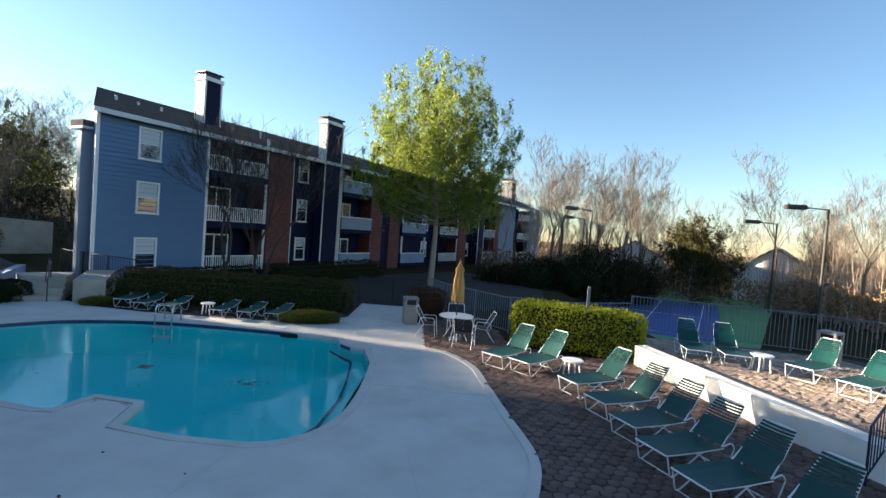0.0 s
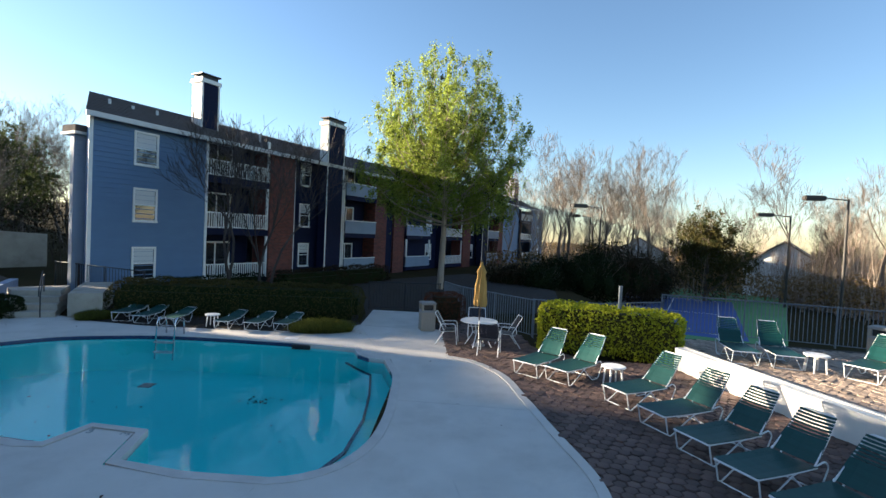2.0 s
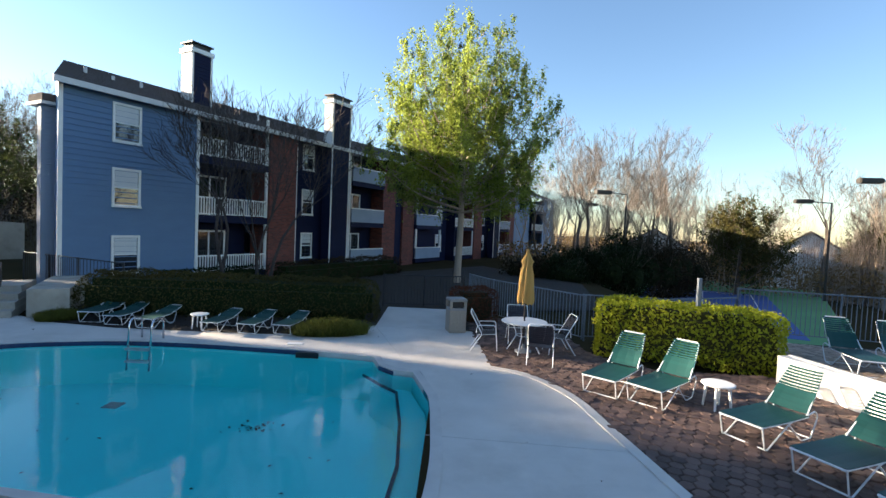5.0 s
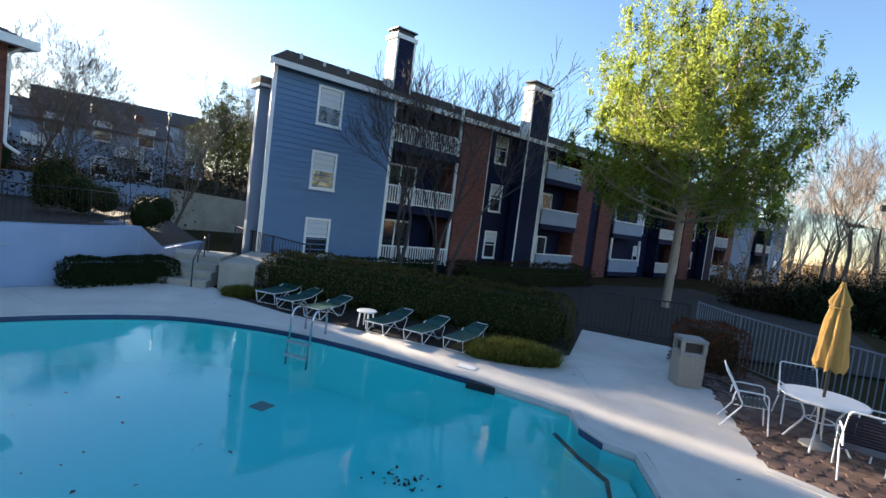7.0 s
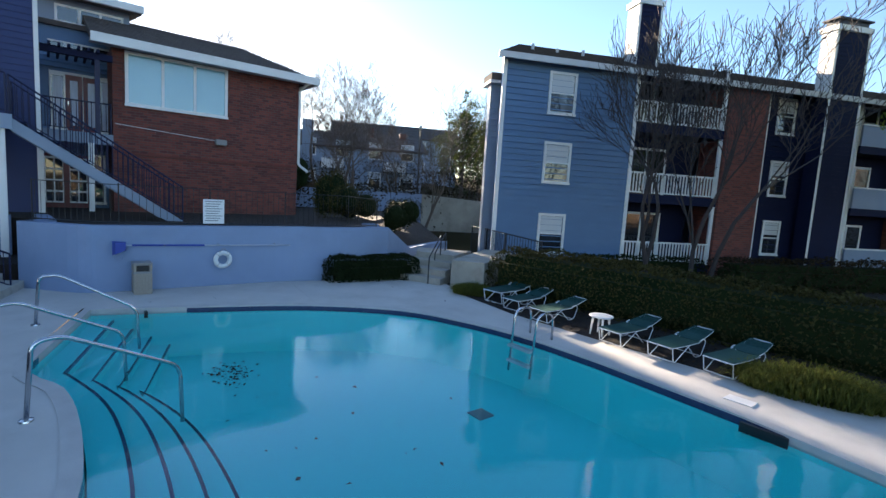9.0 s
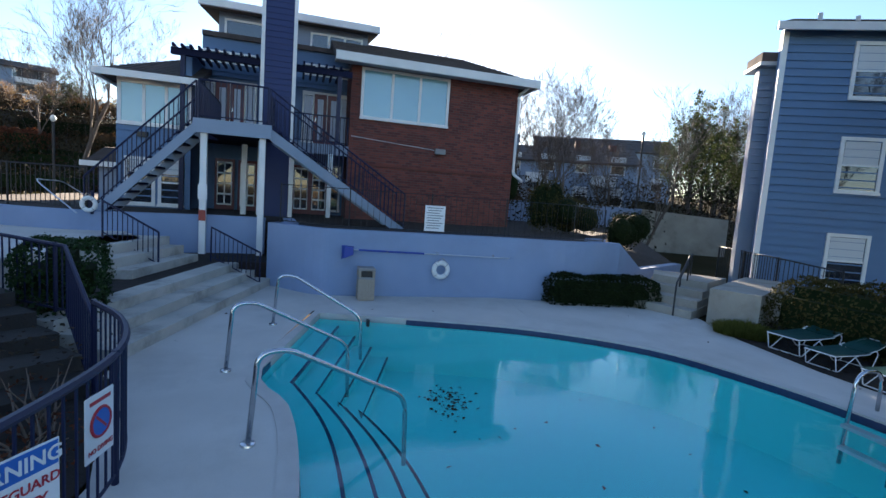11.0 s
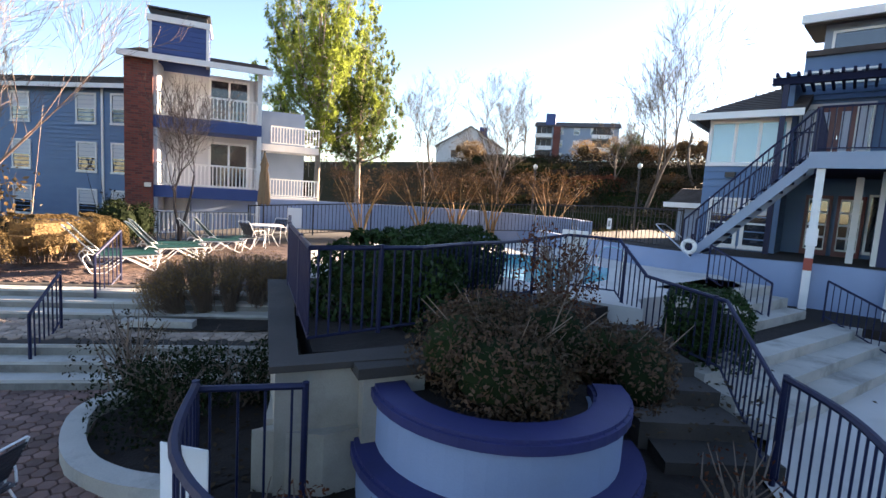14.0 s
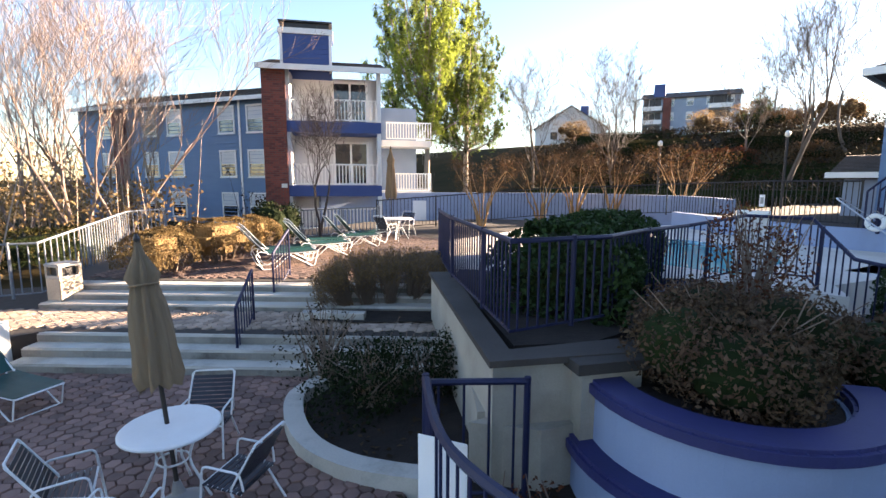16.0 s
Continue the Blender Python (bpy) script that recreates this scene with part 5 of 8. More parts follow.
hill = far_house(-99.3, -39.4, 10.4, 115, 16.4, 9, 7.6, 1.6, "distant blue and white apartment house on the hill", "siding_grey", 3, 5)
for f in range(3):
    for x0, w in ((-8.2, 3.4), (3.0, 3.8)):
        slab(hill, "balcony", "white", x0, x0 + w, -1.4, 0.0, 0.2 + 2.5 * f, 1.0 + 2.5 * f, label="white balcony front")
        # no real recess: a black slab on the wall paints its shade
        slab(hill, "balcony_recess", "black", x0 + 0.2, x0 + w - 0.2, -0.06, 0.0, 1.2 + 2.5 * f, 2.5 + 2.5 * f, label="flat black slab painted as balcony shade")
slab(hill, "wall", "brickwork", -4.6, -3.2, -0.5, 0.0, -2, 7.6)
slab(hill, "chimney", "siding_royal", -6.4, -4.4, 1.0, 2.4, 7.4, 10.4)
gable = far_house(-84.1, -63.4, 6.2, 37, 9, 13.5, 6.2, 4.4, "distant gabled grey brown house on the hill", "soffit", 2, 3)
for y0 in (3.0, 6.0, 9.0):
    for z0 in (1.6, 4.2):
        slab(gable, "window", "black", 4.5, 4.56, y0, y0 + 1.3, z0, z0 + 1.4, label="dark gable window")
slab(gable, "chimney", "siding_royal", -1.0, 0.6, 8.6, 10.2, 8.0, 11.0)
far_house(43.2, 57.5, -3.2, 52, 7, 8, 4.4, 3.0, "white gabled house among bare trees", "white", 2, 2)
far_house(31.5, 73, -3.2, 70, 6, 8, 4.6, 2.6, "white house far beyond the courts", "white", 2, 2)

# ---- pavers: rounded hexagons with open joints ----
def inside(p, poly):
    x, y, c = p[0], p[1], False
    for i in range(len(poly)):
        (x0, y0), (x1, y1) = poly[i - 1][:2], poly[i][:2]
        if (y0 > y) != (y1 > y) and x < (x1 - x0) * (y - y0) / (y1 - y0) + x0:
            c = not c
    return c


def hex_ring(x, y, r, z, turn=0.0, squash=1.0):
    return [(x + r * math.cos(math.pi / 3 * k + turn), y + r * squash * math.sin(math.pi / 3 * k + turn), z) for k in range(6)]


HR = 0.105
rng = np.random.default_rng(77)
tile = bpy.data.meshes.new("paver")
hv = hex_ring(0, 0, HR * 0.955, -0.03) + hex_ring(0, 0, HR * 0.945, 0.004) + hex_ring(0, 0, HR * 0.86, 0.014)
hf = [tuple(range(12, 18))] + [(a + k, a + (k + 1) % 6, a + 6 + (k + 1) % 6, a + 6 + k) for a in (0, 6) for k in range(6)]
tile.from_pydata(hv, [], hf)
tile.materials.append(M["paver"])
SINGLE = (1.85, 4.6, 5.6, 8.2)                # stretch of patio whose pavers stand singly
def lay(poly, z, turn, parent, label, single=None, skip=(), wear=0.006, material="paver", size=1.0):
    HR = 0.105 * size
    c, s = math.cos(turn), math.sin(turn)
    xs, ys = [p[0] for p in poly], [p[1] for p in poly]
    big, V, F, n = max(max(xs) - min(xs), max(ys) - min(ys)), [], [], 0
    cx, cy = (max(xs) + min(xs)) / 2, (max(ys) + min(ys)) / 2
    m = int(big / HR)
    for i in range(-m, m):
        for j in range(-m, m):
            u, v = i * HR * 1.5, (j + 0.5 * (i % 2)) * HR * 1.732
            x, y = cx + c * u - s * v, cy + s * u + c * v
            if not inside((x, y), poly) or any(inside((x, y), q) for q in skip):
                continue
            dz = rng.normal(0, wear)
            if single and single[0] < x < single[1] and single[2] < y < single[3] and n < 300:
                ob = new("paver", tile)
                ob.parent = parent
                ob.matrix_local = Matrix.Translation((x, y, z + dz)) @ Matrix.Rotation(turn + rng.normal(0, 0.02), 4, "Z") @ Euler((rng.normal(0, 0.02), rng.normal(0, 0.02), 0)).to_matrix().to_4x4()
                n += 1
                continue
            o = len(V)
            k = rng.normal(0, 0.03)
            tx, ty = rng.normal(0, 0.03, 2)
            for px, py, pz in ((q[0] * size, q[1] * size, q[2]) for q in hv):
                V.append((x + px * math.cos(turn + k) - py * math.sin(turn + k), y + px * math.sin(turn + k) + py * math.cos(turn + k), z + pz + dz + px * tx + py * ty))
            F += [tuple(o + q for q in f) for f in hf]
    raw("paver_field", V, F, material, parent, label, "", "stuff")


SOUTH = [(-12, -8), (8, -8), (8, 1.2), (-2.0, 2.6), (-12, 2.6)]
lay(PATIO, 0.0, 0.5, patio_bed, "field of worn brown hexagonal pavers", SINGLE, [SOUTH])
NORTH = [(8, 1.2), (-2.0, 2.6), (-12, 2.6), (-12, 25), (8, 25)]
lay(PATIO, 0.0, 0.5, patio_bed, "field of small worn pavers", None, [NORTH], 0.004, "paver_lighter", 0.68)
terr = [o for o in scene.objects if o.name.startswith("pavement") and o.get("label") == "raised paved terrace"][0]
lay([(6.2, 12.2), (6.55, 10.6), (6.95, 8.9), (7.4, 7.2), (7.85, 4.5), (10.5, 4.5), (14, 9.5), (11.5, 14.0), (6.3, 15.0), (6.1, 12.8)], L1, 0.2, terr, "field of hexagonal terrace pavers, sunlight painted into their colour", material="paver_sunlit", size=0.85)
terr2 = [o for o in scene.objects if o.name.startswith("pavement") and o.get("label") == "upper paved terrace"][0]
lay([(-4.15, -3.4), (-8.3, 0.14), (-8.85, -0.5), (-4.1, -4.6), (-1.5, -6.0), (-1.5, -4.2)], L1, 0.2, terr, "field of pavers on the middle terrace", None, (), 0.002, "paver_sunlit", 0.68)

lay([(-9.5, -1.35), (-4.7, -5.3), (-6.3, -7.6), (-12.4, -8.3), (-13.2, -4.2)], L2, 0.2, terr2, "field of pavers on the upper terrace", None, (), 0.002, "paver", 0.68)

# ---- plants ----
def hedge(name, label, center, yaw, L, W, H, material, n, size, core="leaf_dark", round_top=0.25, z0=0.0, seed=3, category="hedge", wob=0.07, jitter=0.8, aspect=0.55):
    """A clipped hedge: solid core, usually dark to paint the inner shade, and a skin of separate leaves with gaps."""
    h = thing(name, label, category, at=pose(center[0], center[1], z0, 0, 0, yaw))
    rng = np.random.default_rng(seed)
    u = rng.uniform(-1, 1, (n, 3))
    face = rng.choice(5, n, p=np.array([L * H, L * H, W * H, W * H, L * W]) / (2 * L * H + 2 * W * H + L * W))
    pts = u * [L / 2, W / 2, H / 2] + [0, 0, H / 2]
    nor = np.zeros((n, 3))
    for f, (ax, sg) in enumerate(((1, -1), (1, 1), (0, -1), (0, 1), (2, 1))):
        m = face == f
        half = (L / 2, W / 2, H / 2)[ax]
        pts[m, ax] = sg * half + (H / 2 if ax == 2 else 0)
        nor[m, ax] = sg
    # round the upper edges and the ends
    for ax, half in ((0, L / 2), (1, W / 2)):
        over = np.clip((pts[:, 2] - (H - round_top)) / round_top, 0, 1)
        pts[:, ax] -= np.sign(pts[:, ax]) * round_top * (1 - np.sqrt(1 - over ** 2 * 0.98)) * (np.abs(pts[:, ax]) / half) ** 3
    b = np.array([noise.noise(Vector((p[0] * 1.7 + seed, p[1] * 1.7, p[2] * 1.7))) + 0.5 * noise.noise(Vector((p[0] * 5, p[1] * 5 + seed, p[2] * 5))) for p in pts])
    pts += nor * (b[:, None] * wob + rng.normal(0, size * 0.35, (n, 1)))
    pts[:, 2] = np.maximum(pts[:, 2], size * 0.3)
    leaf_cloud("foliage", pts, nor, size, material, h, seed, jitter, aspect, kind="stuff")
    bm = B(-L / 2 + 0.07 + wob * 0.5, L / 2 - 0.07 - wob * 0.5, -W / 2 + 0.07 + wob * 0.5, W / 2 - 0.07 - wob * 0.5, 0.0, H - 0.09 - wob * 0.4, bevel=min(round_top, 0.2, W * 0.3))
    part("core", bm, core, h, "solid core coloured for inner shade", kind="stuff")
    return h


def bush(name, label, center, r, h, material, n, size, lobes=7, seed=5, z0=0.0, core="leaf_dark", category="shrub", stems=0, jitter=0.9, aspect=0.5, stem_mat="twig", fill=0.72):
    """A loose shrub from overlapping leafy lobes, with solid, mostly dark cores as painted inner shade."""
    b = thing(name, label, category, at=pose(center[0], center[1], z0))
    rng = np.random.default_rng(seed)
    cs = []
    for i in range(lobes):
        a, d = rng.uniform(0, 6.28), r * 0.62 * math.sqrt(rng.uniform(0, 1))
        rr = r * rng.uniform(0.42, 0.62)
        cs.append((d * math.cos(a), d * math.sin(a), h * rng.uniform(0.36, 0.62), rr))
    pts, nor = [], []
    for k in range(n):
        cx, cy, cz, rr = cs[k % lobes]
        v = rng.normal(0, 1, 3)
        v /= np.linalg.norm(v)
        s = rng.uniform(0.55, 1.08) ** 0.5
        pts.append((cx + v[0] * rr * s, cy + v[1] * rr * s, max(0.04, cz + v[2] * h * 0.42 * s)))
        nor.append(v)
    leaf_cloud("foliage", pts, nor, size, material, b, seed, jitter, aspect, kind="stuff")
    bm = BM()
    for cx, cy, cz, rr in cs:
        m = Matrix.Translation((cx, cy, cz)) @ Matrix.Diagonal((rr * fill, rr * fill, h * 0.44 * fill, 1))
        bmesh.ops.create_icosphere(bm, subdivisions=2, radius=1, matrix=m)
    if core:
        part("core", bm, core, b, "solid core coloured for inner shade", kind="stuff")
    else:
        bm.free()
    if stems:
        bm = BM()
        for i in range(stems):
            a, e = rng.uniform(0, 6.28), rng.uniform(0.3, 0.95)
            p = Vector((rng.normal(0, r * 0.15), rng.normal(0, r * 0.15), 0))
            q = Vector((r * e * math.cos(a), r * e * math.sin(a), h * rng.uniform(0.7, 1.05)))
            mid = p.lerp(q, 0.5) + Vector((rng.normal(0, 0.05), rng.normal(0, 0.05), 0.08 * h))
            cyl(bm, p, mid, 0.012, 0.008, 4, False), cyl(bm, mid, q, 0.008, 0.003, 4, False)
        part("stem", bm, stem_mat, b, kind="stuff")
    return b


def limbs(seed, height, spread, levels=5, kids=(3, 4), trunk_r=0.16, fork=0.28, lean=0.0, up=0.35, wig=0.16, shrink=0.70, droop=0.0, multi=1):
    """Segments of a branching skeleton: start, end, radii."""
    rng = random.Random(seed)
    segs, tips = [], []

    def grow(p, d, length, r, lev):
        n = 4 if lev == 0 else 3
        for i in range(n):
            d = (d + Vector((rng.gauss(0, wig), rng.gauss(0, wig), rng.gauss(0, wig * 0.6) + up * 0.12 - droop * 0.1 * lev))).normalized()
            q = p + d * length / n
            r2 = r * (0.86 if lev == 0 else 0.80)
            segs.append((p, q, r, r2, lev))
            if lev < levels and (lev > 0 or i >= 1):
                for k in range(rng.choice(kids) if i == n - 1 else rng.choice((0, 1, 1, 2))):
                    a, t = rng.uniform(0, 6.28), rng.uniform(0.45, 0.95) * spread
                    side = d.orthogonal().normalized()
                    side.rotate(Matrix.Rotation(a, 3, d))
                    nd = (d * (1 - 0.5 * t) + side * t + Vector((0, 0, up * 0.5))).normalized()
                    grow(q, nd, length * shrink * rng.uniform(0.7, 1.05), r2 * rng.uniform(0.45, 0.62), lev + 1)
            p, r = q, r2
        tips.append((p, d))
    for m in range(multi):
        d = Vector((rng.gauss(0, 0.1) + lean + (0.35 * math.cos(m * 6.28 / multi) if multi > 1 else 0), rng.gauss(0, 0.1) + (0.35 * math.sin(m * 6.28 / multi) if multi > 1 else 0), 1)).normalized()
        grow(Vector((0, 0, -0.1)), d, height * fork * 2.0, trunk_r * (0.7 if multi > 1 else 1), 0)
    top = max(s[1].z for s in segs)
    k = height / top
    return [(p * k, q * k, a, b, l) for p, q, a, b, l in segs], [(p * k, d) for p, d in tips]


def wood_mesh(segs, min_r=0.004):
    bm = BM()
    for p, q, a, b, l in segs:
        cyl(bm, p, q, max(a, min_r), max(b, min_r), 7 if l == 0 else (5 if l < 3 else 3), False)
    return bm


def bare_tree(label, seed, height, spread=0.75, levels=5, trunk_r=0.16, material="bark", min_r=0.006, multi=1, **k):
    t = thing("bare_tree", label, "tree", "leafless trees")
    segs, tips = limbs(seed, height, spread, levels, trunk_r=trunk_r, multi=multi, **k)
    part("trunk", wood_mesh([s for s in segs if s[4] <= 1], min_r), material, t)
    part("twig_crown", wood_mesh([s for s in segs if s[4] > 1], min_r), material, t, kind="stuff")
    return t


def leafy_tree(name, label, seed, height, crown_r, low, material, n, leaf, lobes=16, at_m=None, dark="leaf_pine_dark", trunk_r=0.2, aspect=0.30, bark="bark"):
    """An upswept evergreen: trunk with rising limbs and ragged clumps of needles round them."""
    t = thing(name, label, "tree", at=at_m)
    rng = np.random.default_rng(seed)
    bm, clumps = BM(), []
    cyl(bm, (0, 0, -0.2), (0.1, 0.05, low), trunk_r, trunk_r * 0.85, 9, False)
    cyl(bm, (0.1, 0.05, low), (0.15, 0.0, height * 0.9), trunk_r * 0.85, 0.02, 7, False)
    lb = BM()
    for i in range(lobes):
        a = i * 2.4 + rng.normal(0, 0.3)
        f = i / (lobes - 1)
        z0 = low * 0.8 + (height * 0.62 - low * 0.8) * f
        reach = crown_r * (1.0 - 0.72 * f) * rng.uniform(0.75, 1.1) + 0.35
        z1 = z0 + (height - z0) * rng.uniform(0.38, 0.62) * (0.75 + 0.45 * f)
        p = Vector((0.1, 0, z0))
        tip = Vector((reach * math.cos(a), reach * math.sin(a), min(z1, height)))
        mid = Vector((reach * 0.62 * math.cos(a), reach * 0.62 * math.sin(a), z0 + (tip.z - z0) * 0.35))
        prev = p
        for k in range(1, 7):
            s = k / 6
            q = p * (1 - s) ** 2 + mid * 2 * s * (1 - s) + tip * s * s
            cyl(lb, prev, q, 0.07 * (1.15 - s), 0.07 * (1.0 - s) + 0.006, 5, False)
            if k >= 2:
                for j in range(9):
                    w = crown_r * 0.20 * (1.25 - 0.6 * s)
                    c = q + Vector((rng.normal(0, w), rng.normal(0, w), rng.normal(0.1, w * 0.9)))
                    clumps.append((c, rng.uniform(0.5, 1.0) * crown_r * 0.135))
                    if j % 3 == 0:
                        cyl(lb, q, c, 0.018, 0.005, 3, False)
            prev = q
    for k in range(int(lobes * 2.5)):
        z = height * rng.uniform(0.55, 1.0)
        w = crown_r * 0.34 * (1.12 - z / height)
        clumps.append((Vector((rng.normal(0, w), rng.normal(0, w), z)), crown_r * 0.085))
    part("trunk", bm, bark, t, smooth=True)
    part("limb_frame", lb, bark, t, kind="stuff")
    per = n // len(clumps)
    pts, nor, pd, nd = [], [], [], []
    for c, r in clumps:
        v = rng.normal(0, 1, (per, 3))
        v /= np.linalg.norm(v, axis=1)[:, None]
        q = np.array(c) + v * r * rng.uniform(0.15, 1.15, (per, 1)) * [1, 1, 1.35]
        # some clumps take darker needles, painting shade into the crown
        shade = rng.uniform() < 0.14
        (pd if shade else pts).append(q)
        (nd if shade else nor).append(v)
    leaf_cloud("crown", np.concatenate(pts), np.concatenate(nor), leaf, material, t, seed, 0.7, aspect)
    leaf_cloud("crown", np.concatenate(pd), np.concatenate(nd), leaf, dark, t, seed + 1, 0.7, aspect)
    return t


def upswept_tree(name, label, seed, height, crown_r, low, material, n, leaf, limbs_n=30, at_m=None, dark="leaf_pine_dark", trunk_r=0.2, aspect=0.32, shade_share=0.08, clump=0.14):
    """Broad evergreen whose many limbs sweep out and then up into separate spires."""
    t = thing(name, label, "tree", at=at_m)
    rng = np.random.default_rng(seed)
    bm, lb, clumps = BM(), BM(), []
    cyl(bm, (0, 0, -0.2), (0.1, 0.05, low), trunk_r, trunk_r * 0.8, 9, False)
    cyl(bm, (0.1, 0.05, low), (0.0, 0.0, height * 0.86), trunk_r * 0.8, 0.03, 7, False)
    zc = low + (height - low) * 0.36
    for i in range(limbs_n):
        a = i * 2.399 + rng.normal(0, 0.25)
        f = (i + 0.5) / limbs_n
        zt = low + (height - low) * (0.16 + 0.84 * f ** 0.8) * rng.uniform(0.95, 1.0)
        up_ = max(0.0, (zt - zc) / (height - zc))
        dn = max(0.0, (zc - zt) / (zc - low + 0.1))
        reach = crown_r * math.sqrt(max(0.02, 1 - up_ ** 1.7)) * (1 - 0.35 * dn) * rng.uniform(0.55, 1.0)
        z0 = max(low * 0.85, low + (zt - low) * rng.uniform(0.25, 0.5))
        p0, tip = Vector((0.05, 0, z0)), Vector((reach * math.cos(a), reach * math.sin(a), zt))
        mid = Vector((reach * 0.85 * math.cos(a), reach * 0.85 * math.sin(a), z0 + (zt - z0) * 0.30))
        prev = p0
        for k in range(1, 11):
            s = k / 10
            q = p0 * (1 - s) ** 2 + mid * 2 * s * (1 - s) + tip * s * s
            cyl(lb, prev, q, 0.06 * (1.15 - s), 0.06 * (1.05 - s) + 0.004, 5, False)
            if k >= 3:
                w = crown_r * clump * (1.12 - 0.72 * s)
                for j in range(5 if k < 8 else 4):
                    c = q + Vector((rng.normal(0, w), rng.normal(0, w), rng.normal(0.1, w * 0.8)))
                    clumps.append((c, rng.uniform(0.4, 1.0) * crown_r * 0.10 * (1.2 - 0.7 * s)))
                    if j < 2:
                        cyl(lb, q, c, 0.016, 0.005, 3, False)
            prev = q
        clumps.append((tip + Vector((0, 0, crown_r * 0.05)), crown_r * 0.055))
    part("trunk", bm, "bark_pale", t, smooth=True)
    part("limb_frame", lb, "bark_pale", t, kind="stuff")
    per = n // len(clumps)
    pts, nor, pd, nd = [], [], [], []
    for c, r in clumps:
        v = rng.normal(0, 1, (per, 3))
        v /= np.linalg.norm(v, axis=1)[:, None]
        q = np.array(c) + v * r * rng.uniform(0.1, 1.2, (per, 1)) * [1, 1, 1.9]
        # a share of clumps is coloured dark as painted crown shade
        shade = rng.uniform() < shade_share
        (pd if shade else pts).append(q)
        (nd if shade else nor).append(v)
    leaf_cloud("crown", np.concatenate(pts), np.concatenate(nor), leaf, material, t, seed, 0.7, aspect, droop=-1.2)
    leaf_cloud("crown", np.concatenate(pd), np.concatenate(nd), leaf, dark, t, seed + 1, 0.7, aspect, droop=-1.2)
    return t


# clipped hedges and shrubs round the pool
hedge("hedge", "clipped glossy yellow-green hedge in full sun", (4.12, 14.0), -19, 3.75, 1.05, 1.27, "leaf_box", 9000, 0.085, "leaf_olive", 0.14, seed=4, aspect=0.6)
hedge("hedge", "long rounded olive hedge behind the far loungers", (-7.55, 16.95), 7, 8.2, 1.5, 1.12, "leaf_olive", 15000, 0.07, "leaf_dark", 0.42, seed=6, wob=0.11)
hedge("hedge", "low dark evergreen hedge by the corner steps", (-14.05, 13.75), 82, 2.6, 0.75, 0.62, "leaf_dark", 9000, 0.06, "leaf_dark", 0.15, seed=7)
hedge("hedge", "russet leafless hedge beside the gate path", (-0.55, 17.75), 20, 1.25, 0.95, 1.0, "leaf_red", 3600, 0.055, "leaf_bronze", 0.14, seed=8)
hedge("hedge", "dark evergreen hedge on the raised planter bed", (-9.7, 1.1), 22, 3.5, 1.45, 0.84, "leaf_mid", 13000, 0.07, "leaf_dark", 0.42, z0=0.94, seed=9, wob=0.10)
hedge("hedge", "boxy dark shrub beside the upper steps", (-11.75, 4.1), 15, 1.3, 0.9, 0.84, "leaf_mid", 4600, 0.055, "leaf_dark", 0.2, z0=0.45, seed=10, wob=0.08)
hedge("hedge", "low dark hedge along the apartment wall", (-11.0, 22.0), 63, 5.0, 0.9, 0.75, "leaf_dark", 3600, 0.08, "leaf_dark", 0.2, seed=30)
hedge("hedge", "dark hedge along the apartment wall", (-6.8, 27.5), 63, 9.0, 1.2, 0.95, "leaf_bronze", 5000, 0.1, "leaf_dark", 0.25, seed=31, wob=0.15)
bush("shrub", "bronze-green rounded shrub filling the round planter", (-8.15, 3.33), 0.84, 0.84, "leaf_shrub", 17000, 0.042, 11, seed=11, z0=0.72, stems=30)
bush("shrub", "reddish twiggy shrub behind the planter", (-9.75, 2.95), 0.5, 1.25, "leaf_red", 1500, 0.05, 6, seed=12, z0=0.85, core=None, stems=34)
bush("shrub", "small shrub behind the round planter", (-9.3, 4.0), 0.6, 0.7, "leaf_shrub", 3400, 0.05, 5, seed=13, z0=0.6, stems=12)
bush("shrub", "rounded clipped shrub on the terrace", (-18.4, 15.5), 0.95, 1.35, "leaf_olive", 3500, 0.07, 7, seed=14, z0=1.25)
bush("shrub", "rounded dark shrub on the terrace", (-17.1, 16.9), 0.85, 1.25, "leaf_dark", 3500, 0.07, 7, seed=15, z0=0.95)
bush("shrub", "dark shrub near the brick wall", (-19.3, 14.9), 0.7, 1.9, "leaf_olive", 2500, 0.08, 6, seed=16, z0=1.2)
bush("shrub", "sparse dark shrub in the kerbed bed", (-6.75, 0.6), 0.72, 0.72, "leaf_dark", 4200, 0.045, 9, seed=17, core=None, stems=40)
bush("shrub", "thin dark shrub in the kerbed bed", (-6.6, -0.2), 0.5, 0.95, "leaf_bronze", 500, 0.045, 5, seed=18, core=None, stems=30)
bush("shrub", "thin dark shrub below the steps", (-7.35, 0.75), 0.5, 0.7, "leaf_dark", 1800, 0.045, 5, seed=19, core=None, stems=26)
for i, (x, y, z, r, h) in enumerate(((-7.2, 4.75, 0.02, 0.35, 0.55), (-6.55, 3.55, 0.02, 0.28, 0.5), (-6.7, 4.25, 0.35, 0.2, 0.4), (-8.2, 5.2, 0.02, 0.4, 0.5), (-9.0, 5.0, 0.02, 0.35, 0.55), (-6.5, 2.9, 0.02, 0.25, 0.4), (-7.0, 4.6, 0.38, 0.16, 0.42))):
    bush("seedling", "thin reddish rose twigs in the mulch", (x, y), r, h, "leaf_red", 130, 0.045, 5, seed=40 + i, z0=z, core=None, stems=12)
bush("shrub", "dark green shrub beside the clubhouse corner", (-26.8, 16.2), 1.3, 2.4, "leaf_dark", 3200, 0.1, 8, seed=58, z0=1.9)
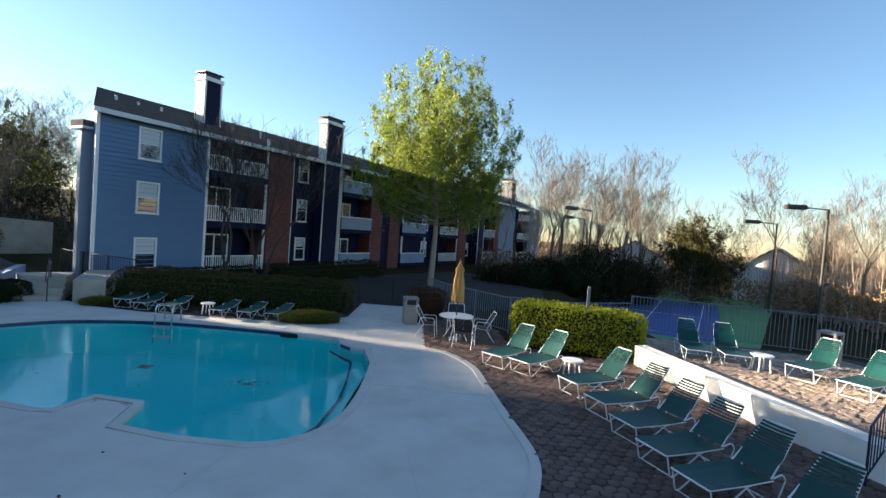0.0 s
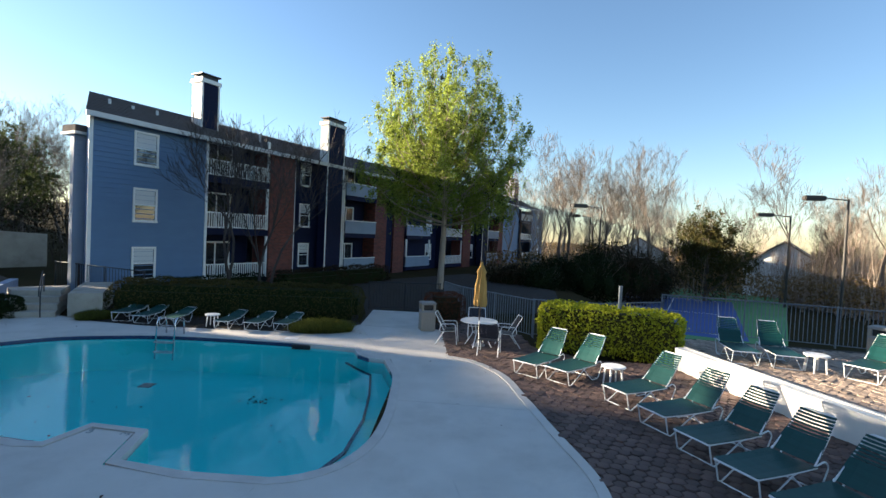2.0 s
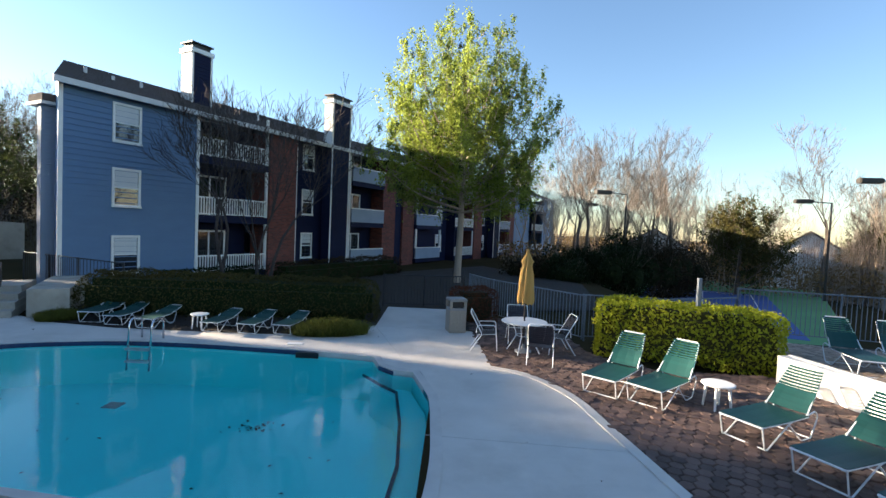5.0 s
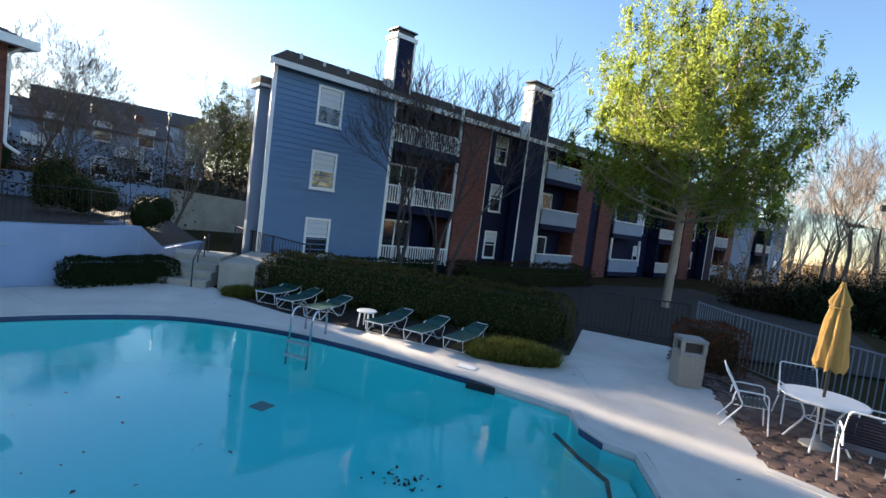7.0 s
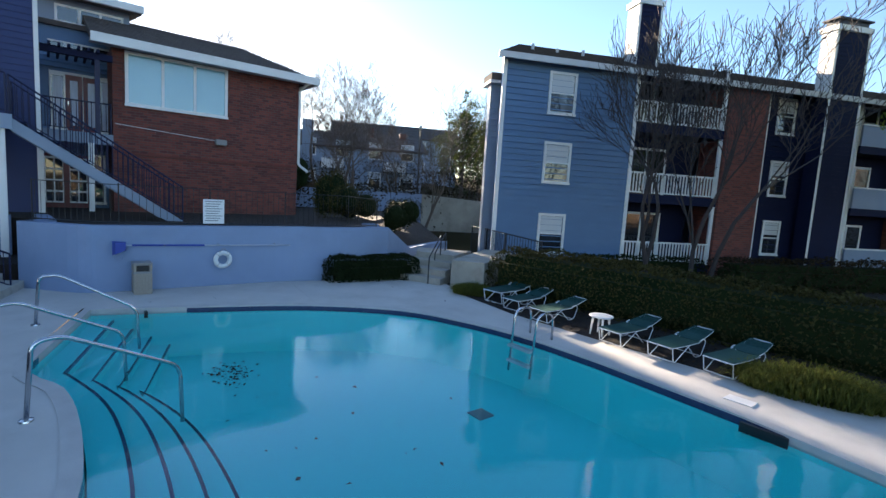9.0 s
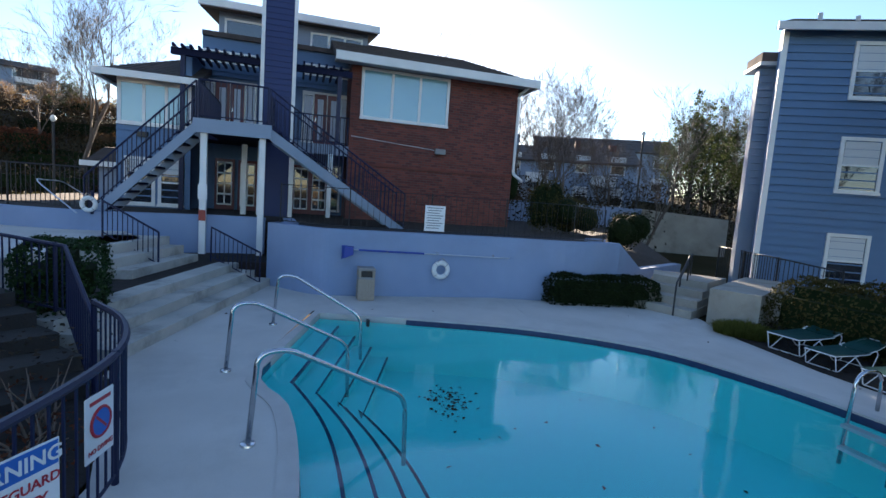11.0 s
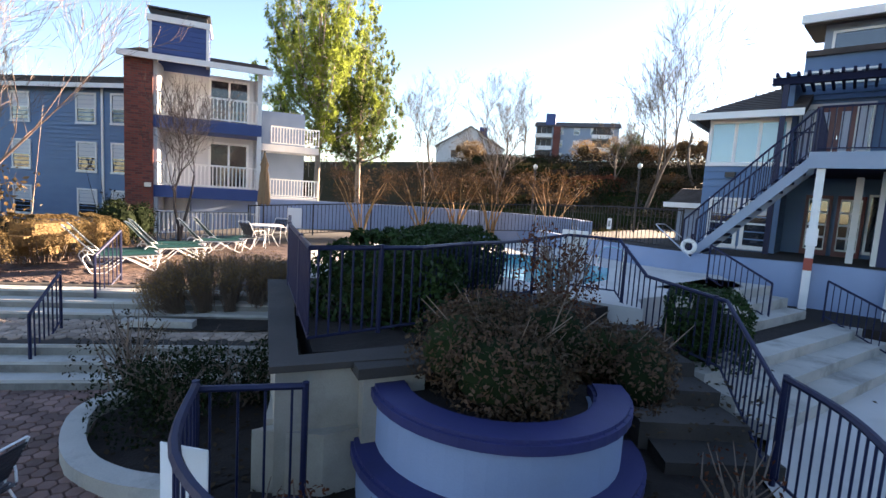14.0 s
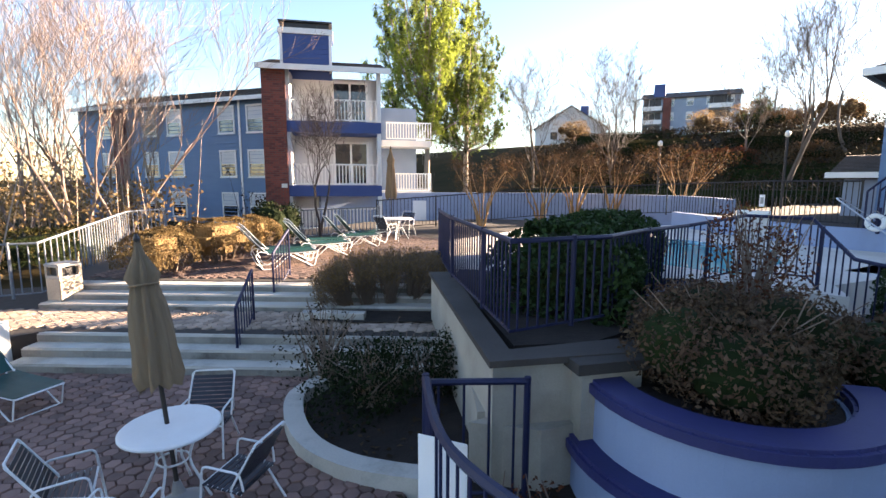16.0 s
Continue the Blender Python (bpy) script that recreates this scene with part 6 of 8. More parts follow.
# ornamental grass
rng = np.random.default_rng(21)
gr = thing("grass_clump", "arching olive ornamental grass clump at the deck edge", "plant", at=pose(-4.25, 15.0, 0, 0, 0, 18))
vv, ff = [], []
for i in range(2600):
    a, d = rng.uniform(0, 6.28), math.sqrt(rng.uniform(0, 1))
    x0, y0 = 0.95 * d * math.cos(a), 0.42 * d * math.sin(a)
    hd, l, hh = rng.uniform(0, 6.28), rng.uniform(0.18, 0.36), rng.uniform(0.22, 0.46) * (1.05 - 0.45 * d)
    w = 0.009
    o = len(vv)
    for s, z in ((0, 0), (0.35, hh * 0.8), (0.75, hh), (1.1, hh * 0.62)):
        cx, cy = x0 + l * s * math.cos(hd), y0 + l * s * math.sin(hd)
        ww = w * (1.1 - 0.9 * s)
        vv += [(cx - ww * math.sin(hd), cy + ww * math.cos(hd), z), (cx + ww * math.sin(hd), cy - ww * math.cos(hd), z)]
    ff += [(o, o + 1, o + 3, o + 2), (o + 2, o + 3, o + 5, o + 4), (o + 4, o + 5, o + 7, o + 6)]
raw("blade_tuft", vv, ff, "leaf_grass", gr, kind="stuff")
copy_thing(gr, pose(-11.35, 15.1, 0, 0, 0, 30) @ Matrix.Diagonal((0.55, 0.8, 0.7, 1)))
HILL = [(-30.5, -7.5, 112, 18, 1.8, 1.7, "leaf_dark"), (-27.0, -4.0, 100, 8, 1.5, 1.2, "leaf_olive"), (-41.4, -10.2, 67, 5.4, 1.4, 1.4, "leaf_red"), (-36.5, -13.5, 115, 9, 1.5, 1.0, "leaf_olive"),
        (-46.5, -17.5, 100, 6, 2.0, 1.3, "leaf_olive"), (-38.0, -3.5, 95, 9, 1.6, 1.1, "leaf_dark"), (-47.0, -7.0, 98, 10, 1.8, 1.1, "leaf_bronze"), (-52.0, -24.0, 112, 10, 2.0, 1.3, "leaf_bronze")]
for cx, cy, a, L, W, H, leaf in HILL:
    hedge("hedge", "clipped hedge row on the shaded hillside", (cx, cy), a, L, W, H, leaf, 3600, 0.13, "leaf_dark", 0.5, z0=ground_z(cx, cy) - 0.15, seed=int(-cx), wob=0.22)
for i, (x, y, r, h, leaf) in enumerate(((-33.5, -15.5, 1.6, 1.7, "leaf_rust"), (-34.5, -9.8, 1.3, 1.3, "leaf_bronze"), (-37.5, -18.5, 1.8, 2.2, "leaf_rust"), (-43.0, -21.5, 2.0, 2.4, "leaf_rust"), (-43.5, -14.0, 1.5, 1.6, "leaf_bronze"), (-33.0, -4.2, 1.5, 1.4, "leaf_bronze"), (-42.0, -5.0, 1.6, 1.6, "leaf_rust"),
        (-65.0, -21.5, 2.6, 3.2, "leaf_scrub"), (-66.0, -17.5, 3.0, 3.8, "leaf_scrub"), (-67.0, -13.5, 2.8, 3.4, "leaf_scrub"), (-68.0, -9.5, 3.2, 4.2, "leaf_scrub"), (-56.0, -33.5, 2.6, 3.0, "leaf_scrub"), (-62.0, -13.0, 2.2, 2.4, "leaf_rust"), (-55.0, -11.0, 1.8, 1.9, "leaf_rust"))):
    bush("shrub", "loose brown winter shrub on the hillside", (x, y), r, h, leaf, 3600, 0.11 if r < 2.2 else 0.17, 12, seed=140 + i, z0=ground_z(x, y) - 0.1, core="leaf_dark" if leaf != "leaf_scrub" else "leaf_rust", stems=60, fill=0.36)
lx, ly = list(np.linspace(-92, -56, 13)), list(np.linspace(-36, -12, 9))
raw("lawn", [(x, y, ground_z(x, y) + 0.06) for x in lx for y in ly], [(i * 9 + j, (i + 1) * 9 + j, (i + 1) * 9 + j + 1, i * 9 + j + 1) for i in range(12) for j in range(8)], "lawn", None, "green lawn below the hilltop apartments", "lawn", "structure")
# twiggy orange hedge on the middle terrace
tw = thing("hedge", "orange-brown twiggy hedge, half bare below", "hedge", at=pose(-8.3, -1.5, L1, 0, 0, 152))
bm, tip_p, tip_n = BM(), [], []
for i in range(1500):
    u, v = rng.uniform(-1, 1), rng.uniform(-1, 1)
    x, y = 1.12 * u, 0.52 * v
    top = 0.93 * (1 - 0.42 * abs(u) ** 3.2 - 0.30 * abs(v) ** 2.6) * rng.uniform(0.82, 1.05)
    root = Vector((0.86 * round(2.6 * u) / 2.6 + rng.normal(0, 0.05), y * 0.25, 0.0))
    tip = Vector((x + rng.normal(0, 0.04), y + rng.normal(0, 0.04), top))
    mid = root.lerp(tip, 0.55) + Vector((rng.normal(0, 0.03), rng.normal(0, 0.03), 0.03))
    cyl(bm, root, mid, 0.0065, 0.0045, 3, False), cyl(bm, mid, tip, 0.0045, 0.0025, 3, False)
    for k in range(13):
        f = rng.uniform(0.3, 1.02)
        tip_p.append(tuple(mid.lerp(tip, f) + Vector(rng.normal(0, 0.035, 3).tolist())))
        tip_n.append(rng.normal(0, 1, 3))
part("stem", bm, "twig", tw, "bare grey brown stems", kind="stuff")
leaf_cloud("foliage", tip_p, tip_n, 0.03, "leaf_scrub", tw, 22, 0.9, 0.5, "orange brown winter leaves", kind="stuff")
# golden hedges on the upper terrace
for i, (x, y, L, W, h, a) in enumerate(((-5.75, -4.95, 1.15, 0.95, 0.78, 38), (-6.95, -5.85, 1.5, 1.05, 0.88, 38), (-8.0, -6.75, 0.9, 0.9, 0.80, 38))):
    g = hedge("hedge", "golden brown rounded hedge in winter leaf, bare stems below", (x, y), a, L, W, h - 0.18, "leaf_gold", 9500, 0.032, "leaf_scrub", 0.42, z0=L2 + 0.16, seed=50 + i, wob=0.10)
    bm = BM()
    for k in range(60):
        px, py = rng.uniform(-L / 2, L / 2) * 0.8, rng.uniform(-W / 2, W / 2) * 0.7
        cyl(bm, (px * 0.7, py * 0.7, -0.18), (px, py, rng.uniform(0.1, 0.3)), 0.009, 0.006, 4, False)
    part("stem", bm, "twig", g, "bare stems", kind="stuff")
bush("shrub", "dark evergreen shrub by the brick pier", (-9.0, -7.7), 0.75, 1.15, "leaf_dark", 3600, 0.07, 8, seed=53, z0=L2 - 0.05, stems=8)
hedge("hedge", "low olive hedge behind the terrace fence", (-4.2, -11.2), 40, 3.2, 1.0, 0.8, "leaf_olive", 2200, 0.09, "leaf_dark", 0.2, z0=0.2, seed=55)

# fan-shaped crape myrtles beyond the upper pool
myr = thing("crape_myrtle", "multi-stemmed tan crape myrtle holding brown leaves", "tree", "crape myrtles")
bt_, tips = BM(), []
rr = random.Random(61)
for i in range(8):
    a, e = i * 2.399, 0.45 + 0.55 * rr.random()
    c, n = math.cos(a), math.sin(a)
    p, bs = Vector((0.10 * c, 0.10 * n, -0.1)), BM()
    for k in range(1, 6):
        f = k / 5
        q = Vector((0.10 * c + e * c * f ** 1.5 + rr.gauss(0, 0.03), 0.10 * n + e * n * f ** 1.5 + rr.gauss(0, 0.03), 1.9 * f * (1.05 - 0.2 * e)))
        cyl(bs, p, q, 0.026 * (1.2 - f) + 0.006, 0.026 * (1.0 - f) + 0.006, 5, False)
        for t in range(0 if k < 3 else 4):
            w = q + Vector((c * 0.15 + rr.gauss(0, 0.16), n * 0.15 + rr.gauss(0, 0.16), 0.18 + 0.25 * rr.random()))
            cyl(bt_, q, w, 0.006, 0.003, 3, False)
            tips.append(w)
            tips.append(q.lerp(w, 0.6))
        p = q
    part("stem", bs, "bark_gold", myr)
part("twig_crown", bt_, "twig_brown", myr, kind="stuff")
rng = np.random.default_rng(61)
pp = np.concatenate([np.array(p) + rng.normal(0, 0.12, (12, 3)) for p in tips])
leaf_cloud("foliage", pp, rng.normal(0, 1, pp.shape), 0.05, "leaf_rust", myr, 61)
SPOT = [(-15.4, -7.0, 0.9, 1.05), (-18.4, -7.0, 0.9, 1.12), (-20.8, -7.2, 0.95, 1.18), (-21.6, -6.0, 1.0, 1.15), (-23.0, -4.0, 1.1, 1.15)]
for k, (x, y, z, s) in enumerate(SPOT):
    m = pose(x, y, z - 0.1, 0, 0, 67 * k) @ Matrix.Scale(s, 4)
    if k == 0:
        myr.matrix_world = m
    else:
        copy_thing(myr, m)

# big trees
upswept_tree("evergreen_tree", "tall yellow-green evergreen with upswept ragged limbs", 71, 13.2, 5.3, 2.9, "leaf_pine", 92000, 0.16, 52, pose(-1.0, 28.0, 0.0, 0, 0, 20))
upswept_tree("evergreen_tree", "bright yellow-green pine beside the balconies", 72, 17.0, 3.9, 3.2, "leaf_pine", 62000, 0.165, 38, pose(-22.2, -19.1, 0.5, 0, 0, 80))
upswept_tree("evergreen_tree", "darker pine behind the bright one", 73, 13.0, 3.0, 2.4, "leaf_pine_mid", 24000, 0.19, 26, pose(-25.0, -18.6, 0.6, 0, 0, 10))
pine = leafy_tree("pine_tree", "thin dark pine among bare trees", 74, 10, 2.6, 1.8, "leaf_pine_dark", 11000, 0.22, 16, pose(-27.5, 28.5, 1.2, 0, 0, 0) @ Matrix.Scale(0.8, 4))
for x, y, z, s, a in ((-30.5, 33.5, 1.4, 1.0, 90), (-60, -14, 5.5, 0.75, 10), (-36, 41, 1, 0.9, 300)):
    copy_thing(pine, pose(x, y, z, 0, 0, a) @ Matrix.Scale(s, 4))
cedar = leafy_tree("cedar_tree", "rounded olive cedar at the court edge", 75, 7.8, 3.2, 0.8, "leaf_olive", 16000, 0.22, 16, pose(19.4, 38.5, -1.6, 0, 0, 0))
for x, y, s, a in ((22.5, 44, 0.8, 50), (40, 52, 0.9, 130)):
    copy_thing(cedar, pose(x, y, -1.6, 0, 0, a) @ Matrix.Scale(s, 4))
for i, (x, y, r, h) in enumerate(((9.5, 33.5, 2.2, 3.6), (12.2, 34.5, 2.4, 4.4), (7.0, 36.5, 2.4, 3.4), (14.4, 36.5, 2.0, 3.2), (5.6, 33.0, 1.8, 2.4), (3.5, 34.0, 1.8, 2.6), (10.8, 36.5, 2.2, 4.8))):
    bush("thicket", "dark evergreen thicket by the courts", (x, y), r, h, "leaf_dark" if i % 2 == 0 else "leaf_bronze", 9000, 0.15, 17, seed=80 + i, z0=-1.2, stems=60, fill=0.42)

bt = [bare_tree("tall leafless hardwood with fine grey twigs", 101 + i, 11 + i, 0.66, 5, 0.15, "bark", 0.006, kids=(2, 2, 3), shrink=0.70) for i in range(3)]
bw = [bare_tree("leafless slender tree with pale twigs", 111 + i, 9 + i, 0.42, 5, 0.085, "bark_pale", 0.004, kids=(1, 2, 2), up=0.7, shrink=0.68) for i in range(2)]
bb = [bare_tree("pale multi-stemmed leafless tree with fine spreading twigs", 131 + i, 10.5, 0.62, 4, 0.085, "bark_birch", 0.0045, kids=(2, 2, 3), multi=3, up=0.42, wig=0.12, shrink=0.74) for i in range(2)]
cr = bare_tree("slender dark leafless tree before the apartments", 123, 7.6, 0.55, 4, 0.10, "bark_dark", 0.006, kids=(2, 3), multi=2, up=0.45, wig=0.2)
WEST = [(0, -42, -27, 0.4, 1.0), (1, -46.4, -22.3, 4.5, 0.9), (2, -54, -24, 5.6, 0.8), (2, -34.9, -4.2, 2.0, 1.0), (0, -50, 0.1, 5.0, 0.75), (1, -45, -3.9, 4.4, 0.8), (1, -31.8, 21.8, 1.2, 0.6), (2, -32, 26.6, 1.4, 0.6),
        (0, -33, 22.9, 1.6, 0.62), (1, -28.7, 23.8, 1.2, 0.7), (2, -23.6, 22.6, 0.9, 0.62), (0, -36.7, 38.7, 1.2, 1.1), (1, -30.9, 34.9, 0.9, 1.0), (2, -35.2, 42.8, 1, 1.0), (0, -29.5, 36.9, 0.6, 0.9), (1, -44, 48, 1, 1.1),
        (1, -27.2, -15.5, 1.5, 0.75), (2, -33.1, -13.2, 2.2, 0.75), (0, -38, -17, 3.0, 0.7), (1, -58, -12, 6, 0.8), (0, -40, -8, 3.4, 0.7)] + [(k % 3, -26.5 - 1.9 * k, 15.2 + (k * 5.3) % 9.5, 1, 0.72 + 0.07 * (k % 4)) for k in range(11)]
for k, (i, x, y, z, s) in enumerate(WEST):
    copy_thing(bt[i], pose(x, y, ground_z(x, y), 0, 0, 47 * k) @ Matrix.Scale(s, 4))
EAST = [(7.0, 47), (10.8, 50), (13.2, 46), (18.3, 55), (18.7, 50), (27.6, 58), (25, 60), (29, 50), (39, 62), (32.2, 46.3), (29.9, 40.2), (35.5, 44.3), (32.4, 38.3), (30.2, 34.2), (36, 36), (34, 31), (41, 40), (45, 46), (22, 64), (14, 60), (9, 56), (31, 55), (38, 33), (43, 35), (5.0, 52), (16, 53), (21, 57), (47, 55), (52, 50), (35, 27), (40, 28)] + [(6 + 2.9 * i + 1.3 * math.sin(i * 2.1), 62 + 6 * math.sin(i * 1.7) - 0.5 * max(0, i - 8)) for i in range(18)] + [(48 + 5 * math.sin(i * 2.3), 22 + 3.1 * i) for i in range(12)] + [(7 + 0.62 * i + 0.9 * math.sin(i * 2.9), 49 + 6 * math.sin(i * 1.9)) for i in range(26)] + [(30 + 7 * math.sin(i * 1.3) + 0.2 * i, 36 + 9 * math.sin(i * 2.7)) for i in range(18) if 36 + 9 * math.sin(i * 2.7) + 1.2 * (30 + 7 * math.sin(i * 1.3) + 0.2 * i) > 68]
for k, (x, y) in enumerate(EAST):
    tr = (bw[k % 2], bt[k % 3], bw[(k + 1) % 2])[k % 3]
    copy_thing(tr, pose(x, y, ground_z(x, y), 0, 0, 61 * k) @ Matrix.Scale(0.92 + 0.08 * (k % 5) - (0.08 if x > 24 else 0), 4))
bb[0].matrix_world = pose(-4.9, -13.6, 0.1, 0, 0, 30)
bb[1].matrix_world = pose(-6.15, -13.9, 0.1, 0, 0, 140)
copy_thing(bb[0], pose(-3.6, -15.6, 0.1, 0, 0, 200) @ Matrix.Scale(0.95, 4))
copy_thing(bb[1], pose(-5.5, -18.2, 0.1, 0, 0, 290))
for k, (x, y, s) in enumerate(((-7.4, -18.4, 0.9), (-2.4, -24.0, 1.0), (-1.6, -20.0, 0.9), (-4.0, -26.0, 1.0), (-8.5, -22, 1.0))):
    copy_thing(bw[k % 2], pose(x, y, 0.1, 0, 0, 83 * k) @ Matrix.Scale(s, 4))
cr.matrix_world = pose(-7.6, 18.9, 0, 0, 0, 0)
copy_thing(cr, pose(-9.2, 19.3, 0, 0, 0, 100) @ Matrix.Scale(1.08, 4))
copy_thing(cr, pose(-10.2, -8.1, L2, 0, 0, 200) @ Matrix.Scale(0.62, 4))
bt[0].matrix_world = pose(-52, 12, ground_z(-52, 12))
bt[1].matrix_world = pose(-48, 20, ground_z(-48, 20))
bt[2].matrix_world = pose(-56, 30, ground_z(-56, 30))
bw[0].matrix_world = pose(48, 38, ground_z(48, 38))
bw[1].matrix_world = pose(26, 52, ground_z(26, 52))

# winter scrub: uncountable brush, as stuff
def scrub(name, label, boxes, n, size, material, seed, stems=500, stem_h=1.0, wood="bark_pale"):
    rng = np.random.default_rng(seed)
    tot = sum((b[1] - b[0]) * (b[3] - b[2]) for b in boxes)
    P, N, bm = [], [], BM()
    for x0, x1, y0, y1, h in boxes:
        k = int(n * (x1 - x0) * (y1 - y0) / tot)
        for i in range(k):
            x, y = rng.uniform(x0, x1), rng.uniform(y0, y1)
            hh = h * (0.55 + 0.6 * (0.5 + 0.5 * noise.noise((x * 0.35, y * 0.35, seed))))
            P.append((x, y, ground_z(x, y) + hh * rng.uniform(0.05, 1.0) ** 0.7))
            N.append(rng.normal(0, 1, 3))
        for i in range(int(stems * (x1 - x0) * (y1 - y0) / tot)):
            x, y = rng.uniform(x0, x1), rng.uniform(y0, y1)
            z = ground_z(x, y)
            cyl(bm, (x, y, z), (x + rng.normal(0, 0.5), y + rng.normal(0, 0.5), z + h * stem_h * rng.uniform(0.7, 1.4)), 0.022, 0.007, 3, False)
    ob = leaf_cloud(name, P, N, size, material, None, seed, label=label, kind="stuff", category="brush")
    part(name + "_stems", bm, wood, None, "thin stems in the brush", kind="stuff", category="brush")
    return ob
scrub("brush", "brown winter brush along the court edge", [(17, 46, 37, 47, 3.0), (26, 44, 27, 38, 3.2), (3, 20, 45, 52, 2.2), (44, 70, 25, 60, 4.0)], 30000, 0.26, "leaf_scrub", 91, 900, 1.3)
scrub("brush", "tall tan thicket of winter saplings beyond the courts", [(30, 41, 39, 50, 4.4), (32, 45, 27, 39, 4.6), (10, 28, 51, 57, 3.4)], 16000, 0.13, "leaf_scrub", 96, 3000, 0.9)
scrub("brush", "dark brown bushes on the hillside", [(-30, -23, -14, 2, 1.1), (-42, -30, -22, 6, 1.2), (-58, -42, -34, -2, 1.1), (-38, -24, 15, 26, 3.2), (-40, -25, 27, 42, 4.2)], 46000, 0.18, "leaf_bronze", 92, 500, 1.0, "bark_dark")
scrub("brush", "rusty brush on the hillside", [(-36, -28, -6, 3, 1.1), (-32, -26, -20, -10, 1.4), (-22, -12, -24, -17, 2.0)], 7000, 0.18, "leaf_bronze", 93, 300, 1.0, "bark_dark")
scrub("brush", "pale brush behind the terrace fence", [(-8, 2, -30, -11.0, 2.6), (-3.5, 3, -11, -7.2, 1.8), (2, 10, -24, -12, 2.6)], 11000, 0.16, "leaf_scrub", 94, 260, 1.3)
scrub("brush", "far grey woods on the skyline", [(-60, 60, 95, 130, 6.0), (60, 110, 10, 100, 6.0), (-60, 60, -80, -50, 7.0)], 34000, 0.42, "leaf_scrub", 95, 1800, 1.5)
part("wall_hill", strip([p.to_tuple() for p in spline([(-20.5, -1.5, 0), (-22.5, -4, 0), (-22, -9, 0), (-17, -13, 0), (-13, -14, 0)], 5)], -0.3, 0.3, 1.75), "stucco", None, "grey retaining wall on the hillside", kind="structure", category="wall")
part("wall_hill", strip([(-28.4, 16.0), (-27.8, 17.6), (-25.0, 23.4)], -0.3, 0.5, 2.35), "stucco", None, "blue grey retaining wall in the gap", kind="structure", category="wall")
part("wall_hill", strip([(-24.98, 23.45), (-23.2, 27.0)], -0.3, 0.3, [2.35, 2.1]), "cream", None, "cream retaining wall rising beside the apartments", kind="structure", category="wall")
# fallen leaves on deck, water floor and steps
rng = np.random.default_rng(33)
P = [(rng.normal(-11.3, 0.32), rng.normal(9.3, 0.2), -0.94) for i in range(80)] + [(rng.normal(-4.75, 0.16), rng.normal(11.4, 0.14), -0.94) for i in range(34)] + [(rng.uniform(-12, -2), rng.uniform(8.2, 12.3), -0.94) for i in range(36)]
P += [(rng.uniform(-11.2, -9.2), rng.uniform(3.3, 5.0), 0.2 + 0.55 * rng.uniform()) for i in range(260)] + [(rng.uniform(-9, -6), rng.uniform(0.5, 5.3), 0.04) for i in range(700)]
P += [(rng.uniform(-11, -4), rng.uniform(14.6, 16.2), 0.03) for i in range(700)] + [(rng.uniform(-0.9, 0.0), rng.uniform(16.3, 19), 0.03) for i in range(200)]
P += [(rng.uniform(-14, 1), rng.uniform(4, 15), 0.006) for i in range(60)]
P = [p for p in P if not (p[2] == 0.006 and -13.2 < p[0] < -1.3 and 6.1 < p[1] < 13.4)]
leaf_cloud("fallen_leaves", P, [(0, 0, 1)] * len(P), 0.07, "leaf_litter", None, 33, 0.25, 0.6, "scattered brown fallen leaves", "stuff", "leaves")

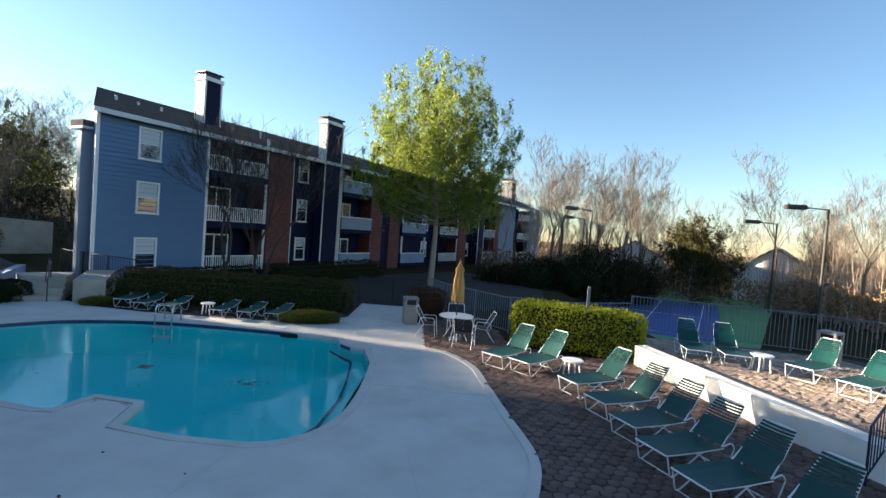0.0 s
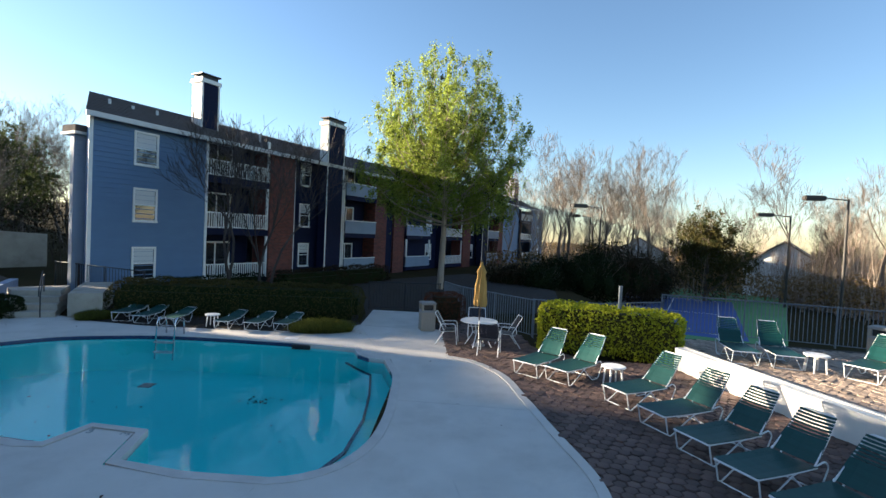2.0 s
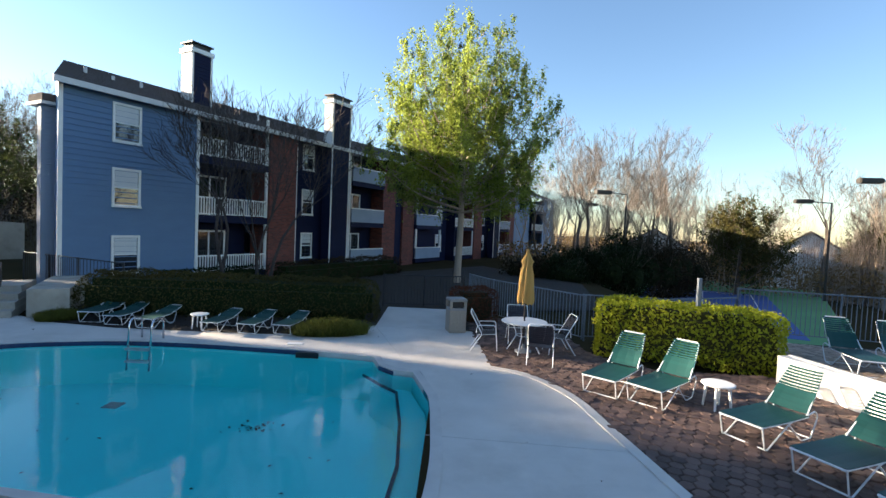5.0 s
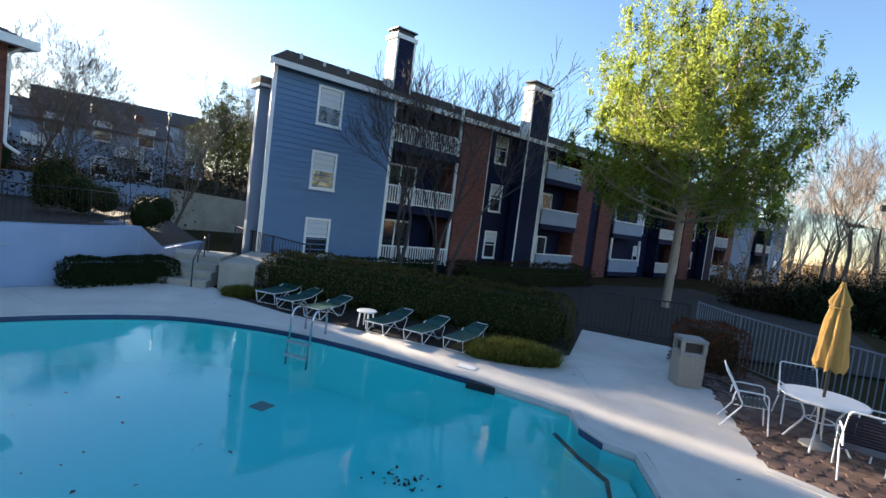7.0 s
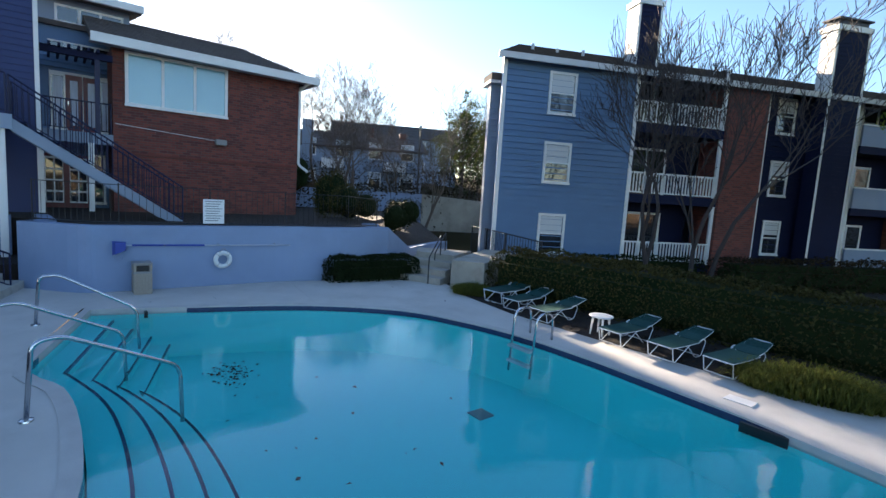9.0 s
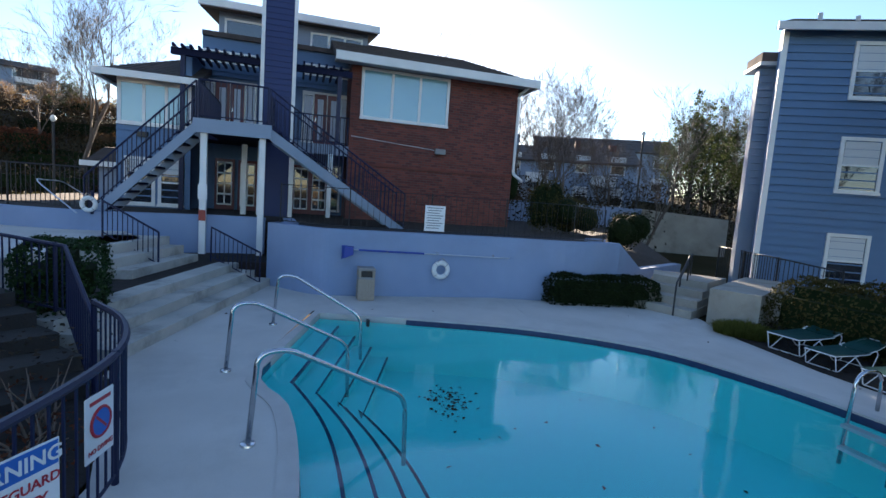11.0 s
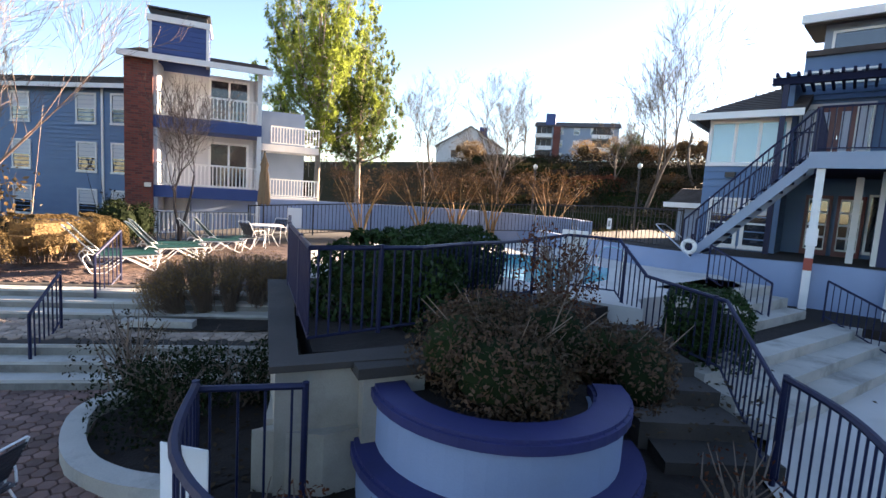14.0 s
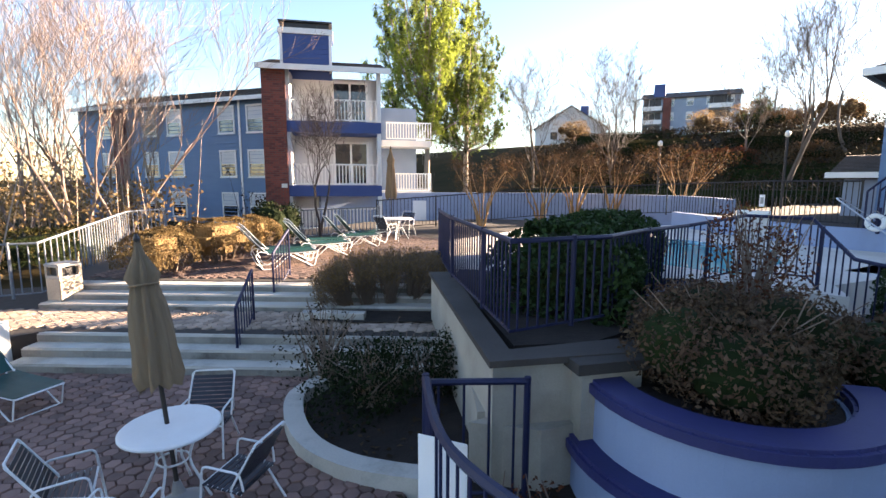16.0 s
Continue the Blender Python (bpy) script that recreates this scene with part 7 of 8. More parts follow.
# ---- furniture ----
def lounger(label, back=50.0, strap="strap", group="strap loungers", flat_z=0.34):
    """Strap chaise: foot at the origin, head towards +y; the back narrows upwards."""
    lg = thing("sun_lounger", label, "lounger", group)
    W, L, h, bl, nar = 0.295, 1.12, flat_z, 0.76, 0.74
    c, s = math.cos(radians(back)), math.sin(radians(back))
    hx, hz = L + bl * c, h + bl * s
    for sx in (-W, W):
        part("side_rail", tube(BM(), bend([(sx, 0.0, h), (sx, L * 0.6, h - 0.012), (sx, L, h)], 0.2), 0.0135, 7), "tube", lg)
        part("back_rail", tube(BM(), bend([(sx * 0.96, L - 0.02, h + 0.01), (sx * 0.88, L + bl * 0.45 * c, h + bl * 0.45 * s), (sx * nar, hx - 0.03 * c, hz - 0.03 * s), (sx * nar * 0.8, hx + 0.01, hz)], 0.07), 0.013, 7), "tube", lg)
        part("leg", tube(BM(), bend([(sx, 0.02, h), (sx, 0.10, 0.03), (sx, 0.16, 0.013), (sx, 0.66, h - 0.03), (sx, 0.74, h - 0.01)], 0.05), 0.012, 6), "tube", lg)
        part("leg", tube(BM(), bend([(sx, 0.64, h - 0.04), (sx, 0.98, 0.013), (sx, 1.22, 0.015), (sx * 1.02, 1.36, h - 0.02), (sx * 1.02, 1.28, h + 0.07), (sx, 1.12, h + 0.03)], 0.05), 0.012, 6), "tube", lg)
    part("crossbar", tube(BM(), [(-W, 0.0, h), (W, 0.0, h)], 0.0135, 7), "tube", lg)
    part("crossbar", tube(BM(), [(-W * nar * 0.82, hx + 0.01, hz), (W * nar * 0.82, hx + 0.01, hz)], 0.013, 7), "tube", lg)
    part("crossbar", tube(BM(), [(-W, 0.14, 0.016), (W, 0.14, 0.016)], 0.012, 6), "tube", lg)
    part("crossbar", tube(BM(), [(-W, 1.2, 0.016), (W, 1.2, 0.016)], 0.012, 6), "tube", lg)
    me = None
    n1, n2 = 22, 14
    for i in range(n1 + n2):
        k = 1.0
        if i < n1:
            y, z, a = 0.04 + (L - 0.06) * i / (n1 - 1), h - 0.010 * math.sin(math.pi * i / n1), 0.0
            w = 0.0505
        else:
            t = 0.05 + (bl - 0.09) * (i - n1) / (n2 - 1)
            y, z, a = L + t * c, h + t * s, back
            k = 0.97 - (0.97 - nar) * t / bl
            w = 0.0515 if i < n1 + 7 else 0.034
        if me is None:
            bm = BM()
            prof = [(-W - 0.016, 0.004), (-W * 0.6, -0.014), (0, -0.02), (W * 0.6, -0.014), (W + 0.016, 0.004)]
            rows = [[bm.verts.new((x, yy, zz + dz)) for dz in (0.0, 0.008) for yy in (-0.5, 0.5)] for x, zz in prof]
            for r0, r1 in zip(rows, rows[1:]):
                bm.faces.new((r0[0], r0[1], r1[1], r1[0])), bm.faces.new((r0[2], r1[2], r1[3], r0[3]))
                bm.faces.new((r0[0], r1[0], r1[2], r0[2])), bm.faces.new((r0[1], r0[3], r1[3], r1[1]))
            me = part("strap", bm, strap, lg)
            ob = me
        else:
            ob = new("strap", me.data)
            ob.parent = lg
        ob.matrix_local = pose(0, y, z + 0.013, a, 0, 0) @ Matrix.Diagonal((k, w, 1, 1))
    return lg


def at(x, y, z, yaw, s=1.0):
    return pose(x, y, z, 0, 0, yaw) @ Matrix.Scale(s, 4)


base_lounger = lounger("white tube chaise with green vinyl straps on the brick patio")
NEAR = [(1.38, 11.2, -40), (2.0, 10.8, -48), (2.85, 9.55, -62), (3.1, 8.45, -66), (3.27, 7.42, -66), (3.36, 6.45, -67), (3.5, 5.55, -68), (3.62, 4.5, -66)]
base_lounger.matrix_world = at(NEAR[0][0], NEAR[0][1], 0, NEAR[0][2])
for x, y, a in NEAR[1:]:
    copy_thing(base_lounger, at(x, y, 0, a))
for x, y, a in ((6.75, 11.9, -12), (7.6, 11.65, -14), (8.6, 10.95, -58), (8.9, 9.75, -60), (9.3, 8.6, -62)):
    tagged(copy_thing(base_lounger, at(x, y, L1, a)), "white tube chaise with green straps on the raised terrace")
for x, y, a in ((-8.3, -4.2, -98), (-8.5, -4.78, -97), (-9.45, -5.0, -95), (-9.7, -5.6, -96), (-10.75, -5.85, -100), (-11.3, -6.4, -98)):
    tagged(copy_thing(base_lounger, at(x, y, L2 + 0.008, a, 0.85)), "white tube chaise with green straps on the upper terrace")
copy_thing(base_lounger, at(-4.1, -1.2, 0, -150, 0.72))
flat = lounger("low white tube chaise with faded green straps on mulch", back=13)
FAR = [(-10.35, 14.75, 6), (-9.65, 14.62, 3), (-8.75, 14.45, -2), (-7.1, 14.4, -4), (-6.2, 14.42, -5), (-5.35, 14.5, -6)]
flat.matrix_world = at(FAR[0][0], FAR[0][1], 0.012, FAR[0][2], 0.86)
for x, y, a in FAR[1:]:
    copy_thing(flat, at(x, y, 0.012, a, 0.86))


def side_table(label):
    tb = thing("side_table", label, "table", "resin side tables")
    part("tabletop", lathe(BM(), [(0.02, 0.40), (0.24, 0.40), (0.26, 0.415), (0.26, 0.43), (0.24, 0.44), (0.02, 0.44)], 28), "resin", tb, smooth=False)
    for i in range(4):
        a = radians(45 + 90 * i)
        part("leg", cyl(BM(), (0.21 * math.cos(a), 0.21 * math.sin(a), 0.0), (0.17 * math.cos(a), 0.17 * math.sin(a), 0.405), 0.018, 0.026, 8), "resin", tb)
    return tb


sd = side_table("round white resin side table between loungers")
sd.matrix_world = at(3.3, 10.95, 0, 10)
copy_thing(sd, at(8.15, 11.6, L1, 0))
copy_thing(sd, at(-7.55, 14.85, 0.012, 0, 0.85))
copy_thing(sd, at(-3.3, -4.4, L1, 0))


def arm_chair(label, strap="strap_dark"):
    ch = thing("patio_chair", label, "chair", "chairs round the tables")
    W = 0.27
    for sx in (-W, W):
        part("side_frame", tube(BM(), bend([(sx, 0.26, 0.01), (sx, 0.20, 0.62), (sx, -0.22, 0.60), (sx * 0.95, -0.24, 0.42)], 0.07), 0.012, 7), "tube", ch)
        part("back_leg", tube(BM(), bend([(sx, -0.36, 0.01), (sx, -0.10, 0.40), (sx * 0.95, -0.38, 0.88)], 0.05), 0.012, 7), "tube", ch)
        part("seat_rail", tube(BM(), [(sx * 0.95, 0.22, 0.42), (sx * 0.95, -0.22, 0.38)], 0.012, 6), "tube", ch)
    part("top_bar", tube(BM(), bend([(-W * 0.95, -0.36, 0.84), (-W * 0.9, -0.385, 0.90), (W * 0.9, -0.385, 0.90), (W * 0.95, -0.36, 0.84)], 0.05), 0.012, 6), "tube", ch)
    part("front_bar", tube(BM(), [(-W, 0.21, 0.42), (W, 0.21, 0.42)], 0.012, 6), "tube", ch)
    bm = BM()
    box(bm, -W - 0.01, W + 0.01, -0.5, 0.5, -0.005, 0.005)
    first = part("strap", bm, strap, ch)
    first.matrix_local = pose(0, 0.18, 0.425, 5) @ Matrix.Diagonal((1, 0.042, 1, 1))
    for i in range(1, 8):
        o = new("strap", first.data)
        o.parent = ch
        o.matrix_local = pose(0, 0.18 - 0.055 * i, 0.425 - 0.005 * i, 5) @ Matrix.Diagonal((1, 0.042, 1, 1))
    for i in range(9):
        t = (i + 0.6) / 9.6
        o = new("strap", first.data)
        o.parent = ch
        o.matrix_local = pose(0, -0.14 - 0.24 * t, 0.44 + 0.43 * t, 118) @ Matrix.Diagonal((0.95, 0.040, 1, 1))
    return ch


def patio_table(label, r=0.53):
    tb = thing("patio_table", label, "table", "umbrella tables")
    part("tabletop", lathe(BM(), [(0.03, 0.70), (r - 0.02, 0.70), (r, 0.712), (r, 0.728), (r - 0.015, 0.74), (0.03, 0.74)], 40), "resin", tb)
    for i in range(4):
        a = radians(45 + 90 * i)
        c, s = math.cos(a), math.sin(a)
        part("leg", tube(BM(), bend([(0.40 * c, 0.40 * s, 0.01), (0.16 * c, 0.16 * s, 0.40), (0.30 * c, 0.30 * s, 0.70)], 0.12), 0.015, 7), "tube", tb)
    part("ring", tube(BM(), [(0.17 * math.cos(radians(a)), 0.17 * math.sin(radians(a)), 0.40) for a in range(0, 360, 24)], 0.010, 6, closed=True), "tube", tb)
    return tb


def umbrella(label, cloth, h=2.45, low=1.15, lean=0.0):
    um = thing("patio_umbrella", label, "umbrella", "closed umbrellas")
    part("pole", cyl(BM(), (0, 0, 0.02), (0, 0, h - 0.08), 0.02, n=10), "pole", um)
    part("base", lathe(BM(), [(0.05, 0.0), (0.20, 0.0), (0.20, 0.04), (0.06, 0.09), (0.03, 0.2)], 20), "binlid", um)
    n, bm = 32, BM()
    rows = []
    prof = [(0.0, 0.02), (0.07, 0.035), (0.16, 0.075), (0.24, 0.115), (0.30, 0.09), (0.45, 0.12), (0.62, 0.14), (0.8, 0.155), (0.93, 0.165), (1.0, 0.15)]
    for k, (t, r) in enumerate(prof):
        z = h - (h - low) * t
        rows.append([bm.verts.new((r * (1 + 0.30 * math.sin(8 * 2 * math.pi * j / n + 0.6 * k)) * math.cos(2 * math.pi * j / n), r * (1 + 0.30 * math.sin(8 * 2 * math.pi * j / n + 0.6 * k)) * math.sin(2 * math.pi * j / n), z - (0.03 * math.sin(8 * 2 * math.pi * j / n) if k == len(prof) - 1 else 0))) for j in range(n)])
    for a, b in zip(rows, rows[1:]):
        for j in range(n):
            bm.faces.new((a[j], a[(j + 1) % n], b[(j + 1) % n], b[j]))
    bm.faces.new(rows[0])
    part("canopy", bm, cloth, um, smooth=True)
    part("tie", tube(BM(), [(0.115 * math.cos(radians(a)), 0.115 * math.sin(radians(a)), h - (h - low) * 0.30) for a in range(0, 360, 20)], 0.012, 6, closed=True), cloth, um, "cloth tie band")
    part("finial", lathe(BM(), [(0.02, h - 0.02), (0.03, h + 0.02), (0.012, h + 0.07)], 10), "pole", um)
    um.rotation_euler = (0, 0, 0)
    return um


chair0 = arm_chair("white tube patio chair with dark vinyl straps")
tab0 = patio_table("round white patio table with bent tube legs")
tab0.matrix_world = at(0.5, 14.1, 0, 20)
CH = [(0.5, 15.05, 180), (-0.35, 14.25, 265), (1.3, 14.2, 95), (0.75, 13.25, -12)]
chair0.matrix_world = at(*CH[0][:2], 0, CH[0][2])
for x, y, a in CH[1:]:
    copy_thing(chair0, at(x, y, 0, a))
um0 = umbrella("closed gold canvas umbrella through a white table", "canvas_gold", 2.42, 1.15)
um0.matrix_world = at(0.5, 14.1, 0, 0)
# table near the curved fence
TX, TY, TS = -4.86, 1.0, 0.68
copy_thing(tab0, pose(TX, TY, 0.0, 0, 0, 10) @ Matrix.Diagonal((0.62, 0.62, 0.76, 1)))
for u, v in ((-0.52, 0.30), (0.02, 0.62), (0.52, 0.13), (-0.07, -0.62)):
    dx, dy = -0.78 * u + 0.63 * v, 0.63 * u + 0.78 * v
    copy_thing(chair0, at(TX + dx, TY + dy, 0, math.degrees(math.atan2(dx, -dy)), TS))
um1 = umbrella("closed tan canvas umbrella leaning over a white table", "canvas_tan", 2.36, 1.06)
um1.matrix_world = Matrix.Translation((-4.87, 1.08, 0.0)) @ Matrix.Rotation(radians(12.3), 4, Vector((0.98, 0.21, 0))) @ Matrix.Scale(0.80, 4)
# table group on the upper terrace
copy_thing(tab0, at(-11.9, -6.7, L2, 0, 0.8))
copy_thing(chair0, at(-11.3, -6.3, L2, 100, 0.8))
copy_thing(chair0, at(-12.5, -7.2, L2, -60, 0.8))
um2 = umbrella("closed tan umbrella on the upper terrace", "canvas_tan", 2.9, 1.2)
um2.matrix_world = at(-12.6, -8.1, L2, 0, 0.9)


def bin_box(label, shell="binshell", h=0.95):
    b = thing("litter_bin", label, "bin", "litter bins")
    part("body", B(-0.24, 0.24, -0.24, 0.24, 0.0, h * 0.66, bevel=0.015), shell, b)
    part("band", B(-0.235, 0.235, -0.235, 0.235, h * 0.66, h * 0.72), "binlid", b)
    for sx in (-1, 1):
        for sy in (-1, 1):
            part("hood_post", B(min(sx * 0.24, sx * 0.17), max(sx * 0.24, sx * 0.17), min(sy * 0.24, sy * 0.17), max(sy * 0.24, sy * 0.17), h * 0.72, h * 0.92), shell, b)
    # solid black block paints the shade inside the hood
    part("liner", B(-0.16, 0.16, -0.16, 0.16, h * 0.70, h * 0.9), "black", b, "black block painted as shade in the bin opening")
    part("lid", B(-0.255, 0.255, -0.255, 0.255, h * 0.92, h, bevel=0.02), "binlid", b)
    return b


bn = bin_box("square pebble-faced litter bin with a grey hood")
bn.matrix_world = at(-1.08, 16.02, 0, 15, 0.97)
copy_thing(bn, at(-14.3, 8.35, 0, 90, 0.72))
copy_thing(bn, at(-4.4, -4.75, L1, 30, 0.72))
copy_thing(bn, at(11.0, 13.2, L1, 30))


# ---- pool fittings ----
def grab_rail(p, q, h, label, drop=0.35):
    g = thing("handrail", label, "handrail", "pool handrails")
    p, q = Vector(p), Vector(q)
    d = (q - p)
    d.z = 0
    d.normalize()
    pts = [p, p + Vector((0, 0, h)) + d * 0.06, p + Vector((0, 0, h + 0.02)) + d * 0.3, q + Vector((0, 0, drop)), q + Vector((0, 0, -0.45)) + d * 0.03]
    part("rail", tube(BM(), bend(pts, 0.16, 7), 0.024, 10), "chrome", g, smooth=True)
    part("flange", lathe(BM(), [(0.03, 0.0), (0.065, 0.0), (0.06, 0.018), (0.03, 0.025)], 16), "chrome", g).location = p
    return g


grab_rail((-8.6, 6.62, 0), (-9.0, 8.05, -0.1), 0.78, "bent stainless handrail at the pool steps", 0.28)
grab_rail((-10.38, 6.22, 0), (-10.75, 7.65, -0.1), 0.78, "bent stainless handrail at the pool steps", 0.28)
grab_rail((-12.4, 6.65, 0), (-12.2, 8.0, -0.1), 0.78, "bent stainless handrail at the pool steps", 0.28)
lad = thing("pool_ladder", "stainless pool ladder with white plastic treads", "ladder")
for sx in (-0.25, 0.25):
    o = Vector((-8.05 + sx, 13.42, 0))
    part("rail", tube(BM(), bend([o + Vector((0, 0.32, 0)), o + Vector((0, 0.32, 0.5)), o + Vector((0, -0.12, 0.5)), o + Vector((0, -0.2, -0.62))], 0.2, 8), 0.022, 10), "chrome", lad, smooth=True)
for k in range(2):
    part("tread", B(-8.3, -7.8, 13.15, 13.27, -0.16 - 0.27 * k, -0.12 - 0.27 * k), "resin", lad)
ring0 = thing("life_ring", "white ring buoy hung on the blue wall", "life ring", "ring buoys")
def torus(R, r, n=32, k=12):
    bm = BM()
    rows = [[bm.verts.new(((R + r * math.cos(2 * math.pi * j / k)) * math.cos(2 * math.pi * i / n), (R + r * math.cos(2 * math.pi * j / k)) * math.sin(2 * math.pi * i / n), r * math.sin(2 * math.pi * j / k))) for j in range(k)] for i in range(n)]
    for i in range(n):
        for j in range(k):
            bm.faces.new((rows[i][j], rows[(i + 1) % n][j], rows[(i + 1) % n][(j + 1) % k], rows[i][(j + 1) % k]))
    return bm
part("ring", torus(0.155, 0.052), "foam", ring0, smooth=True)
for i in range(4):
    t = part("band", torus(0.053, 0.006, 16, 6), "binlid", ring0)
    a = radians(45 + 90 * i)
    t.matrix_local = Matrix.Translation((0.155 * math.cos(a), 0.155 * math.sin(a), 0)) @ Matrix.Rotation(a + math.pi / 2, 4, "Z") @ Matrix.Rotation(radians(90), 4, "Y")
part("rope", tube(BM(), bend([(-0.1, 0.17, 0.06), (0.0, 0.28, 0.05), (0.1, 0.17, 0.06)], 0.05), 0.008, 6), "binlid", ring0)
ring0.matrix_world = pose(-14.43, 9.98, 0.63, 90, 0, 90)
tagged(copy_thing(ring0, pose(-16.5, 2.72, 1.52, 90, 0, 80) @ Matrix.Scale(0.85, 4)), "white ring buoy on the low curved wall")
part("ring_post", cyl(BM(), (-16.62, 2.74, 1.3), (-16.62, 2.74, 1.8), 0.03, n=8), "navy", None, "short navy post holding a ring buoy", category="post")
net = thing("pool_net", "blue leaf skimmer net on a long pole along the wall", "pool net")
part("pole", cyl(BM(), (-14.5, 8.05, 0.99), (-14.48, 11.6, 0.93), 0.016), "alu", net)
part("sleeve", cyl(BM(), (-14.5, 8.2, 0.99), (-14.49, 9.6, 0.965), 0.02), "netblue", net)
part("net", prism(BM(), [(-14.52, 7.86), (-14.40, 7.9), (-14.40, 8.08), (-14.52, 8.1)], [0.78, 0.82, 0.9, 0.88], [1.08, 1.06, 1.05, 1.06]), "netblue", net)
for y in (8.8, 9.9, 11.2):
    part("hook", tube(BM(), [(-14.62, y, 1.0), (-14.47, y, 0.95), (-14.45, y, 1.0)], 0.008, 5), "binlid", net)
part("hose", tube(BM(), [(-14.45 + 0.02 * math.sin(k), 7.95 + 0.09 * math.cos(k * 0.9), 0.75 + 0.10 * math.sin(k * 0.9)) for k in range(9)], 0.01, 6), "stucco", net)
main_drain = part("pool_drain", B(-7.9, -7.6, 11.9, 12.2, -0.952, -0.935), "sign_grey", None, "square dark drain grate on the pool floor", category="drain")
skim = thing("skimmer_lid", "square white skimmer lid set in the deck", "skimmer lid")
part("lid", B(-4.95, -4.6, 13.72, 13.95, 0.0, 0.012, bevel=0.004), "resin", skim)
for x, y, w in ((-4.3, 13.2, 0.25), (-12.75, 8.2, 0.05)):
    part("pool_skimmer", B(x - w, x + w, y - 0.02, y + 0.03, -0.14, -0.02), "black", None, "dark skimmer mouth in the tile band", category="skimmer")


# ---- fences ----
def pickets(name, label, pts, h, material, step=0.11, post_every=2.2, r=0.009, rails=(0.08, 1.0), post_r=0.024, top_r=0.02, category="fence"):
    """A steel fence along points (x, y, z): posts, rails and pickets as parts."""
    f = thing(name, label, category, "fences")
    P = [Vector(p) for p in pts]
    for k in rails:
        part("rail", tube(BM(), [p + Vector((0, 0, h * k)) for p in P], top_r if k > 0.9 else 0.014, 6), material, f)
    run, acc = [0.0], 0.0
    for a, b in zip(P, P[1:]):
        acc += (b - a).length
        run.append(acc)
    def along(s):
        for i in range(len(P) - 1):
            if s <= run[i + 1] + 1e-6:
                return P[i].lerp(P[i + 1], (s - run[i]) / max(run[i + 1] - run[i], 1e-6))
        return P[-1]
    n = max(1, round(acc / post_every))
    posts = [acc * i / n for i in range(n + 1)]
    me = None
    for s in posts:
        p = along(s)
        if me is None:
            me = part("post", cyl(BM(), (0, 0, 0), (0, 0, h + 0.03), post_r, n=8), material, f)
            ob = me
        else:
            ob = new("post", me.data)
            ob.parent = f
        ob.location = p
    pk = None
    m = int(acc / step)
    for i in range(m):
        s = (i + 0.5) * acc / m
        if min(abs(s - q) for q in posts) < step * 0.4:
            continue
        p = along(s)
        if pk is None:
            pk = part("picket", cyl(BM(), (0, 0, h * rails[0]), (0, 0, h * rails[-1]), r, n=5, cap=False), material, f)
            ob = pk
        else:
            ob = new("picket", pk.data)
            ob.parent = f
        ob.location = p
    return f


CURVE = spline([(-6.22, 2.2, 0), (-5.78, 3.0, 0), (-5.78, 3.9, 0), (-6.15, 4.8, 0), (-6.65, 5.42, 0), (-7.35, 5.68, 0), (-8.25, 5.78, 0), (-9.1, 5.55, 0), (-9.75, 5.12, 0)], 6)
pickets("steel_fence", "curved navy steel fence with a round top rail beside the pool", CURVE, 0.95, "navy", 0.115, 1.9, 0.010, (0.08, 1.0), 0.026, 0.03)
pickets("steel_fence", "short navy gate panel at the end of the curved fence", [(-6.22, 2.2, 0), (-6.78, 2.62, 0)], 0.92, "navy", 0.15, 0.7, 0.010, (0.1, 1.0), 0.024, 0.024)
pickets("steel_fence", "dark steel fence stepping up beside garden steps", [(-9.75, 5.12, 0), (-10.9, 4.45, 0.55), (-11.5, 3.4, 0.62), (-11.75, 2.9, 1.05), (-11.6, 2.2, UP + 0.1), (-10.6, 1.9, UP), (-9.2, 2.05, 0.98), (-8.3, 2.25, 1.0), (-7.15, 2.1, 1.03), (-8.45, -0.25, 1.03), (-9.2, -1.4, 1.03)], 0.78, "navy", 0.11, 1.6, 0.010, (0.05, 1.0), 0.024, 0.024)
pickets("steel_fence", "pale grey aluminium fence behind the gold umbrella", [(-0.6, 20.2, 0), (0.0, 18.7, 0), (1.2, 17.0, 0), (2.3, 15.6, 0)], 1.2, "galv", 0.11, 1.6, 0.012)
pickets("steel_fence", "dark fence behind the clipped hedge", [(2.3, 15.8, 0), (4.4, 15.6, 0), (6.4, 15.9, 0.1)], 1.2, "galv", 0.11, 2.1, 0.010)
pickets("steel_fence", "grey aluminium fence round the raised terrace", [(6.4, 15.9, L1), (9.3, 15.2, L1), (12.2, 14.2, L1), (14.4, 12.4, L1), (16.0, 10.0, L1)], 1.2, "galv", 0.11, 2.4, 0.011)
part("fence_post", B(4.35, 4.43, 13.9, 13.98, 0.0, 1.93), "galv", None, "single grey steel post behind the hedge", category="post")
pickets("steel_fence", "dark fence along the apartment lawn", [(-3.6, 19.6, 0), (-0.8, 20.1, 0)], 1.1, "black", 0.11, 1.4, 0.01)
pickets("steel_fence", "dark fence in front of the apartment house", [(-16.4, 19.6, 0.2), (-13.6, 18.4, 0.2), (-11.9, 18.3, 0.1)], 1.1, "black", 0.12, 1.6, 0.01)
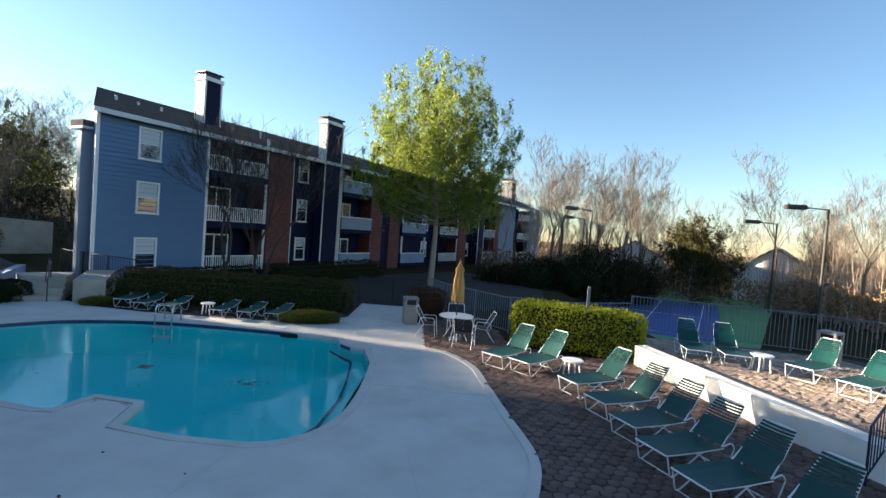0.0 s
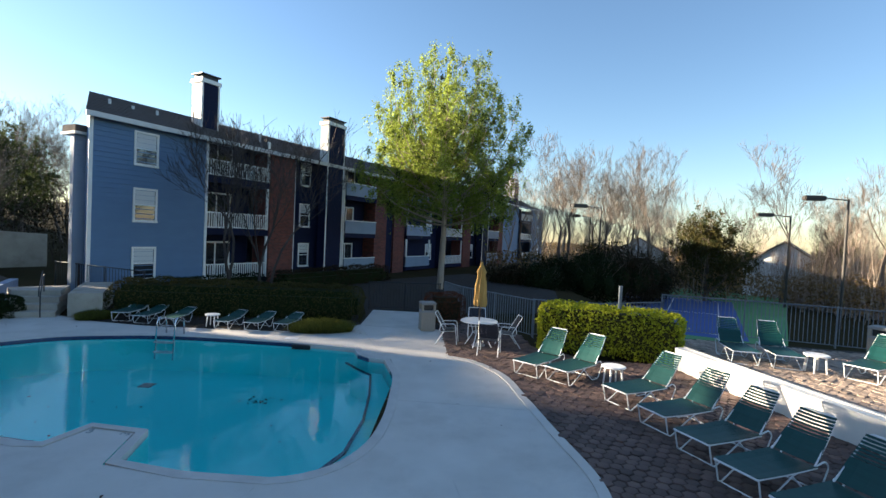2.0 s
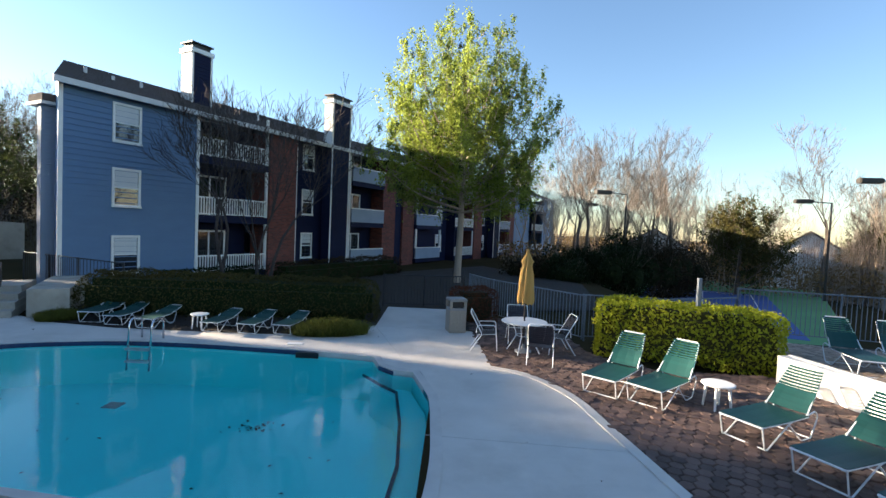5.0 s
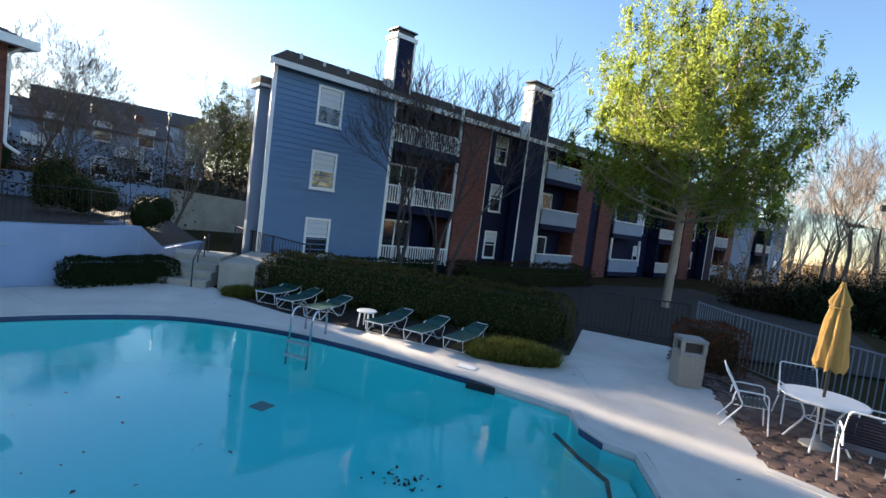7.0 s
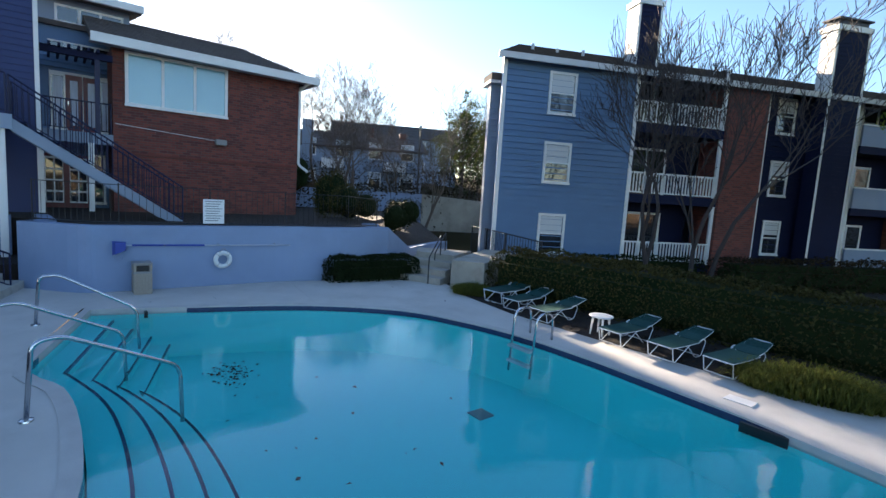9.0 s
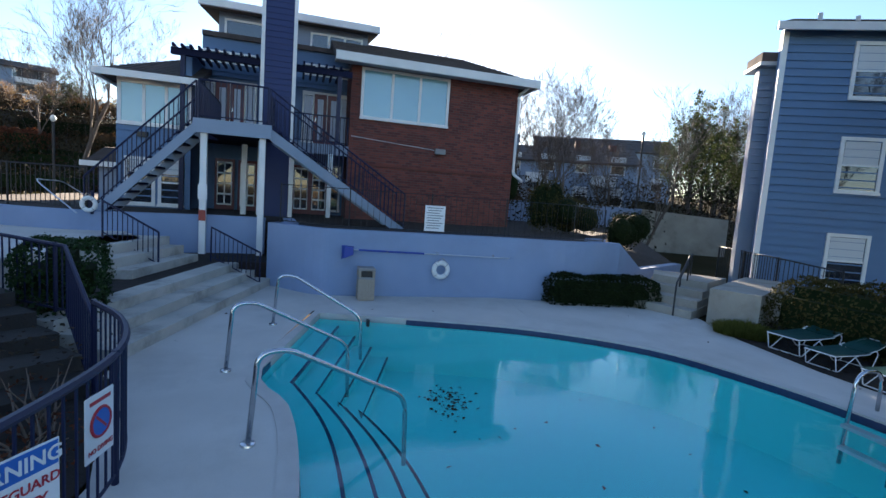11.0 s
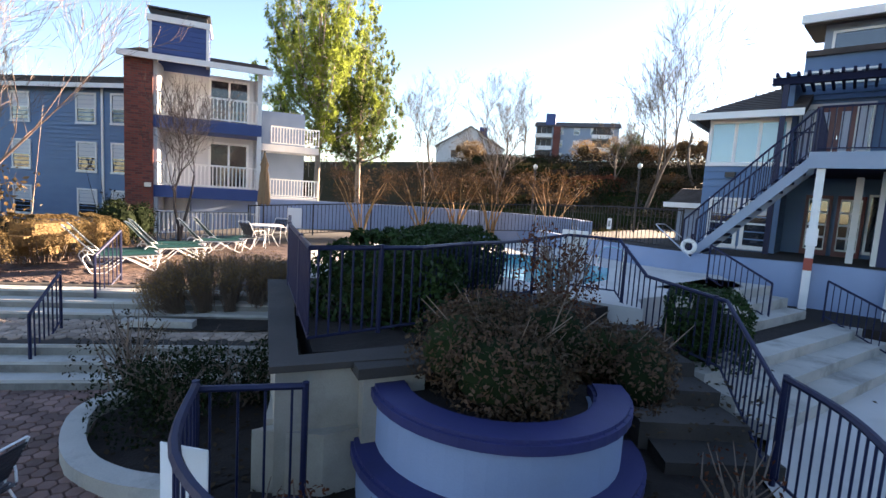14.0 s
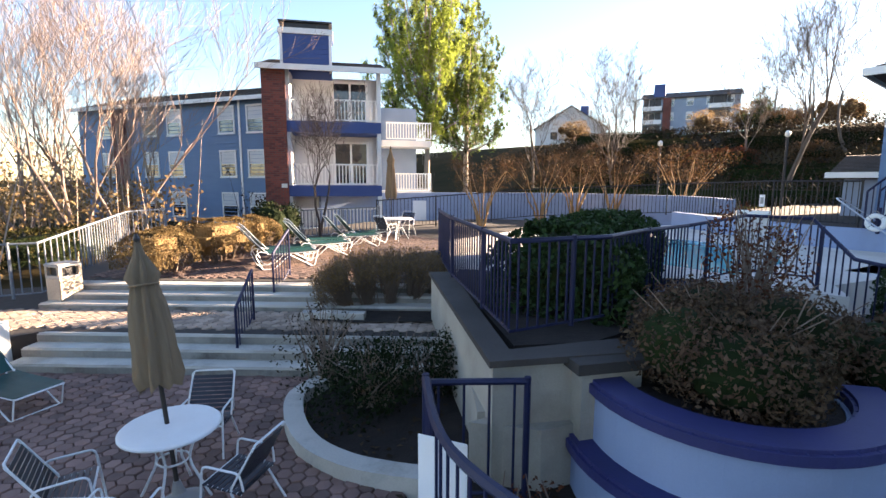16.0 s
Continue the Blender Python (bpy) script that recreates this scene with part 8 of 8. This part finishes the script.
pickets("steel_fence", "dark fence on top of the blue pool wall", [(-15.9, 6.6, 1.38), (-15.0, 7.6, 1.38), (-14.8, 9.5, 1.38), (-14.75, 11.6, 1.38), (-14.6, 13.2, 1.38), (-15.6, 14.8, 1.3)], 0.85, "black", 0.13, 1.8, 0.005, (0.06, 1.0), 0.014, 0.010)
pickets("steel_fence", "dark fence round the far side of the upper pool", [(-17.9, 2.2, 1.3), (-18.6, 0.2, 1.3), (-20.2, -3.0, 1.2), (-17.5, -6.5, 1.0), (-12.5, -8.8, L2)], 1.0, "black", 0.12, 2.0, 0.01)
pickets("steel_fence", "white fence panel on the upper terrace", [(-12.4, -8.5, L2), (-11.2, -8.5, L2), (-9.8, -8.4, L2)], 0.8, "galv", 0.13, 1.4, 0.014)
pickets("steel_fence", "grey fence at the terrace edge", [(-0.5, -6.6, 0.2), (-3.4, -5.75, L1), (-4.1, -5.6, L1), (-4.7, -6.3, 0.5), (-5.7, -8.7, L2), (-6.6, -9.4, L2)], 0.9, "galv", 0.13, 1.8, 0.012)
part("privacy_panel", B(-11.72, -11.68, 2.05, 2.45, UP + 0.1, UP + 0.95), "sign_white", None, "white slatted panel on the upper fence", category="panel")


def hand_rail(a, b, h=0.9, label="navy stair rail with pickets", name="stair_rail", step=0.12, top_ext=0.0):
    r = thing(name, label, "stair rail", "stair rails")
    a, b = Vector(a), Vector(b)
    upv = Vector((0, 0, 1))
    part("rail", tube(BM(), [a + upv * h, b + upv * h], 0.02, 7), "navy", r)
    part("rail", tube(BM(), [a + upv * 0.12, b + upv * 0.12], 0.013, 6), "navy", r)
    n = max(2, int((b - a).length / step))
    for i in range(n + 1):
        p = a.lerp(b, i / n)
        part("post" if i in (0, n) else "picket", cyl(BM(), p + upv * (0 if i in (0, n) else 0.12), p + upv * h, 0.018 if i in (0, n) else 0.009, n=6), "navy", r)
    return r


hand_rail((-5.98, -1.36, 0.0), (-6.40, -2.02, L1), 0.72)
hand_rail((-6.95, -2.75, L1), (-7.45, -3.35, L2), 0.8)
hand_rail((6.35, 6.3, 0.1), (7.3, 6.9, L1 + 0.3), 0.85, "navy rail beside the terrace steps")
hand_rail((-15.2, 6.25, 0.02), (-15.9, 5.2, 0.45), 0.75)
hand_rail((-14.6, 4.5, 0.45), (-15.2, 3.4, UP), 0.72)
for o in ((-12.9, 14.85), (-13.6, 15.6)):
    r = thing("stair_rail", "thin grey pipe handrail at the corner steps", "stair rail", "stair rails")
    part("rail", tube(BM(), bend([(o[0], o[1], 0.0), (o[0], o[1], 0.72), (o[0] - 0.7, o[1] + 0.95, 1.25), (o[0] - 0.7, o[1] + 0.95, 0.66)], 0.06), 0.018, 7), "black", r)
part("rail_pipe", tube(BM(), bend([(-17.6, 3.3, UP), (-17.2, 2.0, UP + 1.0), (-15.0, 2.4, UP + 1.05), (-14.6, 3.2, UP + 0.5)], 0.3), 0.012, 6), "alu", None, "long thin skimmer pole hung by the upper pool", category="pole")
part("grab_rail", tube(BM(), bend([(-14.9, 1.9, UP), (-14.9, 1.9, UP + 0.5), (-14.9, 1.4, UP + 0.5), (-14.9, 1.35, UP)], 0.18, 7), 0.018, 8), "chrome", None, "bent steel grab rail at the upper pool", category="handrail")


# ---- signs ----
def words(text, size, material, parent, m, extrude=0.001):
    cu = bpy.data.curves.new("lettering", "FONT")
    cu.body, cu.size, cu.align_x, cu.align_y, cu.extrude, cu.offset = text, size, "CENTER", "CENTER", extrude, size * 0.018
    tmp = new("lettering", cu)
    me = bpy.data.meshes.new_from_object(tmp)
    bpy.data.objects.remove(tmp)
    me.materials.clear()
    me.materials.append(M[material])
    ob = new("lettering", me)
    ob.parent = parent
    ob.matrix_local = m
    return ob


def sign(label, w, h, m, name="sign"):
    s = thing(name, label, "sign", at=m)
    part("board", B(-w / 2, w / 2, 0.0, 0.012, -h / 2, h / 2, bevel=0.003), "sign_white", s)
    return s


FACE = pose(0, -0.003, 0, 90, 0, 0)
warn = sign("blue and red pool warning sign on the curved fence", 0.58, 0.42, pose(-7.08, 5.675, 0.62, 0, 0, 150) @ Matrix.Scale(0.88, 4))
part("panel", B(-0.28, 0.28, -0.002, 0.0, 0.055, 0.20), "sign_blue", warn)
words("WARNING", 0.125, "sign_white", warn, pose(0, -0.006, 0.125, 90, 0, 0))
words("NO LIFEGUARD", 0.082, "sign_red", warn, pose(0, -0.004, -0.015, 90, 0, 0))
words("ON DUTY", 0.095, "sign_red", warn, pose(0, -0.004, -0.125, 90, 0, 0))
nod = sign("small white sign with a round blue no-diving mark", 0.27, 0.42, pose(-7.86, 5.80, 0.60, 0, 0, 166))
bm = lathe(BM(), [(0.01, 0.0), (0.095, 0.0), (0.095, 0.003), (0.01, 0.003)], 28)
bm.transform(pose(0, -0.004, 0.02, 90, 0, 0))
part("disc", bm, "sign_blue", nod)
bm = torus(0.092, 0.010, 28, 6)
bm.transform(pose(0, -0.004, 0.02, 90, 0, 0))
part("ring", bm, "sign_red", nod)
bm = B(-0.07, 0.07, -0.008, -0.005, -0.008, 0.008)
bm.transform(pose(0, 0, 0.02, 0, 45, 0))
part("bar", bm, "sign_red", nod)
words("NO DIVING", 0.045, "sign_red", nod, pose(0, -0.004, -0.15, 90, 0, 0))
part("print", B(-0.1, 0.1, -0.002, 0.0, 0.15, 0.175), "sign_red", nod)
rules = sign("white rules board with lines of print on the fence", 0.46, 0.56, pose(-14.72, 9.85, 1.72, 0, 0, 90))
for k in range(9):
    part("print", B(-0.19 + 0.02 * (k % 2), 0.18 - 0.04 * (k % 3), -0.002, 0.0, 0.22 - 0.055 * k, 0.24 - 0.055 * k), "sign_grey", rules)
s3 = sign("small white notice on the upper fence", 0.13, 0.3, pose(-18.55, 0.12, 1.8, 0, 0, 80))
part("print", B(-0.04, 0.04, -0.002, 0.0, -0.08, 0.09), "sign_grey", s3)
s4 = sign("white notice board at the terrace", 0.42, 0.62, pose(-13.4, -7.7, 1.35, 0, 0, 150))
s5 = sign("long white notice on the curved fence", 0.3, 0.6, pose(-5.92, 2.75, 0.55, 0, 0, 118))
# depth mark on the deck
words("3", 0.22, "sign_grey", None, pose(-5.55, 7.25, 0.003, 0, 0, 20)).name = "depth_mark"
bpy.data.objects["depth_mark"]["category"] = "marking"
bpy.data.objects["depth_mark"]["label"] = "painted depth figure on the deck"
words("3", 0.2, "sign_grey", None, pose(-5.0, 7.22, 0.003, 0, 0, 80)).name = "depth_mark.001"
bpy.data.objects["depth_mark.001"]["category"] = "marking"
bpy.data.objects["depth_mark.001"]["label"] = "painted depth figure on the deck"


# ---- lamps ----
def court_lamp(x, y, z0, h, yaw, label):
    l = thing("court_lamp", label, "lamp", "court lamps", at=pose(x, y, z0, 0, 0, yaw))
    part("pole", cyl(BM(), (0, 0, 0), (0, 0, h), 0.09, 0.06, 10), "lamp_head", l)
    part("arm", tube(BM(), [(0, 0, h - 0.05), (-1.4, 0, h + 0.05)], 0.035, 7), "lamp_head", l)
    part("head", B(-2.3, -1.2, -0.24, 0.24, h - 0.12, h + 0.16, bevel=0.05), "lamp_head", l, "box flood lamp head")
    return l


court_lamp(22.0, 28.5, -1.6, 7.8, -10, "tall bronze court lamp post with a box head")
court_lamp(24.6, 37.0, -1.6, 7.3, -10, "tall bronze court lamp post with a box head")
court_lamp(10.6, 37.0, -1.1, 6.8, 10, "tall bronze court lamp post with a box head")
court_lamp(14.0, 52.0, -1.1, 6.8, 10, "tall bronze court lamp post with a box head")
for x, y, z, h in ((-25.5, -1.5, 0.3, 3.6), (-24.0, -5.5, 0.3, 3.4), (-25.5, 23.5, 1.0, 5.0), (-28, 28, 1.2, 5.4)):
    l = thing("globe_lamp", "small garden lamp with a pale globe", "lamp", "globe lamps", at=pose(x, y, z))
    part("pole", cyl(BM(), (0, 0, 0), (0, 0, h), 0.05, n=8), "black", l)
    part("globe", lathe(BM(), [(0.02, h), (0.08, h + 0.05), (0.10, h + 0.12), (0.07, h + 0.2), (0.02, h + 0.24)], 14), "globe", l, smooth=True)
